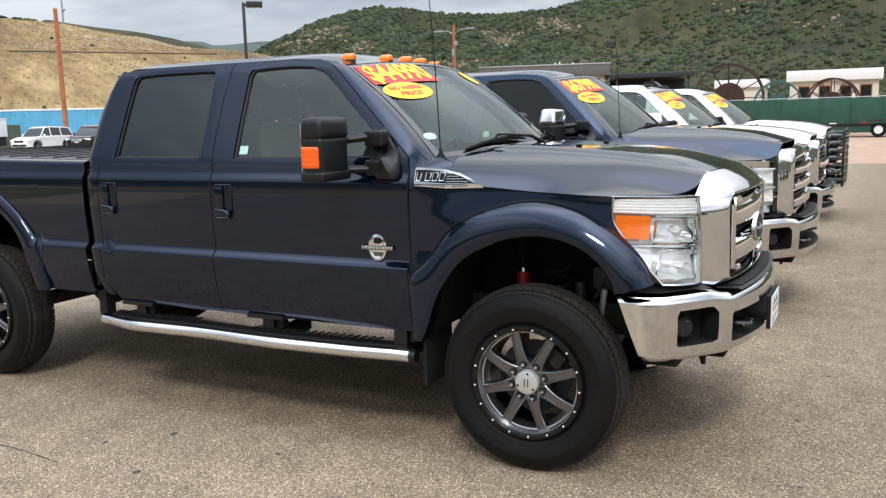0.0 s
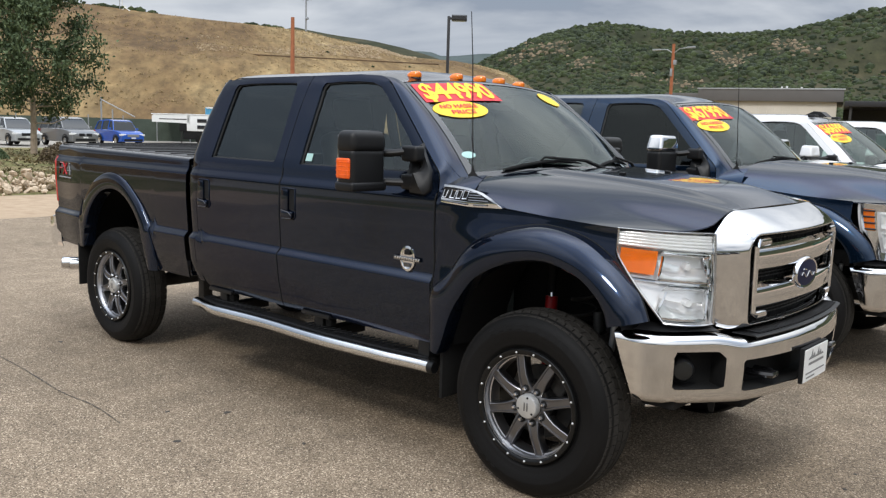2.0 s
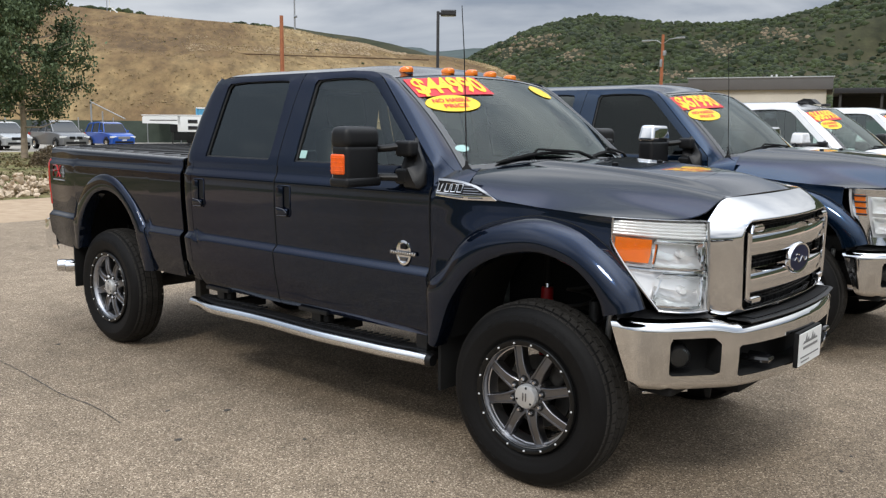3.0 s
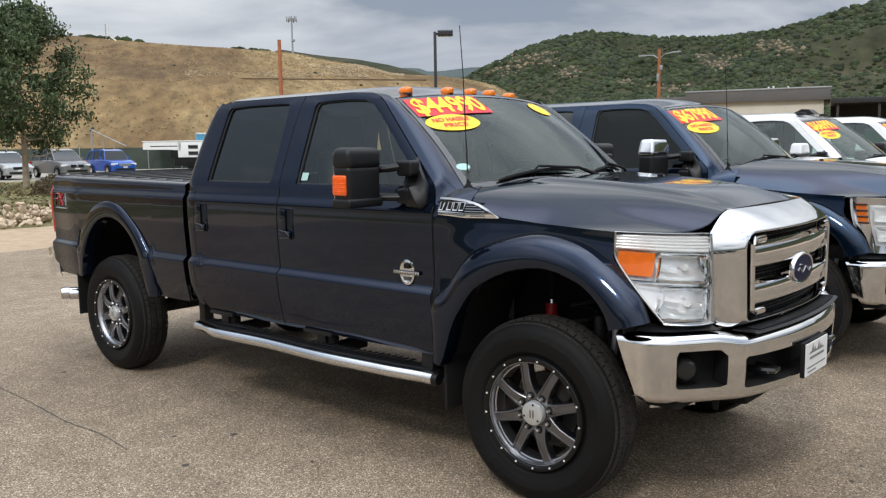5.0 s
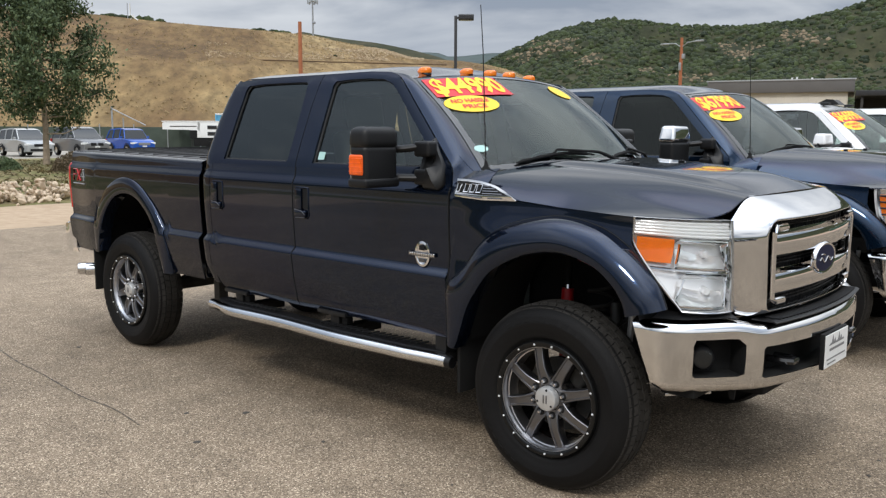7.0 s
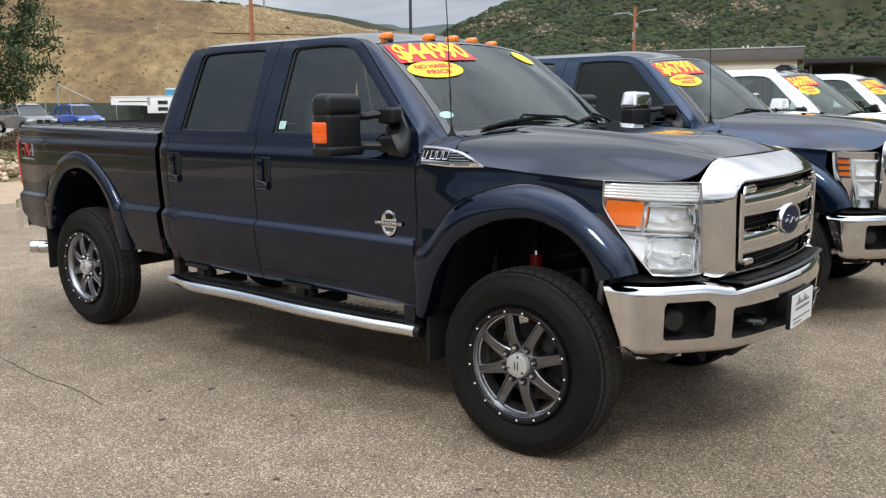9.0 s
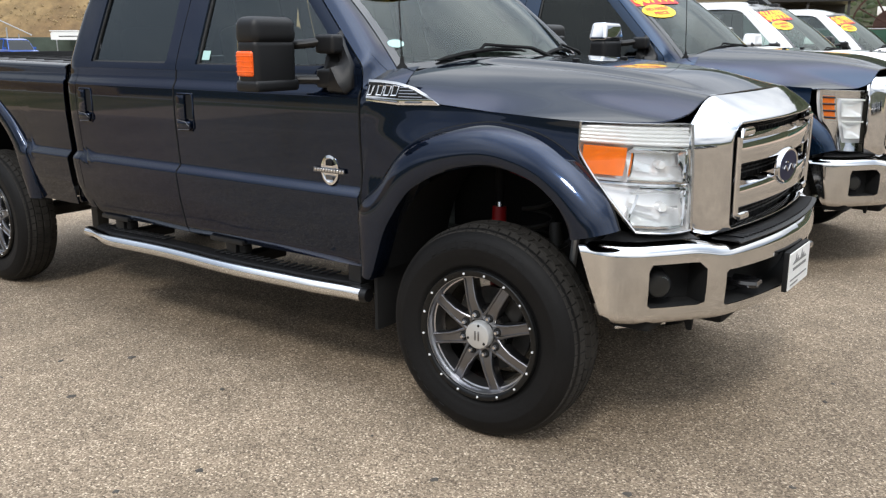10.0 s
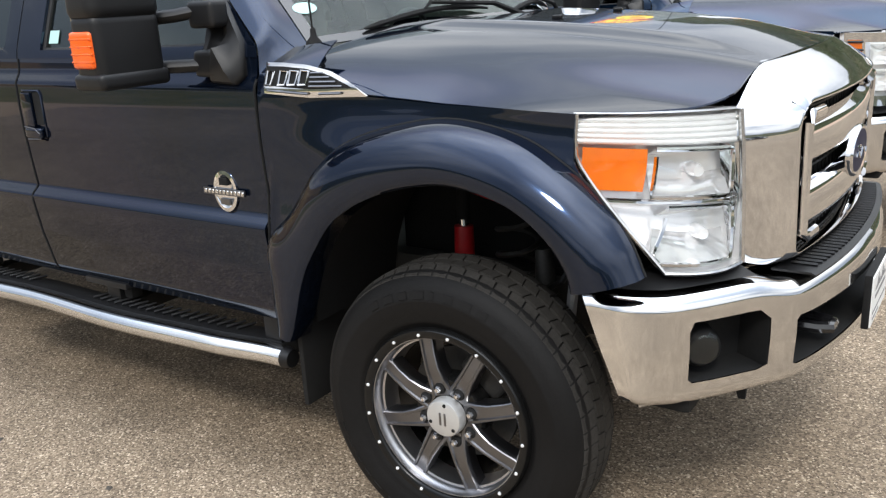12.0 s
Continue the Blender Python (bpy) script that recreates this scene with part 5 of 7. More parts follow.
def grille_surround(parent):
    """Wide chrome frame with curved flanks and two broad cross bars."""
    def outline(t):
        """The frame's outline (y, z) at a share t of the way from its outer edge to its opening: chamfered shoulders, small fillets."""
        def mix(a, b):
            return a + (b - a) * t
        corners = [(mix(0.612, 0.528), mix(0.862, 0.906), mix(0.04, 0.03)), (mix(0.654, 0.546), mix(1.270, 1.255), mix(0.085, 0.04)), (mix(0.512, 0.505), mix(1.393, 1.290), mix(0.06, 0.03))]
        full = corners + [(-y, z, r) for y, z, r in reversed(corners)]
        pts = []
        for i, (y, z, r) in enumerate(full):
            p, a, b = Vector((y, z)), Vector(full[i - 1][:2]), Vector(full[(i + 1) % len(full)][:2])
            u, w = p + (a - p).normalized() * r, p + (b - p).normalized() * r
            pts += [(u * (1 - q) + p * q) * (1 - q) + (p * (1 - q) + w * q) * q for q in span(0, 1, 6)]
        out = []
        for i, (c, d) in enumerate(zip(pts, pts[1:] + pts[:1])):
            m = 8 if i % 7 == 6 else 1
            out += [c.lerp(d, q / m) for q in range(m)]
        return out

    def ring(t, x_mid, bow, lean=0.0):
        return [(x_mid + bow * (1 - (p.x / 0.62) ** 2) + lean * (1.29 - p.y), p.x, p.y) for p in outline(t)]
    rings = [ring(0.0, 0.650, 0.045, 0.06), ring(0.0, 0.684, 0.048, 0.06), ring(0.05, 0.696, 0.049, 0.06), ring(0.30, 0.737, 0.056, 0.05), ring(0.62, 0.780, 0.062, 0.025), ring(0.86, 0.804, 0.066, 0.01), ring(0.93, 0.809, 0.066, 0.0), ring(0.97, 0.808, 0.066), ring(1.0, 0.800, 0.066), ring(1.02, 0.765, 0.066)]
    g = part("grille_surround", loops(rings), CHROME, parent, "broad chrome grille surround", solid=0.0, angle=50)

    def face(y):
        return 0.775 + 0.066 * (1 - (y / 0.62) ** 2)
    part("grille_back", grid(lambda y, z: (face(y) - 0.05, y, z), span(-0.55, 0.55, 16), span(0.88, 1.31, 4)), MATTE, g)
    for z0, z1 in ((1.140, 1.248), (0.972, 1.078)):
        prof = [(0.0, z0), (0.030, z0 + 0.004), (0.034, z0 + 0.012), (0.034, z1 - 0.030), (0.028, z1 - 0.018), (0.0, z1)]
        part("grille_bar", loops([[(face(y) + d, y, z) for d, z in prof] for y in span(-0.505, 0.505, 24)], True, (True, True)), CHROME, g, "broad chrome grille bar", angle=30)
    for s in (-1, 1):
        pts = [(face(0.40) + 0.03, s * 0.40, 1.262), (face(0.46) + 0.032, s * 0.485, 1.262), (face(0.5) + 0.03, s * 0.508, 1.245), (face(0.5) + 0.03, s * 0.503, 1.08), (face(0.5) + 0.03, s * 0.498, 0.955), (face(0.46) + 0.032, s * 0.475, 0.940), (face(0.4) + 0.03, s * 0.395, 0.940)]
        part("grille_hook", tube(pts, 0.015, 8, (0.8, 1.1)), CHROME, g)
    for z in (1.262, 1.272, 1.125, 1.110, 1.095, 0.955, 0.940, 0.925):
        part("mesh_bar", tube([(face(y) - 0.02, y, z) for y in span(-0.5, 0.5, 10)], 0.0035, 4), BLACK, g)
    for k in range(26):
        y = -0.50 + 1.0 * k / 25
        part("mesh_bar", tube([(face(y) - 0.022, y, 0.91), (face(y) - 0.022, y, 1.285)], 0.003, 4), BLACK, g)
    ov = []
    for w, h, x in ((0.142, 0.077, 0.866), (0.141, 0.076, 0.879), (0.134, 0.070, 0.886), (0.124, 0.061, 0.883)):
        ov.append([(x, w * math.cos(a), 1.088 + h * math.sin(a)) for a in span(0, 2 * math.pi, 40)[:-1]])
    em = part("emblem", loops(ov), CHROME, parent, "chrome oval emblem frame")
    part("emblem_face", loops([[(0.8835 + 0.004 * (1 - s), 0.125 * s * math.cos(a), 1.088 + 0.062 * s * math.sin(a)) for a in span(0, 2 * math.pi, 40)[:-1]] for s in (1.0, 0.6, 0.2, 0.01)], True, (False, True)), OVAL_BLUE, em, "dark blue oval")
    part("emblem_bar", join(tube([(0.8875, y, 1.082 + 0.012 * math.sin(y * 75)) for y in span(-0.085, 0.085, 24)], 0.0035, 6), tube([(0.8875, y, 1.106 - 0.004 * math.cos(y * 60)) for y in span(-0.075, -0.02, 6)], 0.0035, 6)), CHROME, em)


def headlight(parent, sgn):
    """Tall wrap-round lamp: clear lens over a chrome reflector with an amber corner."""
    def put(shape):
        return side(shape, sgn)
    out_e = curve([(0.388, -0.907, 1.310), (0.384, -0.908, 1.255), (0.386, -0.907, 1.200), (0.430, -0.897, 1.128), (0.485, -0.884, 1.054), (0.540, -0.868, 0.985), (0.592, -0.850, 0.918)], 21)
    in_e = curve([(0.700, -0.640, 1.296), (0.708, -0.642, 1.20), (0.714, -0.645, 1.10), (0.718, -0.648, 1.0), (0.722, -0.650, 0.908)], 21)

    def surf(u, v, depth=0.0):
        i = v * 20
        k = min(int(i), 19)
        f = i - k
        a = out_e[k] + (out_e[k + 1] - out_e[k]) * f
        b = in_e[k] + (in_e[k + 1] - in_e[k]) * f
        p = a + (b - a) * u
        bow = math.sin(math.pi * u) * 0.040 - depth
        return (p[0] + bow * 0.70, p[1] - bow * 0.71, p[2])
    lamp = part("headlight", put(grid(lambda u, v: surf(u, v, 0.055 + 0.02 * math.sin(u * 3.1)), span(0, 1, 20), span(0, 1, 20))), REFLECTOR, parent, "large chrome headlight behind a clear lens", angle=60)
    part("reflector_rim", put(join(grid(lambda v, d: surf(0.0, v, d), span(0, 1, 16), (0.0, 0.06)), grid(lambda v, d: surf(1.0, v, d), span(0, 1, 16), (0.0, 0.06)), grid(lambda u, d: surf(u, 0.0, d), span(0, 1, 16), (0.0, 0.06)), grid(lambda u, d: surf(u, 1.0, d), span(0, 1, 16), (0.0, 0.06)))), REFLECTOR, lamp)
    def upright(fr, v):
        """The u of an upright line at a share fr of the top's width."""
        i = v * 20
        k = min(int(i), 19)
        a = out_e[k] + (out_e[k + 1] - out_e[k]) * (i - k)
        b = in_e[k] + (in_e[k + 1] - in_e[k]) * (i - k)
        return max(0.02, min(0.97, (0.388 + 0.312 * fr - a[0]) / (b[0] - a[0])))
    # two reflector bowls in bright frames
    for v0, v1, fr0, fr1 in ((0.25, 0.545, 0.45, 0.97), (0.60, 0.95, 0.56, 0.985)):
        bowl = grid(lambda a, b: surf(upright(fr0 + (fr1 - fr0) * a, v0 + (v1 - v0) * b), v0 + (v1 - v0) * b, 0.014 + 0.070 * (b / 0.28 if b < 0.28 else (1 - b) / 0.72) + 0.016 * math.sin(math.pi * a)), span(0, 1, 16), span(0, 1, 16))
        part("reflector_bowl", put(bowl), BOWL, lamp, angle=40)
        um = upright((fr0 + fr1) / 2 + 0.04, (v0 + v1) / 2)
        part("bulb_cap", put(moved(lathe([(0.0, -0.02), (0.014, -0.018), (0.018, 0.0), (0.018, 0.03)], 14), pose(*surf(um, (v0 + v1) / 2, 0.045), 0, 0, 45))), REFLECTOR, lamp)
        edge = [(fr0, v0), (fr1, v0), (fr1, v1), (fr0, v1), (fr0, v0)]
        part("bowl_frame", put(tube([surf(upright(a, b), b, 0.010) for (p, q), (r_, t_) in zip(edge, edge[1:]) for a, b in ((p + (r_ - p) * k / 6, q + (t_ - q) * k / 6) for k in range(6))], 0.006, 5)), CHROME, lamp)
    part("divider", put(grid(lambda u, b: surf(u, 0.572 + 0.016 * b, 0.008 + 0.012 * abs(b)), span(0.03, 0.97, 16), (-1, -0.4, 0.4, 1))), CHROME, lamp)
    part("amber_marker", put(grid(lambda a, v: surf(upright(0.03, 0.25 + 0.26 * v) + (upright(0.40, 0.25 + 0.26 * v) - upright(0.03, 0.25 + 0.26 * v)) * a, 0.25 + 0.26 * v, 0.012), span(0, 1, 10), span(0, 1, 10))), AMBER, lamp, "amber corner marker", solid=0.004)
    for k in range(5):
        part("lens_flute", put(tube([surf(u, 0.05 + 0.038 * k, 0.016) for u in span(0.02, 0.97, 14)], 0.0078, 10)), REFLECTOR, lamp)
    lens = part("lens", put(grid(lambda u, v: surf(u, v), span(0, 1, 20), span(0, 1, 20))), LENS, lamp, "clear lens", angle=60)
    lens.visible_shadow = False
    part("lens_edge", put(tube([surf(0.0, v, 0.0) for v in span(0, 1, 16)], 0.005, 6)), POLISHED, lamp)
    part("lens_edge", put(tube([surf(u, 1.0, 0.0) for u in span(0, 1, 16)], 0.005, 6)), POLISHED, lamp)
    part("lens_edge", put(tube([surf(1.0, v, 0.0) for v in span(0, 1, 16)], 0.007, 6)), POLISHED, lamp)


def weld(shape):
    """Join points that coincide."""
    bm = bmesh.new()
    vs = [bm.verts.new(p) for p in shape[0]]
    for q in shape[1]:
        bm.faces.new([vs[i] for i in q])
    bmesh.ops.remove_doubles(bm, verts=bm.verts[:], dist=0.0004)
    return from_bm(bm)


def bumper(parent, style):
    """Chrome front bumper with fog lamp and tow hook openings."""
    plan = curve([(0.415, -0.962), (0.520, -0.962), (0.620, -0.925), (0.700, -0.842), (0.800, -0.700), (0.868, -0.580), (0.915, -0.40), (0.945, -0.20), (0.955, 0.0)], 61)

    def spot(u):
        i = min(u, 1.0) * 60
        k = min(int(i), 59)
        p = plan[k] + (plan[k + 1] - plan[k]) * (i - k)
        d = plan[min(k + 1, 60)] - plan[max(k - 1, 0)]
        nrm = np.array([-d[1], d[0]]) / np.hypot(*d)
        return p, -nrm if nrm[1] > 0 and u < 0.5 else (nrm if nrm[0] > 0 else -nrm)

    def top(u):
        return 0.886 - 0.026 * smooth(0.45, 0.62, u)

    def low(u):
        return 0.590 - 0.030 * u

    fog_u, fog_v, hook_u, hook_v = (0.325, 0.515), (0.23, 0.76), (0.60, 1.0), (0.20, 0.68)
    us = sorted(set([round(q, 4) for q in span(0.0, 0.325, 16) + span(0.338, 0.487, 10) + span(0.515, 0.60, 6) + span(0.60, 1.0, 22)] + [0.612]))
    vs = sorted(set([round(q, 4) for q in (0.0, 0.04, 0.10, 0.16, 0.20, 0.22, 0.23, 0.265, 0.285, 0.33, 0.40, 0.5, 0.56, 0.61, 0.64, 0.68, 0.76, 0.82, 0.855, 0.88)]))

    def at_uv(u, v, inset=0.0):
        p, n = spot(u)
        z = low(u) + (top(u) - low(u)) * v
        curl = -0.035 * max(0.0, (0.12 - v) / 0.12) ** 2 - 0.018 * max(0.0, 0.5 - v) - 0.006 * max(0.0, v - 0.6) - 0.05 * max(0.0, v - 0.86) - inset
        q = p + n * curl
        return (float(q[0]) + 0.11 * (1 - v) * max(0.0, 1 - u / 0.25) ** 1.3, float(q[1]), float(z))
    v, f = [], []
    for i, u in enumerate(us):
        for k, t in enumerate(vs):
            v.append(at_uv(u, t))
        p, n = spot(u)
        for off, zz in ((-0.014, 0.945), (-0.032, 0.978), (-0.050, 0.992), (-0.090, 0.985)):
            q = p + n * off
            v.append((float(q[0]), float(q[1]), float(low(u) + (top(u) - low(u)) * zz)))
    m = len(vs) + 4

    def inside(u, t, uu, vv):
        return uu[0] - 1e-6 <= u <= uu[1] + 1e-6 and vv[0] - 1e-6 <= t <= vv[1] + 1e-6
    for i in range(len(us) - 1):
        for k in range(m - 1):
            quad = (i * m + k, (i + 1) * m + k, (i + 1) * m + k + 1, i * m + k + 1)
            if k < len(vs) - 1:
                uc, vc = (us[i] + us[i + 1]) / 2, (vs[k] + vs[k + 1]) / 2
                if inside(uc, vc, fog_u, fog_v) or inside(uc, vc, hook_u, hook_v):
                    uu, vv = (fog_u, fog_v) if uc < 0.6 else (hook_u, hook_v)
                    left, right = us[i] <= uu[0] + 1e-4, us[i + 1] >= uu[1] - 1e-4 and uc < 0.6
                    bot, tp = vs[k] <= vv[0] + 1e-4, vs[k + 1] >= vv[1] - 1e-4
                    if (left or right) and (bot or tp):
                        a, b, c, d = quad
                        f.append((a, b, d) if left and bot else (b, c, a) if right and bot else (d, c, a) if left else (c, d, b))
                    continue
            f.append(quad)
    shape = (v, f)
    bp = part("front_bumper", weld(join(shape, flipped(shape))), style["bumper"], parent, "chrome steel front bumper", solid=0.005, angle=45)
    for sgn in (-1, 1):
        for name, uu, vv in (("fog_recess", fog_u, fog_v), ("hook_recess", hook_u, hook_v)):
            liner = grid(lambda u, t: at_uv(u, t, 0.11), span(uu[0] - 0.01, uu[1], 8), span(vv[0] - 0.02, vv[1] + 0.02, 4))
            walls = [grid(lambda u, d: at_uv(u, vv[e], d), span(uu[0], uu[1], 8), (0.004, 0.11)) for e in (0, 1)]
            walls += [grid(lambda t, d: at_uv(uu[e], t, d), span(vv[0], vv[1], 5), (0.004, 0.11)) for e in ((0, 1) if name == "fog_recess" else (0,))]
            rec = part(name, side(join(liner, *walls), sgn), MATTE, bp)
            if name == "fog_recess":
                cx = at_uv(0.385, 0.48, 0.062)
                lampm = pose(*cx, 0, 0, 38)
                rec = bp
                part("fog_lamp", side(moved(lathe([(0.0, -0.045), (0.040, -0.043), (0.050, -0.030), (0.055, 0.03)], 24), lampm), sgn), BLACK, rec, "small dark round fog lamp")
                for j in range(5):
                    part("fog_slat", side(tube([at_uv(u, 0.32 + 0.07 * j, 0.085) for u in span(0.335, 0.372, 5)], 0.006, 5), sgn), BLACK, rec)
                lens = part("fog_lens", side(moved(lathe([(0.0, -0.050), (0.036, -0.047), (0.046, -0.036)], 20), lampm), sgn), LENS, rec)
                lens.visible_shadow = False
        part("tow_hook", side(tube([(0.78, -0.36, 0.675), (0.875, -0.36, 0.675), (0.905, -0.375, 0.675), (0.905, -0.42, 0.675), (0.875, -0.43, 0.675), (0.80, -0.43, 0.675)], 0.017, 8), sgn), GLOSS_BLACK, bp, "black tow hook")
        part("side_pad", side(grid(lambda u, d: (lambda p, n: (float((p + n * d)[0]), float((p + n * d)[1]), top(u) + 0.008 + 0.012 * (d < -0.05)))(*spot(u)), span(0.10, 0.50, 14), (-0.030, -0.05, -0.11, -0.16)), sgn), BLACK, bp, "black plastic bumper pad")
        part("valance", side(grid(lambda u, t: at_uv(u, 0.02 - 0.25 * t, 0.05 + 0.07 * t), span(0.3, 1.0, 14), span(0, 1, 4)), sgn), MATTE, bp)

    def pad(y, d):
        x = 0.955 - 0.24 * abs(y) ** 2.1 * 0.75 - 0.018 - d
        return (x, y, top(1.0) + 0.011 - 0.006 * (d < 0.01))
    part("step_pad", grid(pad, span(-0.56, 0.56, 40), (0.0, 0.012, 0.06, 0.11)), BLACK, bp, "ribbed black step pad", solid=0.006)
    for k in range(34):
        y = -0.50 + 1.0 * k / 33
        a, b = pad(y, 0.018), pad(y, 0.085)
        part("pad_rib", tube([(a[0], a[1], a[2] + 0.004), (b[0], b[1], b[2] + 0.004)], 0.005, 4), BLACK, bp)
    return bp


def plate(parent, y0):
    fr = part("plate_frame", box(0.955, 0.975, y0 - 0.155, y0 + 0.155, 0.606, 0.770, 0.004), MATTE, parent, "black plate holder")
    part("plate", box(0.976, 0.980, y0 - 0.150, y0 + 0.150, 0.612, 0.763, 0.0), PLATE_WHITE, fr, "white dealer plate")
    hills = []
    for k in range(7):
        a, h = -0.09 + 0.028 * k, 0.012 + 0.016 * ((k * 5) % 3)
        hills.append(prism([(y0 + a - 0.02, 0.712), (y0 + a + 0.02, 0.712), (y0 + a + 0.004, 0.712 + h)], 0.9805, 0.9812, "x"))
    part("plate_mark", join(*hills, box(0.9805, 0.9812, y0 - 0.10, y0 + 0.10, 0.685, 0.697), box(0.9805, 0.9812, y0 - 0.13, y0 + 0.12, 0.645, 0.652), box(0.9805, 0.9812, y0 - 0.12, y0 - 0.01, 0.625, 0.632)), PLATE_GREY, fr, "unreadable grey marks")


def rounded_square(n):
    """Points round a square with soft corners, reaching from -1 to 1."""
    out = []
    for k in range(n):
        a = 2 * math.pi * (k + 0.5) / n
        c, s = math.cos(a), math.sin(a)
        out.append((math.copysign(abs(c) ** 0.55, c), math.copysign(abs(s) ** 0.55, s)))
    return out


def tow_mirror(parent, sgn, cap, style):
    """Large telescoping mirror on two arms."""
    def put(shape):
        return side(shape, sgn)
    wide = 1.0 if cap is BLACK else 1.24

    def block(z0, z1, grow, soft, taper=1.0):
        """A rounded slab of the head; grow: how far it stands out beyond the middle panel."""
        bm = bmesh.new()
        bmesh.ops.create_cube(bm, size=1.0)
        for p in bm.verts:
            k = taper if p.co.z > 0 else 1.0
            p.co = (-0.935 + p.co.x * (0.122 + 2 * grow) * k, -1.068 - 0.114 * wide + p.co.y * (0.228 * wide + 2 * grow) * k, (z0 + z1) / 2 + p.co.z * (z1 - z0))
        bmesh.ops.bevel(bm, geom=bm.edges[:], offset=soft, segments=5, profile=0.55, affect="EDGES")
        return from_bm(bm)
    head = part("mirror", put(block(1.405, 1.60, 0.0, 0.030)), BLACK, parent, "large black telescoping tow mirror")
    if cap is BLACK:
        part("mirror_cap", put(block(1.578, 1.690, 0.008, 0.040, 0.95)), cap, head, angle=60)
    else:
        part("mirror_cap", put(block(1.596, 1.712, 0.008, 0.026, 0.80)), cap, head, angle=60)
    part("mirror_lip", put(block(1.388, 1.436, 0.007, 0.018)), BLACK, head)
    part("turn_signal", put(box(-0.990, -0.893, -1.3045, -1.262, 1.450, 1.553, 0.012, 3)), style["signal"], head, "turn signal lens")
    for k in range(4):
        part("signal_rib", put(box(-0.988, -0.8915, -1.306, -1.300, 1.468 + 0.021 * k, 1.472 + 0.021 * k, 0.001, 1)), style["signal"], head)
    part("mirror_glass", put(box(-1.008, -1.003, -1.275, -1.090, 1.435, 1.665, 0.002)), CHROME, head)
    for z, dz in ((1.575, 0.02), (1.432, 0.0)):
        part("mirror_arm", put(tube([(-0.93, -1.06, z), (-0.86, -1.02, z + dz * 0.3), (-0.78, -0.965, z + dz)], 0.024, 10, (1.0, 0.85))), BLACK, head)
        part("arm_sleeve", put(box(-0.83, -0.72, -1.01, -0.94, z - 0.035, z + 0.045, 0.018, 3)), BLACK, head)
    sail = [(-0.82, 1.465), (-0.815, 1.60), (-0.77, 1.635), (-0.70, 1.55), (-0.655, 1.50), (-0.645, 1.40), (-0.67, 1.375), (-0.77, 1.38)]
    part("mirror_base", put(loops([[(x + (1 - s) * (-0.735 - x), -(half(x, z) + h), z + (1 - s) * (1.49 - z)) for x, z in sail] for s, h in ((1.0, -0.01), (1.0, 0.010), (0.93, 0.022), (0.6, 0.032), (0.05, 0.034))], True, (False, True))), BLACK, head)


def wiper(parent, y0, y1, place):
    def p(u, v, l):
        return tuple(windscreen_point(u, v) + windscreen_normal(u, v) * l)
    u0, u1 = y0 / 0.8, y1 / 0.8
    w = part("wiper_blade", tube([p(u0 + (u1 - u0) * t, 0.035 + 0.055 * math.sin(t * 2.6), 0.014) for t in span(0, 1, 12)], [0.004] + [0.010] * 10 + [0.006, 0.004], 6), MATTE, parent, "black wiper blade")
    part("wiper_arm", tube([p(u1 + (u1 - u0) * 0.30, -0.03, 0.03), p(u1, 0.05, 0.045), p(u0 + (u1 - u0) * 0.5, 0.105, 0.035), p(u0 + (u1 - u0) * 0.45, 0.09, 0.02)], [0.012, 0.009, 0.007, 0.005], 6), MATTE, w)


def price_sign(parent, price, u0, v0):
    """Red and yellow price sheets stuck on the windscreen."""
    sheet_ = part("price_sheet", on_screen(flat_grid(1, 1), u0, v0, 0.365, 0.112, 0.006), PRICE_RED, parent, "red price sheet on the windscreen", solid=0.0)
    word = text_shape(price, 1.0, 0.08, 0.030, 0.98)
    xs = [p[0] for p in word[0]]
    k = 1.86 / (max(xs) - min(xs))
    word = [((x - (max(xs) + min(xs)) / 2) * k, y * 2.35, 0) for x, y, z in word[0]], word[1]
    part("price_number", on_screen(word, u0, v0, 0.365, 0.112, 0.009), PRICE_YELLOW, sheet_, "yellow hand-cut price digits", angle=0)
    oval = part("price_oval", on_screen(flat_oval(1, 1), u0 - 0.13, v0 - 0.205, 0.232, 0.095, 0.006), PRICE_YELLOW, parent, "yellow oval price sign on the windscreen")
    for body, dv, wid in (("NO HASSLE", 0.030, 0.165), ("PRICE", -0.036, 0.105)):
        w = text_shape(body, 1.0, 0.12, 0.025)
        xs = [p[0] for p in w[0]]
        k = 2.0 / (max(xs) - min(xs))
        w = [((x - (max(xs) + min(xs)) / 2) * k, y, 0) for x, y, z in w[0]], w[1]
        part("sign_word", on_screen(w, u0 - 0.13, v0 - 0.205 + dv, wid, 0.062, 0.009), PRICE_RED, oval, "red words", angle=0)


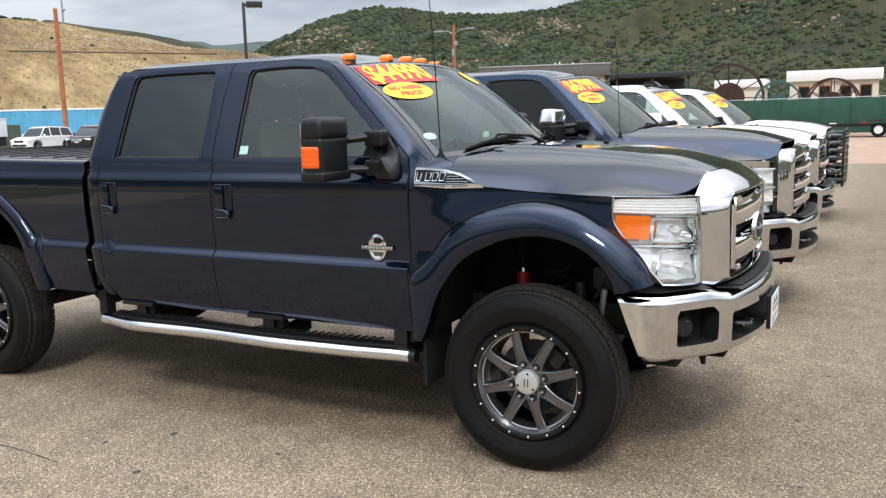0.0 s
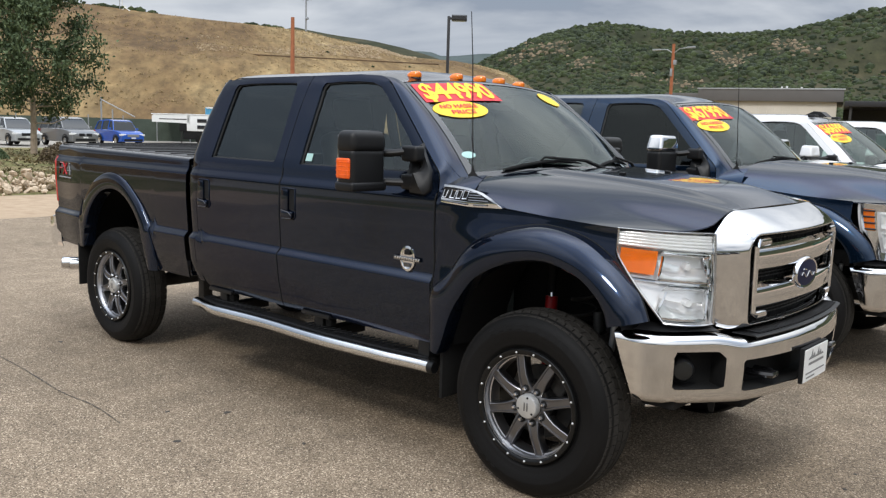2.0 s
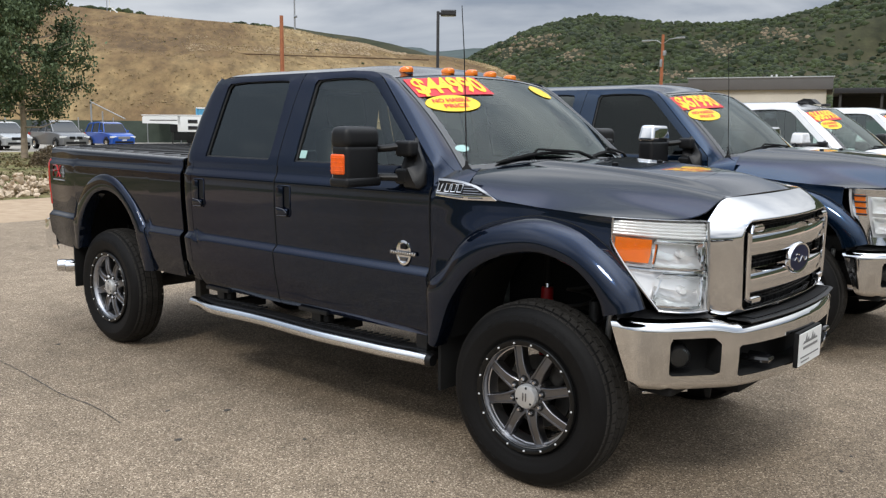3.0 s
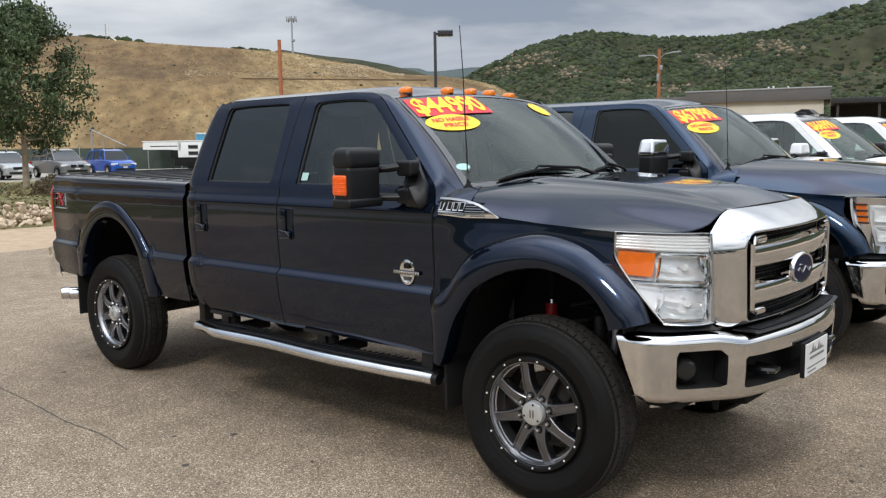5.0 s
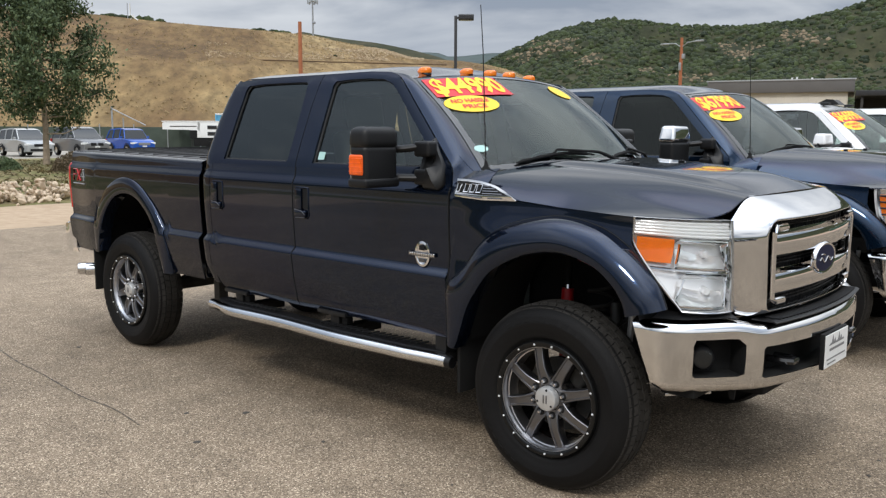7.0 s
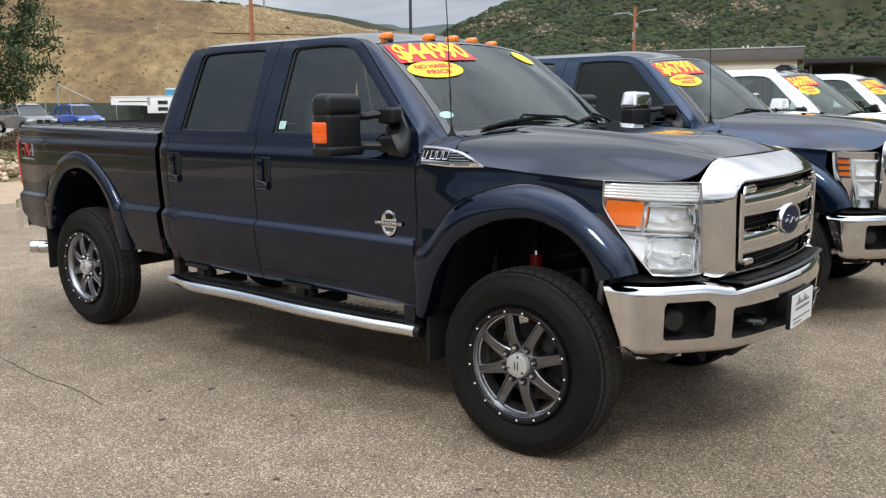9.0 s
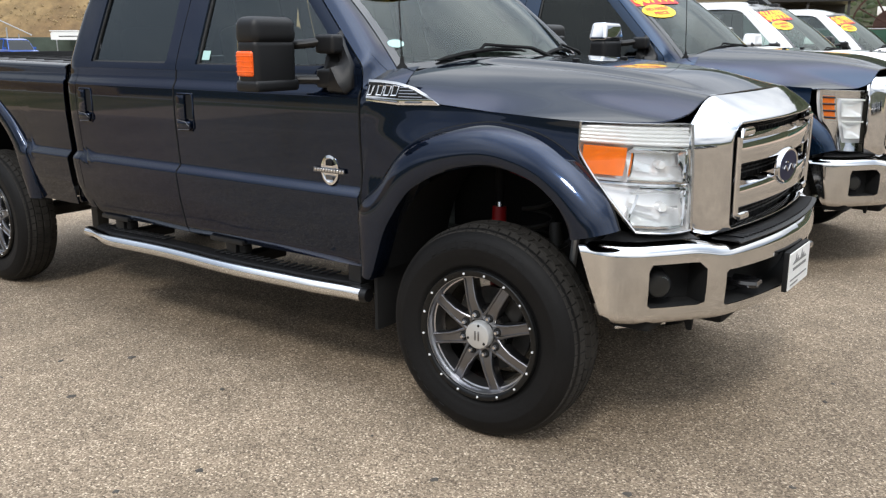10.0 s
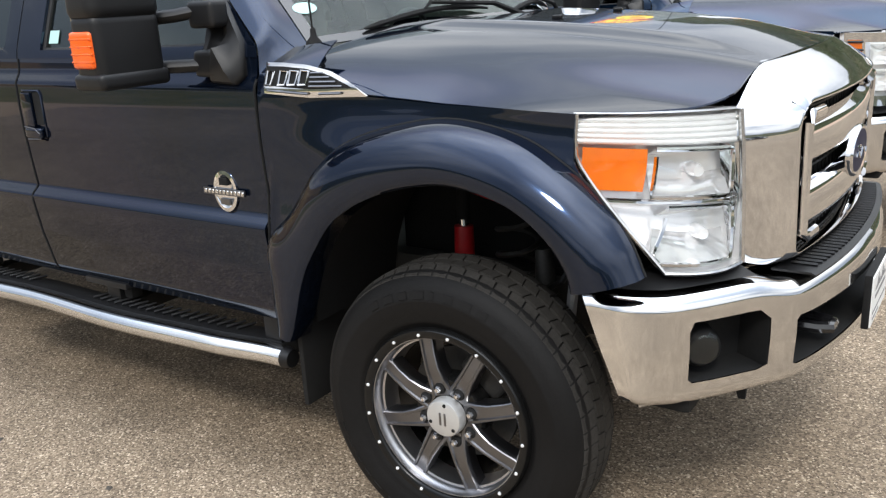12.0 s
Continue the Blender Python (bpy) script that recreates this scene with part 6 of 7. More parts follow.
def cab(parent, paint, style):
    def roof(t, s):
        a = abs(s)
        xr, xf = -2.712 + 0.02 * a ** 4, windscreen_point(s, 1.0).x - 0.006 - 0.045 * a ** 6
        x = xr + (xf - xr) * t
        y = 0.757 * s if t < 0.8 else s * (0.757 + (0.716 - 0.757) * smooth(0.8, 1.0, t))
        z = 2.003 + 0.056 * (1 - a ** 3.2)
        zf = windscreen_point(s, 1.0).z + 0.006
        k = smooth(0.72, 1.0, t) ** 1.6
        z = z * (1 - k) + zf * k
        z -= 0.030 * smooth(0.08, 0.0, t)
        return (x, y, z)
    r = part("roof", grid(roof, span(0, 1, 40), span(-1, 1, 40)), paint, parent, solid=0.006)
    for k, y in enumerate((-0.50, -0.205, 0.0, 0.205, 0.50) if style["markers"] else ()):
        x = -1.235 + 0.075 * (1 - (y / 0.5) ** 2)
        s = y / 0.757
        z = roof((x + 2.712) / (windscreen_point(s, 1.0).x + 2.712), s)[2]
        z -= 0.012
        base = part("marker_base", moved(lathe([(0.0, -0.004), (0.048, -0.004), (0.051, 0.004)], 20), pose(x, y, z - 0.003, -90, 0, 0) @ Matrix.Diagonal((1.0, 1, 0.72, 1))), BLACK, parent)
        rings = [[(x - 0.050 * q * c + 0.012 * h, y + 0.036 * q * sn, z + 0.002 + 0.035 * h) for c, sn in ((math.cos(2 * math.pi * j / 20), math.sin(2 * math.pi * j / 20)) for j in range(20))] for q, h in ((1, 0), (0.97, 0.35), (0.84, 0.72), (0.55, 0.95), (0.05, 1.0))]
        part("roof_marker", loops(rings, True, (False, True)), AMBER, base, "amber cab roof marker light")
    ws = part("windscreen", grid(lambda u, v: windscreen_point(u, v), span(-1, 1, 30), span(0, 1, 16)), GLASS_F, parent, "clear windscreen", angle=80)
    ws.visible_shadow = False
    # black edge band of the glass
    band = [grid(lambda u, v: windscreen_point(u, v) + windscreen_normal(u, v) * 0.003, span(-1, 1, 30), (0.0, 0.045)), grid(lambda u, v: windscreen_point(u, v) + windscreen_normal(u, v) * 0.003, span(-1, 1, 30), (0.975, 1.0))]
    for s in (-1, 1):
        band.append(grid(lambda u, v: windscreen_point(s * u, v) + windscreen_normal(s * u, v) * 0.003, (0.955, 1.0), span(0, 1, 16)))
    part("glass_edge", join(*band), GLOSS_BLACK, ws)
    for sgn in (-1, 1):
        edge = [(-1.23, 1.990), (-1.155, 1.965), (-1.09, 1.915), (-0.94, 1.780), (-0.80, 1.655), (-0.665, 1.535), (-0.612, 1.487), (-0.604, 1.43), (-0.60, 1.395)]
        e = curve([(x, -half(x, z), z) for x, z in edge], 20)

        def pillar(t, q):
            i = t * 19
            k = min(int(i), 18)
            a = e[k] + (e[k + 1] - e[k]) * (i - k)
            v = 1.0 - t * 1.03
            b = windscreen_point(-1.0, max(v, -0.06))
            p = Vector((float(a[0]), float(a[1]), float(a[2]))).lerp(b, q)
            bow = 0.016 * math.sin(math.pi * q)
            return (p.x + bow, p.y - bow * 0.7, p.z + bow * 0.5)
        part("windscreen_pillar", side(grid(pillar, span(0, 1, 20), span(0.03, 1, 6)), sgn), paint, parent, solid=0.005)

        # cowl side: the piece of fender between the hood and the pillar
        def cheek(t, q):
            x = -0.598 + 0.20 * t
            zl = HOOD_LINE(x) - 0.002
            zh = 1.470 + 0.02 * t
            z = zl + (zh - zl) * q
            return (x + 0.03 * q * (1 - t), -(half(x, zl) - 0.12 * q ** 1.8), z)
        part("cowl_side", side(grid(cheek, span(0, 1, 8), span(0, 1, 10)), sgn), paint, parent, solid=0.004)
    part("cowl", grid(lambda u, d: (windscreen_point(u, 0).x + 0.17 * d - 0.01, windscreen_point(u, 0).y, windscreen_point(u, 0).z - 0.012 - 0.02 * d), span(-1, 1, 24), span(0, 1, 3)), BLACK, parent, "black plastic cowl", solid=0.004)
    # rear wall with its window
    lean = Matrix.Translation((-2.790, 0, 1.5)) @ Matrix.Rotation(radians(9.5), 4, "Y")
    part("rear_wall", join(box(-2.822, -2.802, -0.90, 0.90, 0.66, 1.50, 0.006), moved(box(-0.02, 0.01, -0.76, -0.60, 0.0, 0.48, 0.006), lean), moved(box(-0.02, 0.01, 0.60, 0.76, 0.0, 0.48, 0.006), lean), moved(box(-0.02, 0.01, -0.60, 0.60, 0.42, 0.50, 0.006), lean)), paint, parent)
    rg = part("rear_glass", moved(box(-0.012, -0.005, -0.60, 0.60, 0.0, 0.42), lean), GLASS_T, parent)
    rg.visible_shadow = False
    # inside
    part("floor_pan", box(-2.70, -0.55, -0.88, 0.88, 0.62, 0.68, 0.01), INTERIOR, parent)
    part("headliner", box(-2.62, -1.20, -0.70, 0.70, 1.955, 1.975, 0.004), INTERIOR, parent)
    part("dashboard", loops([[(-0.62, y, 1.40), (-0.50, y, 1.44), (-0.72, y, 1.455), (-0.92, y, 1.44), (-0.97, y, 1.38), (-0.93, y, 1.10), (-0.70, y, 0.95)] for y in span(-0.84, 0.84, 8)], True, (True, True)), INTERIOR, parent, "dark dashboard")
    part("steering_wheel", moved(lathe([(0.185 + 0.014 * math.cos(a), 0.014 * math.sin(a)) for a in span(0, 2 * math.pi, 8)], 28), pose(-1.10, 0.40, 1.37, 0, 0, 90) @ pose(0, 0, 0, 25, 0, 0)), BLACK, parent)
    for x in (-1.52, -2.42):
        for y in (-0.40, 0.40):
            seat = part("seat", box(x - 0.18, x + 0.36, y - 0.27, y + 0.27, 0.92, 1.10, 0.05, 3), INTERIOR, parent)
            part("seat_back", moved(box(-0.07, 0.07, y - 0.26, y + 0.26, 0.0, 0.62, 0.05, 3), pose(x - 0.18, 0, 1.06, 0, -12, 0)), INTERIOR, seat)
            part("headrest", moved(box(-0.05, 0.05, y - 0.14, y + 0.14, 0.64, 0.84, 0.045, 3), pose(x - 0.18, 0, 1.06, 0, -12, 0)), INTERIOR, seat)
    part("rear_view_mirror", box(-1.00, -0.97, -0.12, 0.12, 1.83, 1.90, 0.012), BLACK, parent)


def underbody(parent, shock):
    for s in (-1, 1):
        part("frame_rail", box(-4.9, 0.75, s * 0.46 - 0.04, s * 0.46 + 0.04, 0.58, 0.74, 0.01), DARK_STEEL, parent)
    for x in (0.0, -BASE):
        ax = part("axle", tube([(x, -0.72, 0.44), (x, 0.72, 0.44)], 0.055, 12), DARK_STEEL, parent)
        part("differential", moved(lathe([(0.0, -0.16), (0.12, -0.12), (0.16, 0.0), (0.12, 0.12), (0.0, 0.16)], 16), pose(x, 0.15, 0.44)), DARK_STEEL, ax)
        for s in (-1, 1):
            part("coil_spring", tube([(x + 0.065 * math.cos(a), s * 0.52 + 0.065 * math.sin(a), 0.50 + 0.42 * a / 31.4) for a in span(0, 31.4, 70)], 0.009, 5), DARK_STEEL, ax)
    for s in (-1, 1):
        sh = part("shock_absorber", tube([(-0.185, s * 0.555, 0.50), (-0.188, s * 0.545, 0.70), (-0.191, s * 0.533, 0.878)], [0.030, 0.036, 0.031], 14), shock, parent, "red boot on the shock absorber")
        part("shock_rod", tube([(-0.191, s * 0.533, 0.874), (-0.194, s * 0.530, 0.902)], 0.017, 10), CHROME, sh)
        part("shock_top", tube([(-0.194, s * 0.530, 0.898), (-0.20, s * 0.515, 1.06)], 0.022, 10), MATTE, sh)
        part("mud_flap", box(-0.545, -0.525, *sorted((s * 0.70, s * 0.985)), 0.355, 0.98, 0.006), MATTE, parent, "black rubber mud flap")
        part("mud_flap", box(-4.46, -4.44, *sorted((s * 0.70, s * 0.98)), 0.385, 0.95, 0.006), MATTE, parent, "black rubber mud flap")
    part("engine_block", box(-0.55, 0.55, -0.40, 0.40, 0.62, 1.20, 0.05), MATTE, parent)
    part("fuel_tank", box(-2.8, -1.3, 0.05, 0.42, 0.42, 0.62, 0.05), MATTE, parent)
    part("exhaust_pipe", tube([(-1.0, -0.35, 0.52), (-2.6, -0.38, 0.52), (-3.3, -0.45, 0.62), (-4.2, -0.66, 0.58), (-4.55, -0.80, 0.53)], 0.04, 10), DARK_STEEL, parent)
    for x, z in ((-4.80, 0.515), (-4.66, 0.525)):
        tip = part("exhaust_tip", tube([(x + 0.12, -0.74, z), (x, -0.955, z)], [0.044, 0.050], 18), CHROME, parent, "polished exhaust tip")
        part("tip_bore", tube([(x + 0.02, -0.92, z), (x - 0.0015, -0.9575, z)], [0.040, 0.041], 16), MATTE, tip)
    part("crossmember", box(-2.9, -2.75, -0.46, 0.46, 0.50, 0.62, 0.02), DARK_STEEL, parent)
    part("spare_mount", box(-3.05, -2.98, -0.78, -0.70, 0.46, 0.68, 0.015), DARK_STEEL, parent)
    part("front_skid", box(0.45, 0.80, -0.45, 0.45, 0.50, 0.56, 0.02), MATTE, parent)
    part("air_dam", box(0.50, 0.66, -0.84, -0.60, 0.545, 0.60, 0.015), MATTE, parent)
    part("pale_strip", moved(box(0.0, 0.215, -0.006, 0.006, -0.004, 0.008, 0.002), pose(0.520, -0.835, 0.538, 0, 0, 52)), POLISHED, parent, "pale ribbed strip under the bumper")
    part("hanging_bracket", loops([[(0.70, -0.635, 0.60), (0.745, -0.625, 0.60), (0.745, -0.60, 0.60), (0.70, -0.60, 0.60)], [(0.725, -0.632, 0.515), (0.742, -0.630, 0.515), (0.742, -0.618, 0.515), (0.725, -0.618, 0.515)]], True, (True, True)), MATTE, parent)
    for s in (-1, 1):
        part("steering_knuckle", tube([(0.10, s * 0.62, 0.60), (0.16, s * 0.64, 0.74), (0.14, s * 0.62, 0.86)], [0.05, 0.035, 0.025], 10), DARK_STEEL, parent)
        part("brake_hose", tube([(0.12, s * 0.66, 0.72), (0.24, s * 0.70, 0.80), (0.30, s * 0.66, 0.92), (0.26, s * 0.56, 1.02)], 0.009, 6), BLACK, parent)
        part("sway_link", tube([(0.27, s * 0.72, 0.66), (0.30, s * 0.74, 0.86)], 0.016, 8), GALV, parent, "pale metal link in the wheel well")
        part("inner_bracket", box(0.22, 0.34, *sorted((s * 0.60, s * 0.68)), 0.84, 0.95, 0.02), DARK_STEEL, parent)


def side_step(parent, sgn):
    """Bright oval step tube with a black tread pad on brackets."""
    def put(shape):
        return side(shape, sgn)
    ys = lambda x: -1.000 + 0.010 * math.cos((x + 2.0) * 5.6) + 0.035 * smooth(-0.95, -0.62, x) + 0.055 * smooth(-2.45, -2.78, x)
    xs = span(-2.80, -0.625, 40)
    st = part("side_step", put(tube([(x, ys(x), 0.497) for x in xs], 0.036, 14, (1.0, 0.95))), mat("step_polished", (0.78, 0.78, 0.78), 0.13, 1.0, vary=0.04, scale=5) if sgn < 0 and not bpy.data.materials.get("step_polished") else bpy.data.materials["step_polished"], parent, "polished oval side step")
    part("step_end_cap", put(tube([(-0.626, ys(-0.63), 0.497), (-0.595, ys(-0.63), 0.497)], [0.037, 0.030], 14)), BLACK, st)
    part("step_pad", put(grid(lambda x, t: (x, ys(x) + 0.018 + 0.085 * t, 0.537 + 0.006 * math.sin(3.14 * t)), span(-2.74, -0.66, 30), span(0, 1, 6))), BLACK, st, "black tread pad", solid=0.02)
    for x0, x1 in ((-2.62, -2.02), (-1.62, -0.80)):
        for k in range(int((x1 - x0) / 0.045)):
            x = x0 + 0.045 * k
            part("pad_rib", put(tube([(x, ys(x) + 0.03, 0.552), (x + 0.025, ys(x) + 0.095, 0.554)], 0.005, 4)), BLACK, st)
    for x in (-2.50, -1.54, -0.70):
        br = part("step_bracket", put(box(x - 0.045, x + 0.045, -0.95, -0.60, 0.47, 0.53, 0.01)), MATTE, parent)
        part("bracket_arm", put(box(x - 0.04, x + 0.04, -0.94, -0.88, 0.50, 0.62, 0.012)), BLACK, br)
        if x < -1.0:
            part("bracket_cover", put(box(x - 0.125, x + 0.125, -0.968, -0.88, 0.606, 0.632, 0.008)), BLACK, br, "grey bracket cover")
        part("bracket_bolt", put(box(x + 0.05, x + 0.10, -0.93, -0.88, 0.555, 0.60, 0.012)), MATTE, br)


def side_badges(parent, paint):
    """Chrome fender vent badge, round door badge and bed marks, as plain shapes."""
    def lay(x, z, d):
        return (x, -(half(x, z) + d), z)
    low = line([(-0.565, 1.352), (-0.40, 1.340), (-0.222, 1.343)])
    high = line([(-0.565, 1.438), (-0.50, 1.437), (-0.42, 1.430), (-0.34, 1.411), (-0.28, 1.384), (-0.245, 1.360), (-0.222, 1.345)])

    def sd(x, z, d):
        w = half(x, HOOD_LINE(x)) - 0.022 * smooth(1.36, 1.44, z) + d
        return (x, -w, z)
    b = part("fender_badge", grid(lambda x, t: sd(x, low(x) + (high(x) - low(x)) * t, 0.009), span(-0.565, -0.222, 30), span(0, 1, 6)), CHROME, parent, "chrome fender vent badge", solid=0.006)
    part("badge_field", grid(lambda x, t: sd(x, low(x) + 0.024 + max(0.001, high(x) - low(x) - 0.034) * t, 0.0135), span(-0.560, -0.262, 24), span(0, 1, 4)), MATTE, b, "black vent field")
    for k in range(4):
        z = 1.372 + 0.012 * k
        part("vent_slat", tube([sd(x, z, 0.016) for x in span(-0.40, -0.295 - 0.022 * k, 6)], 0.003, 4), GUNMETAL, b)
    for x0, w in ((-0.552, 0.022), (-0.505, 0.026), (-0.470, 0.026), (-0.435, 0.026)):
        ring = [(x0, 1.376), (x0 + w, 1.377), (x0 + w + 0.004, 1.413), (x0 + 0.004, 1.415), (x0, 1.376)]
        part("badge_bar", tube([sd(x, z, 0.018) for x, z in ring], 0.0038, 5), CHROME, b, "plain chrome bars")
    for x0, x1 in ((-0.545, -0.405), (-0.37, -0.30)):
        part("badge_bar", tube([sd(x, low(x) + 0.011, 0.0155) for x in span(x0, x1, 8)], 0.0035, 4), GUNMETAL, b)
    # round badge on the door
    x0, z0 = -0.785, 1.042
    ring = [[(x0 + r * 0.052 * math.cos(a), -(half(x0, z0) + d), z0 + r * 0.066 * math.sin(a)) for a in span(0, 2 * math.pi, 32)[:-1]] for r, d in ((1.0, 0.0), (1.0, 0.006), (0.82, 0.008), (0.74, 0.005), (0.5, 0.0055), (0.05, 0.006))]
    rb = part("round_badge", loops(ring, True, (False, True)), CHROME, parent, "round chrome door badge")
    part("badge_band", box(x0 - 0.092, x0 + 0.092, -(half(x0, z0) + 0.014), -(half(x0, z0) + 0.006), z0 - 0.012, z0 + 0.010, 0.003), GUNMETAL, rb, "plain grey band")
    part("badge_bar", join(*[box(x0 - 0.085 + 0.0165 * k, x0 - 0.074 + 0.0165 * k, -(half(x0, z0) + 0.0165), -(half(x0, z0) + 0.013), z0 - 0.0075, z0 + 0.0055, 0.001, 1) for k in range(11)]), POLISHED, rb, "unreadable chrome bars")
    part("badge_bar", box(x0 - 0.018, x0 + 0.018, -(half(x0, z0) + 0.012), -(half(x0, z0) + 0.006), z0 + 0.020, z0 + 0.044, 0.002), MATTE, rb)
    part("badge_bar", box(x0 - 0.020, x0 + 0.020, -(half(x0, z0) + 0.012), -(half(x0, z0) + 0.006), z0 - 0.042, z0 - 0.022, 0.002), GUNMETAL, rb)
    # bed decal
    for pts, m, nm in (([(-4.78, 1.262), (-4.775, 1.352), (-4.70, 1.352)], RED_LENS, "red bar"), ([(-4.775, 1.31), (-4.715, 1.31)], RED_LENS, "red bar"), ([(-4.70, 1.262), (-4.62, 1.352)], RED_LENS, "red bar"), ([(-4.695, 1.352), (-4.625, 1.262)], RED_LENS, "red bar"), ([(-4.56, 1.352), (-4.605, 1.295), (-4.535, 1.295)], GALV, "grey bar"), ([(-4.555, 1.335), (-4.555, 1.262)], GALV, "grey bar"), ([(-4.78, 1.238), (-4.54, 1.238)], GALV, "grey bar")):
        part("decal_bar", tube([lay(x, z, 0.0) for x, z in pts], 0.009 if z else 0.008, 5, (1, 0.6)), m, parent, nm)


def bed(parent, paint):
    part("tonneau_cover", grid(lambda x, y: (x, y, 1.472 + 0.030 * (-2.8 - x) / 2.05 + 0.010 * (1 - (y / 0.9) ** 2)), span(-2.89, -4.84, 20), span(-0.90, 0.90, 12)), mat("tonneau", (0.035, 0.034, 0.034), 0.55, vary=0.1, scale=4, bump=0.1, bump_scale=80) if not bpy.data.materials.get("tonneau") else bpy.data.materials["tonneau"], parent, "dark folding bed cover", solid=0.012)
    for k in range(9):
        x = -3.04 - 0.21 * k
        part("cover_seam", tube([(x, y, 1.488 + 0.030 * (-2.8 - x) / 2.05 - 0.010 * (y / 0.9) ** 2) for y in span(-0.86, 0.86, 8)], 0.004, 5), MATTE, parent)
    part("tailgate", box(-4.90, -4.855, -0.80, 0.80, 0.72, 1.49, 0.015), paint, parent)
    part("bed_front", box(-2.905, -2.880, -0.93, 0.93, 0.66, 1.46, 0.008), paint, parent)
    # dark filler added to stop light showing through the gap behind the cab
    for s in (-1, 1):
        part("bed_gap_filler", box(-2.862, -2.838, *sorted((s * 0.86, s * 0.940)), 0.70, 1.42, 0.004), MATTE, parent)
    part("bed_floor", box(-4.85, -2.91, -0.5, 0.5, 0.76, 0.80, 0.008), MATTE, parent)
    pts = curve([(-4.80, -0.955), (-4.93, -0.965), (-5.03, -0.93), (-5.06, -0.80), (-5.08, -0.40), (-5.08, 0.0)], 24)
    shape = loops([[(float(p[0]) + d * (1 if i < 6 else 1), float(p[1]), z) for d, z in ((0.03, 0.66), (0.0, 0.70), (-0.012, 0.80), (0.0, 0.885), (0.05, 0.90))] for i, p in enumerate(pts)], False)
    part("rear_bumper", join(shape, flipped(shape)), CHROME, parent, "chrome rear bumper", solid=0.005)


def antenna(parent, y):
    a = part("antenna", tube([(-0.500, y, 1.480), (-0.512, y, 1.75), (-0.53, y + 0.005, 2.06), (-0.552, y + 0.01, 2.285)], [0.0032, 0.003, 0.0026, 0.002], 6), MATTE, parent, "thin black whip antenna")
    part("antenna_base", moved(lathe([(0.0, 0.045), (0.008, 0.043), (0.010, 0.02), (0.024, 0.004), (0.026, -0.01)], 16), pose(-0.500, y, 1.480, 90, 0, 0)), MATTE, a)


def lifted_pickup():
    style = {"flare": 1.052, "signal": SIGNAL, "markers": True, "glass_s": GLASS_S, "spoke": GUNMETAL, "hub": HUB_CAP, "bumper": BUMPER_CHROME}
    t = thing("pickup_truck", "dark blue lifted crew cab pickup with chrome grille and black wheels", "pickup truck", group="trucks for sale in a row")
    for sgn in (-1, 1):
        body_side(t, sgn, BLUE, style)
        headlight(t, sgn)
        tow_mirror(t, sgn, BLACK, style)
        side_step(t, sgn)
    place = hood(t, BLUE)
    grille_surround(t)
    bumper(t, style)
    plate(t, -0.065)
    cab(t, BLUE, style)
    underbody(t, RED_SHOCK)
    bed(t, BLUE)
    side_badges(t, BLUE)
    antenna(t, -0.826)
    wiper(t, -0.62, -0.05, place)
    wiper(t, 0.12, 0.68, place)
    price_sign(t, "$44990", -0.605, 0.860)
    part("round_sticker", on_screen(flat_oval(1, 1), -0.93, 0.20, 0.046, 0.032, 0.004), TEAL, t, "teal oval sticker")
    part("yellow_sheet", on_screen(flat_oval(1, 1), 0.60, 0.85, 0.16, 0.085, 0.005), PRICE_YELLOW, t, "yellow sign on the windscreen")
    for x in (0.0, -BASE):
        for sgn in (-1, 1):
            wheel(t, x, sgn, style)
    return t


lifted_pickup()


# ---- the other trucks of the row ----
def lamp_cluster(parent, sgn, white):
    """Stacked chrome headlight in the shape of a bracket, with an amber lattice."""
    def put(shape):
        return side(shape, sgn)

    def surf(u, v, depth=0.0):
        a = np.array((0.440 + 0.10 * v * v, -0.900 + 0.03 * v, 1.300 - 0.37 * v))
        b = np.array((0.690, -0.715, 1.290 - 0.37 * v))
        p = a + (b - a) * u
        bow = math.sin(math.pi * u) * 0.045 - depth
        return (p[0] + bow * 0.7, p[1] - bow * 0.7, p[2])
    lamp = part("headlight", put(grid(lambda u, v: surf(u, v, 0.045), span(0, 1, 12), span(0, 1, 12))), REFLECTOR, parent, "stacked chrome headlight with amber corner")
    part("bracket_frame", put(join(grid(lambda u, v: surf(0.30 * u, v, 0.01), span(0, 1, 8), span(0, 1, 12)), grid(lambda u, v: surf(u, 0.13 * v, 0.008), span(0.25, 1, 8), span(0, 1, 4)), grid(lambda u, v: surf(u, 0.86 + 0.14 * v, 0.008), span(0.25, 1, 8), span(0, 1, 4)))), CHROME, lamp, angle=60)
    part("amber_marker", put(grid(lambda u, v: surf(0.04 + 0.20 * u, 0.10 + 0.38 * v, 0.003), span(0, 1, 6), span(0, 1, 6))), AMBER, lamp, "amber corner marker")
    for k in range(4):
        part("lattice_bar", put(tube([surf(u, 0.12 + 0.11 * k, -0.002) for u in span(0.03, 0.25, 5)], 0.006, 5)), BLACK, lamp)
    for k, v in enumerate((0.30, 0.66)):
        part("lamp_cell", put(grid(lambda a, b: surf(0.62 + 0.24 * a, v + 0.13 * b, 0.012 + 0.03 * (1 - max(abs(a), abs(b)) ** 2)), span(-1, 1, 8), span(-1, 1, 8))), REFLECTOR, lamp, angle=60)
        part("light_bar", put(tube([surf(u, v - 0.15, 0.004) for u in span(0.36, 0.92, 8)], 0.006, 6)), white, lamp)
    lens = part("lens", put(grid(lambda u, v: surf(u, v, -0.004), span(0, 1, 14), span(0, 1, 12))), LENS, lamp, "clear lens", angle=60)
    lens.visible_shadow = False


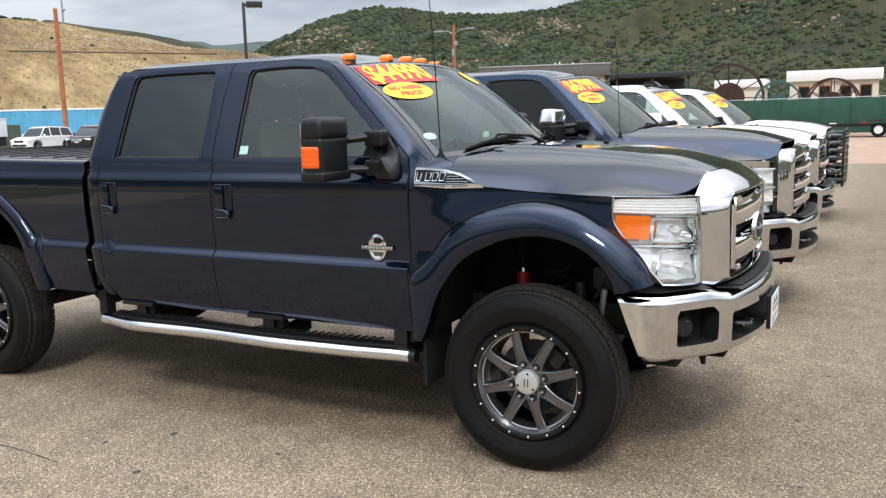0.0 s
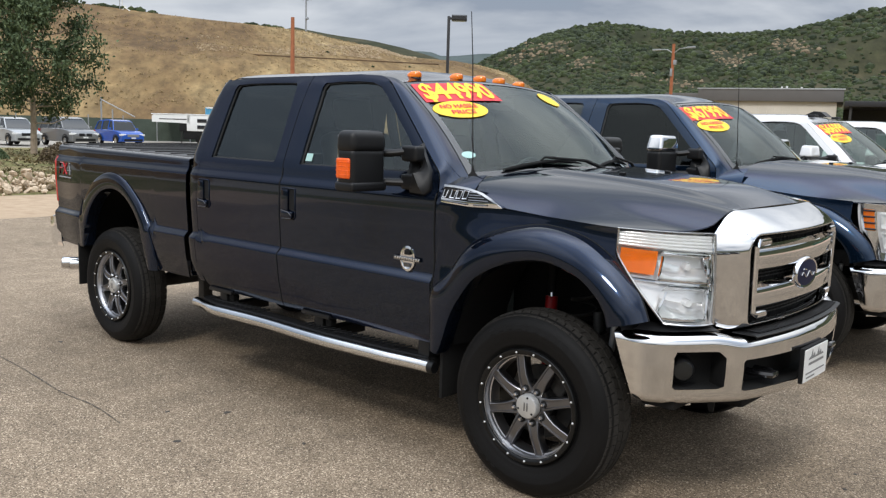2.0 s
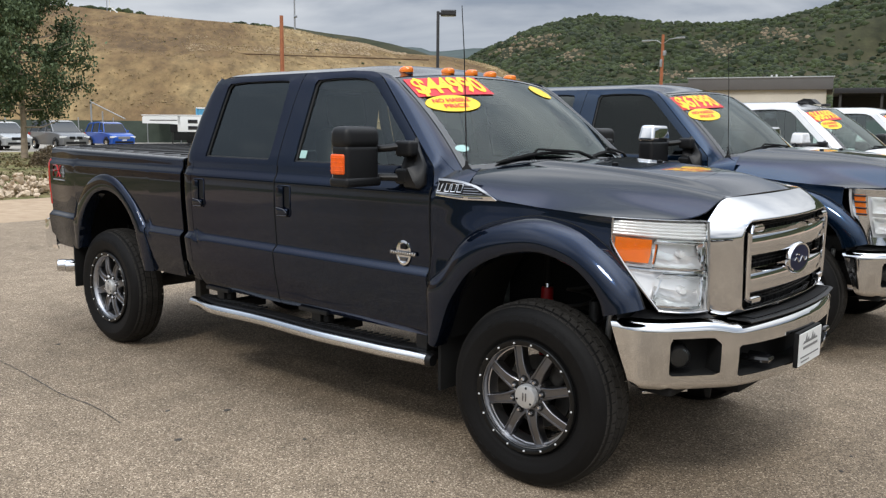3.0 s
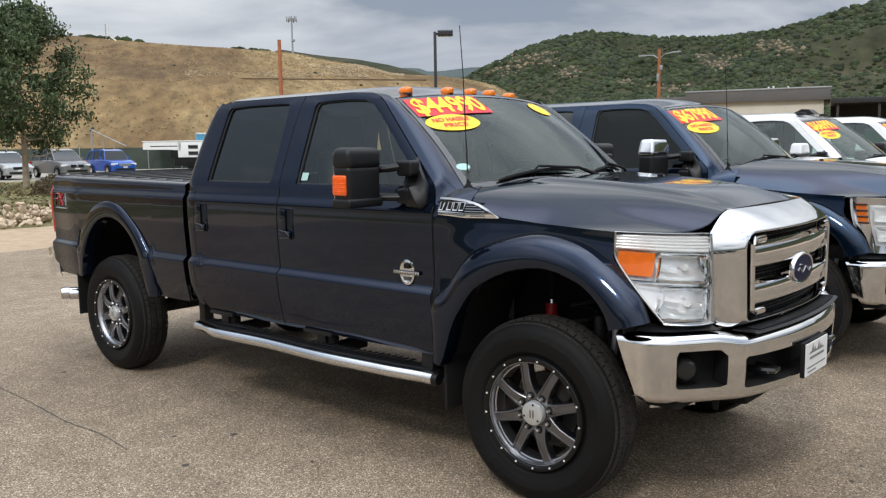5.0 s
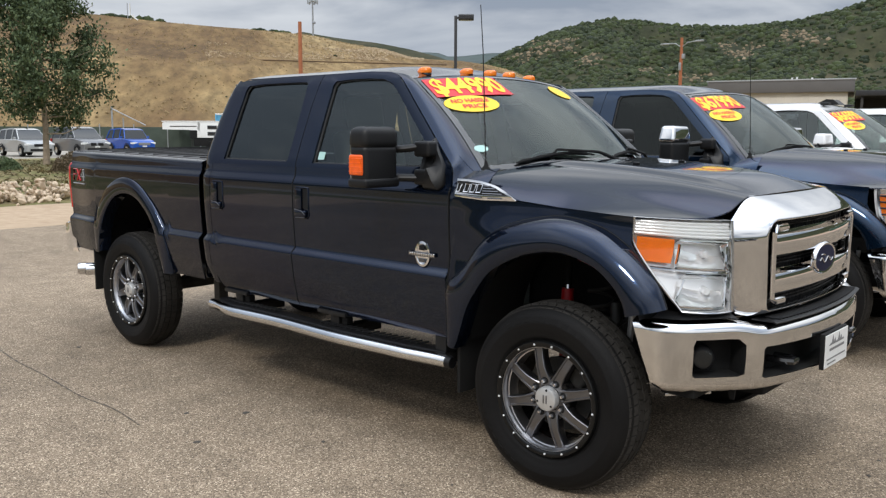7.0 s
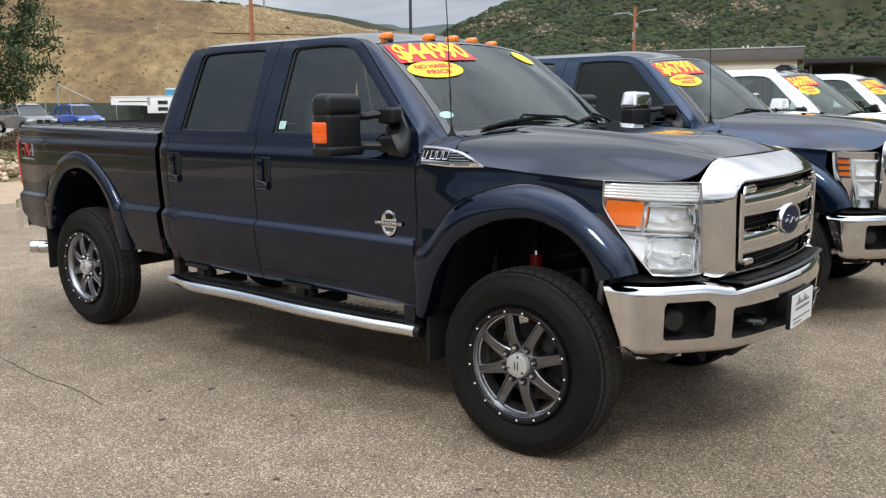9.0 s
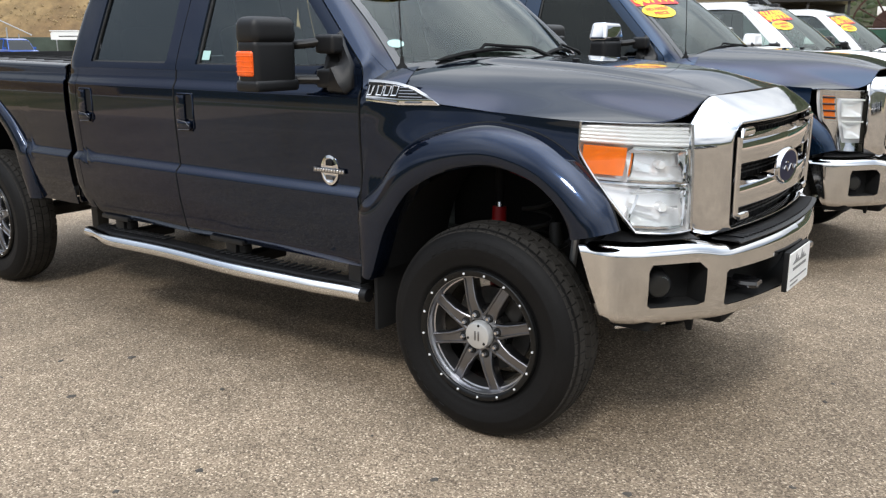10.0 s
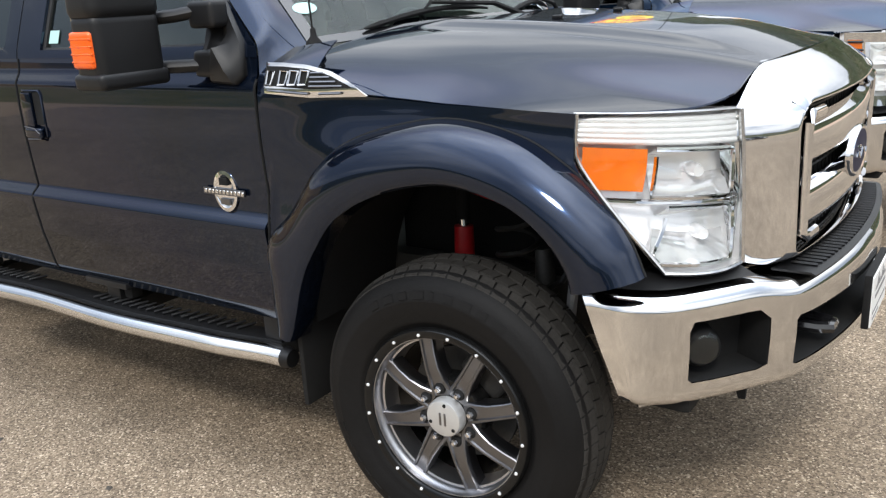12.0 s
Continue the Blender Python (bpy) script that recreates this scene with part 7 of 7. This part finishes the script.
def bar_grille(parent, frame_mat, bars, bar_mat, guard=False):
    """A tall grille of cross bars in a frame."""
    def face(y):
        return 0.785 + 0.06 * (1 - (y / 0.62) ** 2)

    def ring(w, z0, z1, r, x):
        return [(x + 0.06 * (1 - (y / 0.62) ** 2), y, z) for y, z in rounded(w, z0, z1, r, 6)]
    g = part("grille_surround", loops([ring(0.635, 0.875, 1.375, 0.08, 0.70), ring(0.630, 0.88, 1.365, 0.08, 0.775), ring(0.600, 0.90, 1.330, 0.07, 0.800), ring(0.565, 0.925, 1.300, 0.05, 0.795), ring(0.560, 0.93, 1.295, 0.05, 0.74)]), frame_mat, parent, "grille frame", angle=50)
    g.matrix_basis = Matrix.Diagonal((1, 1.14, 1, 1))
    part("grille_back", grid(lambda y, z: (face(y) - 0.05, y, z), span(-0.6, 0.6, 12), span(0.88, 1.33, 3)), MATTE, g)
    for z0, z1 in bars:
        part("grille_bar", loops([[(face(y) + d, y, z) for d, z in ((-0.02, z0), (0.02, z0 + 0.008), (0.024, (z0 + z1) / 2), (0.018, z1 - 0.008), (-0.02, z1))] for y in span(-0.575, 0.575, 14)], True, (True, True)), bar_mat, g)
    for k in range(9):
        z = 0.945 + 0.042 * k
        part("mesh_bar", tube([(face(y) - 0.02, y, z) for y in span(-0.56, 0.56, 8)], 0.006, 4), BLACK, g)
    if guard:
        for z in (0.72, 0.82, 0.92, 1.02, 1.12, 1.22, 1.32):
            part("guard_bar", tube([(0.76, -0.84, z), (0.90, -0.76, z), (0.95, -0.4, z), (0.96, 0.0, z), (0.95, 0.4, z), (0.90, 0.76, z), (0.76, 0.84, z)], 0.028, 8), GLOSS_BLACK, g, "black grille guard bar")
        for y in (-0.55, -0.2, 0.2, 0.55):
            part("guard_upright", box(0.92, 0.96, y - 0.04, y + 0.04, 0.60, 1.40, 0.01), GLOSS_BLACK, g)


def roof_visor(parent):
    part("roof_fin", loops([[(x, y * w, z) for x, z in ((-1.42, 2.045), (-1.30, 2.10), (-1.22, 2.095), (-1.14, 2.035))] for y, w in ((-0.10, 1.0), (-0.06, 1.0), (0.06, 1.0), (0.10, 1.0))], True, (True, True)), BLACK, parent, "small dark roof lamp bar")
    for s in (-1, 1):
        part("roof_marker", box(-1.24, -1.15, s * 0.42 - 0.06, s * 0.42 + 0.06, 2.02, 2.05, 0.012), BLACK, parent)


def row_pickup(name, label, paint, x, y, scale, price, cap, front, extras=(), drop=0.12, trim=0.03):
    style = {"flare": 1.012, "signal": POLISHED, "markers": False, "glass_s": GLASS_D if front == "bracket" else GLASS_S, "spoke": POLISHED, "hub": POLISHED, "bumper": BUMPER_CHROME}
    t = thing(name, label, "pickup truck", group="trucks for sale in a row")
    for sgn in (-1, 1):
        body_side(t, sgn, paint, style)
        lamp_cluster(t, sgn, PLATE_WHITE)
        tow_mirror(t, sgn, cap, style)
    place = hood(t, paint, 0.03)
    if front == "bracket":
        bar_grille(t, CHROME, [(0.945, 1.015), (1.065, 1.135), (1.185, 1.255)], CHROME)
    elif front == "cross":
        bar_grille(t, CHROME, [(1.07, 1.15)], CHROME)
    else:
        bar_grille(t, BLACK, [(1.0, 1.03), (1.16, 1.19)], BLACK, True)
    bumper(t, style)
    cab(t, paint, style)
    underbody(t, DARK_STEEL)
    bed(t, paint)
    wiper(t, -0.62, -0.05, place)
    wiper(t, 0.12, 0.68, place)
    price_sign(t, price, -0.655, 0.825)
    if "antenna" in extras:
        antenna(t, -0.826)
    if "visor" in extras:
        roof_visor(t)
    for wx in (0.0, -BASE):
        for sgn in (-1, 1):
            wheel(t, wx, sgn, style)
    t.matrix_world = pose(x, y, 0) @ Matrix.Scale(scale, 4)
    low = Matrix.Translation((0, 0, -drop)) @ Matrix.Diagonal((1, 1, 1 + (drop - trim) / 2.06, 1))
    for ob in t.children:             # these trucks ride lower on their wheels
        if ob.name.split(".")[0] != "wheel":
            ob.matrix_basis = low @ ob.matrix_basis
    return t


row_pickup("pickup_truck", "blue crew cab pickup with bracket-shaped headlights and chrome mirrors", BLUE_2, -0.02, 3.35, 1.03, "$67990", CHROME, "bracket", ("antenna",))
row_pickup("pickup_truck", "white crew cab pickup with chrome cross-bar grille", WHITE, -0.02, 6.62, 0.995, "$66990", WHITE, "cross", ("visor",))
row_pickup("pickup_truck", "white crew cab pickup with a black grille guard", WHITE, -0.04, 9.95, 1.0, "$67990", BLACK, "guard")


# ---- parked cars and trailers in the distance ----
CAR_SILVER = paint_mat("silver_paint", (0.42, 0.43, 0.43), 0.3, 0.35)
CAR_GREY = paint_mat("grey_paint", (0.19, 0.19, 0.19), 0.3, 0.35)
CAR_BLUE = paint_mat("bright_blue_paint", (0.015, 0.085, 0.40), 0.15, 0.35)
CAR_BLACK = paint_mat("black_paint", (0.012, 0.012, 0.013), 0.1, 0.35)
CAR_GLASS = mat("car_glass", (0.010, 0.012, 0.013), 0.08, 0.0, 0.0, spec=0.6)


def wagon(label, paint, az, d, heading, length=4.7, width=1.86, height=1.72, grille=BLACK, twin=False, z=0.0):
    """A five-door wagon or SUV: tapered lower body, glasshouse, lights and wheels; x ahead."""
    x0, y0, _ = at(az, d)
    t = thing("parked_car", label, "car", pose(x0, y0, z, 0, 0, heading), group="parked cars")
    hl, w, k = length / 2, width / 2, height / 1.72
    low = [(-hl, 0.42), (-hl - 0.02, 0.70), (-hl + 0.06, 1.02), (-hl + 0.25, 1.06), (hl - 1.35, 1.04), (hl - 0.75, 0.98), (hl - 0.25, 0.88), (hl - 0.04, 0.74), (hl, 0.50), (hl - 0.06, 0.30), (hl - 0.5, 0.26), (-hl + 0.3, 0.28)]
    rings = []
    for f, s in ((-1.0, 0.90), (-0.985, 0.965), (-0.93, 0.99), (-0.6, 1.0), (0, 1.01), (0.6, 1.0), (0.93, 0.99), (0.985, 0.965), (1.0, 0.90)):
        rings.append([(px * (s if abs(px) > hl * 0.8 else 1.0), f * w * (1.0 - 0.10 * (abs(px) / hl) ** 5), (0.62 + (pz - 0.62) * (1 - 0.10 * (abs(f) > 0.95))) * k) for px, pz in low])
    body = part("body", loops(rings, True, (True, True)), paint, t, angle=30)
    top = [(-hl + 0.10, 1.03), (-hl + 0.32, 1.55), (-hl + 0.62, 1.66), (-0.2, 1.72), (0.35, 1.66), (0.62, 1.56), (hl - 1.22, 1.03)]

    def cut(inset, lift, pts):
        return loops([[(px, f * (w - inset - 0.20 * max(0.0, pz - 1.0) / 0.7), (pz + lift) * k) for px, pz in pts] for f in (-1, -0.5, 0, 0.5, 1)], True, (True, True))
    house = part("glasshouse", cut(0.07, 0.0, top), CAR_GLASS, t, "dark car windows", angle=25)
    roof_pts = [(-hl + 0.30, 1.555), (-hl + 0.62, 1.672), (-0.2, 1.735), (0.35, 1.675), (0.52, 1.62), (0.30, 1.63), (-0.2, 1.665), (-hl + 0.66, 1.61)]
    part("roof", cut(0.055, 0.0, roof_pts), paint, t, angle=30)
    for s in (-1, 1):
        def yy(z):
            return s * (w - 0.064 - 0.20 * max(0.0, z - 1.0) / 0.7)
        for px0, pz0, px1, pz1 in ((hl - 1.25, 1.03, 0.50, 1.60), (0.05, 1.03, 0.0, 1.66), (-1.0, 1.03, -1.02, 1.66), (-hl + 0.14, 1.03, -hl + 0.42, 1.58)):
            part("window_pillar", tube([(px0, yy(pz0), pz0 * k), (px1, yy(pz1), pz1 * k)], 0.04, 6), paint, t)
        part("side_mirror", box(hl - 1.55, hl - 1.40, *sorted((s * (w + 0.02), s * (w + 0.17))), 1.05 * k, 1.19 * k, 0.03), paint, t)
        part("head_lamp", box(hl - 0.40, hl - 0.05, *sorted((s * (w - 0.40), s * (w - 0.05))), 0.68 * k, 0.80 * k, 0.03), PLATE_WHITE, t, "pale head lamp")
        part("tail_lamp", box(-hl - 0.02, -hl + 0.14, *sorted((s * (w - 0.28), s * (w - 0.03))), 0.80 * k, 1.0 * k, 0.03), RED_LENS, t)
        for px in (-hl + 0.92, hl - 0.88):
            wl_ = part("wheel", moved(lathe([(0.20, -0.11), (0.31, -0.12), (0.345, -0.09), (0.345, 0.09), (0.31, 0.12), (0.20, 0.11)], 24), pose(px, s * (w - 0.10), 0.345 - z)), TYRE, t)
            part("rim", moved(lathe([(0.0, -0.122), (0.06, -0.125), (0.21, -0.10), (0.225, -0.118), (0.225, 0.0)] if s < 0 else [(0.0, 0.122), (0.06, 0.125), (0.21, 0.10), (0.225, 0.118), (0.225, 0.0)], 16), pose(px, s * (w - 0.10), 0.345 - z)), POLISHED, wl_)
            part("arch_trim", moved(loops([[(r * math.cos(a), s * (w - 0.015 + h), r * math.sin(a)) for a in span(0, math.pi, 14)] for r, h in ((0.37, 0.0), (0.37, 0.02), (0.43, 0.02), (0.43, 0.0))], False), pose(px, 0, 0.36)), BLACK, t)
    for s in ((-0.24, 0.24) if twin else (0,)):
        part("grille", box(hl - 0.10, hl + 0.005, s - (0.18 if twin else 0.42), s + (0.18 if twin else 0.42), 0.60 * k, 0.78 * k, 0.03), grille, t)
    part("lower_grille", box(hl - 0.12, hl + 0.012, -0.65, 0.65, 0.34 * k, 0.48 * k, 0.02), BLACK, t)
    part("plate", box(hl + 0.006, hl + 0.02, -0.16, 0.16, 0.50 * k, 0.58 * k, 0.004), PLATE_WHITE, t, "small pale plate")
    return t


wagon("silver station wagon with dark windows", CAR_SILVER, -68.2, 61.5, 0, 4.8, 1.84, 1.76)
wagon("dark grey SUV with twin grille", CAR_GREY, -65.15, 62.0, 0, 4.85, 1.93, 1.88, BLACK, True)
wagon("bright blue small SUV", CAR_BLUE, -62.25, 65.0, -2, 4.3, 1.80, 1.80, PLATE_GREY)
wagon("silver station wagon with dark windows", CAR_SILVER, -71.8, 60, -10, 4.8, 1.84, 1.76)
wagon("white SUV with grey lower trim", WHITE, -52.9, 72, -82, 4.7, 1.85, 1.75, DARK_STEEL)
wagon("black SUV with a bright grille", CAR_BLACK, -50.0, 70, -72, 4.9, 1.95, 1.78, CHROME)


def camper():
    """White gooseneck camper trailer with a dark lower half."""
    x0, y0, _ = at(-60.3, 78)
    x1, y1, _ = at(-55.6, 74)
    yaw = math.degrees(math.atan2(y1 - y0, x1 - x0))
    n = math.hypot(x1 - x0, y1 - y0)
    t = thing("camper_trailer", "white gooseneck camper trailer with black lower body", "trailer", pose(x0, y0, 0, 0, 0, yaw))
    part("nose", loops([[(0, y, 1.75), (0.0, y, 2.25), (0.15, y, 2.38), (n * 0.5, y, 2.40), (n * 0.5, y, 1.65), (n * 0.34, y, 1.72)] for y in (0, 0.2, 2.1, 2.3)], True, (True, True)), PLATE_WHITE, t, "white gooseneck nose")
    part("body", box(n * 0.46, n, 0, 2.3, 1.05, 2.40, 0.05), PLATE_WHITE, t)
    part("roof_edge", box(-0.05, n + 0.05, -0.05, 2.35, 2.40, 2.47, 0.03), PLATE_WHITE, t)
    part("stripe", box(n * 0.10, n * 0.46, -0.015, -0.002, 1.98, 2.05), GLOSS_BLACK, t)
    part("lower_body", box(n * 0.40, n - 0.1, 0.1, 2.2, 0.35, 1.10, 0.04), MATTE, t, "black lower body")
    # black box standing in for the shadow beneath the gooseneck
    part("nose_shade_box", box(n * 0.36, n * 0.56, 0.05, 2.2, 1.0, 1.72, 0.03), MATTE, t)
    for wx, wz in ((0.60, 1.78), (0.80, 1.85), (0.60, 1.25)):
        w = part("window", box(n * wx, n * (wx + (0.15 if wx > 0.7 else 0.12)), -0.03, 0.0, wz, wz + (0.36 if wx > 0.7 else 0.28), 0.02), GLOSS_BLACK, t, "dark window")
        part("window_trim", box(n * wx - 0.03, n * (wx + (0.15 if wx > 0.7 else 0.12)) + 0.03, -0.012, -0.002, wz - 0.03, wz + (0.39 if wx > 0.7 else 0.31)), GALV, w)
    part("rack", box(n * 0.86, n * 1.03, -0.15, 0.0, 1.15, 1.45, 0.02), DARK_STEEL, t)
    for wx in (0.38, 1.02):
        part("leg", tube([(n * wx, 0.15, 0), (n * wx, 0.15, 1.6)], 0.05, 8), DARK_STEEL, t)
    for wx in (0.62, 0.74):
        part("wheel", moved(lathe([(0.0, -0.02), (0.2, -0.03), (0.36, 0.0), (0.38, 0.06), (0.38, 0.2), (0.2, 0.24)], 20), pose(n * wx, 0.0, 0.38)), TYRE, t)


def blue_container():
    x0, y0, _ = at(-57.0, 82)
    x1, y1, _ = at(-48.8, 79)
    n = math.hypot(x1 - x0, y1 - y0)
    t = thing("storage_container", "long light blue storage container", "container", pose(x0, y0, 0, 0, 0, math.degrees(math.atan2(y1 - y0, x1 - x0))))
    xs = span(0, n, int(n / 0.15))
    part("wall", grid(lambda x, z: (x, 0.04 * (1 if int(x / 0.15) % 2 else 0), z), xs, (0.15, 3.10)), BLUE_BOX, t, "light blue corrugated wall", angle=20)
    part("shell", box(0, n, 0.06, 2.5, 0.12, 3.08, 0.02), BLUE_BOX, t)
    part("top_rail", box(-0.03, n + 0.03, -0.03, 0.06, 3.08, 3.22, 0.02), PLATE_WHITE, t, "pale top rail")
    part("bottom_rail", box(-0.03, n + 0.03, -0.03, 0.06, -0.05, 0.15, 0.02), DARK_STEEL, t)
    for kx in (0.0, n):
        part("corner_post", box(kx - 0.06, kx + 0.06, -0.04, 0.1, 0.0, 3.15, 0.02), BLUE_BOX, t)


def slope_panel():
    x, y, _ = at(-54.0, 100)
    t = thing("tilted_panel", "dark grey tilted panel on the dry slope", "panel", pose(x, y, 3.3, 0, 0, 30))
    part("sheet", loops([[(-0.7, -0.1, 0), (0.7, -0.1, 0), (1.7, 0.6, -1.7), (0.3, 0.6, -1.7)], [(-0.7, 0.0, 0.02), (0.7, 0.0, 0.02), (1.7, 0.7, -1.68), (0.3, 0.7, -1.68)]], True, (True, True)), ROOF_GREY, t)
    part("post", tube([(0.5, 0.5, -3.5), (0.3, 0.4, -0.6)], 0.06, 6), GALV, t)


def road_fence():
    """Green screened fence with a chain-link gate frame behind the parked cars."""
    t = thing("road_fence", "chain-link fence with faded green screen behind the cars", "fence", kind="structure")
    for k in range(8):
        a0, a1 = -70 + 2.0 * k, -68 + 2.0 * k
        p, q = Vector(at(a0, 80)), Vector(at(a1, 80))
        part("post", tube([p, p + Vector((0, 0, 2.2))], 0.05, 6), GALV, t)
        part("screen", grid(lambda u, w: tuple(p.lerp(q, u) + Vector((0, 0, 0.05 + 1.9 * w))), span(0, 1, 4), span(0, 1, 2)), mat("faded_screen", (0.060, 0.078, 0.060), 0.85, vary=0.2, scale=1) if k == 0 else bpy.data.materials["faded_screen"], t, solid=0.01)
    p, q = Vector(at(-63.25, 79)), Vector(at(-61.3, 79))
    part("gate_post", tube([p, p + Vector((0, 0, 3.7))], 0.07, 8), GALV, t)
    part("gate_post", tube([p.lerp(q, 0.33), p.lerp(q, 0.33) + Vector((0, 0, 2.7))], 0.06, 8), GALV, t)
    part("gate_brace", tube([p + Vector((0, 0, 3.5)), q + Vector((0, 0, 2.1))], 0.05, 6), GALV, t)


def wind_mast():
    x, y, _ = at(-61.9, 330)
    t = thing("wind_mast", "thin white mast on the far crest", "mast", pose(x, y, 330 * math.tan(radians(6.6))))
    part("mast", tube([(0, 0, -4), (0, 0, 8.0)], 0.22, 6), PLATE_WHITE, t)
    part("vane", box(0.2, 2.6, -0.12, 0.12, 3.0, 3.9, 0.1), PLATE_WHITE, t)


# out-of-view cars, added to stand in for vehicles mirrored in chrome and paint
for k, (pm, hh) in enumerate(((CAR_BLACK, 1.80), (CAR_GREY, 1.75), (CAR_BLACK, 1.85), (CAR_GREY, 1.70), (CAR_BLACK, 1.78))):
    wagon("unseen dark SUV across the lot, added for reflections", pm, 165 - 9.5 * k, 17.0 + 1.2 * k, 78, 4.8, 1.9, hh)
camper()
blue_container()
slope_panel()
road_fence()
wind_mast()


# ---- small marks on the asphalt ----
def asphalt_marks():
    rnd = random.Random(9)
    tar = mat("dark_tar", (0.06, 0.052, 0.043), 0.8, vary=0.3, scale=20)
    pts = [(-4.6, -1.70), (-4.14, -1.75), (-3.57, -1.77), (-3.0, -1.81), (-2.6, -1.79), (-2.2, -1.83)]
    line_ = curve([(x, y, 0) for x, y in pts], 40)
    rings = [[(float(p[0]) + rnd.uniform(-0.01, 0.01), float(p[1]) + s * rnd.uniform(0.001, 0.006), 0.003) for s in (-1, 1)] for p in line_]
    tagged(part("asphalt_crack", loops(rings, False), tar, angle=0), "thin dark crack in the asphalt", "crack", kind="structure")
    known = [(-0.81, -2.13), (-0.64, -2.13), (1.17, -0.65), (0.70, -1.05), (-0.35, -1.24), (1.08, 0.23), (1.06, 0.47), (-1.74, -1.75), (-0.69, -1.85), (-1.95, -1.29)]
    for k in range(46):
        x, y = rnd.uniform(-4.5, 4.5), rnd.uniform(-4.0, -0.9)
        if k < len(known):
            x, y = known[k]
        elif rnd.random() < 0.3:
            x, y = rnd.uniform(0.8, 5), rnd.uniform(-3, 6)
        r = rnd.uniform(0.006, 0.022)
        n = 9
        poly = [(x + r * rnd.uniform(0.5, 1.3) * math.cos(2 * math.pi * j / n), y + r * rnd.uniform(0.5, 1.3) * math.sin(2 * math.pi * j / n)) for j in range(n)]
        tagged(part("tar_spot", loops([[(a, b, 0.0005) for a, b in poly], [(x + (a - x) * 0.6, y + (b - y) * 0.6, 0.005) for a, b in poly]], True, (False, True)), tar, angle=0), "small dark tar spot on the asphalt", "tar spot", "tar spots on the asphalt")


asphalt_marks()
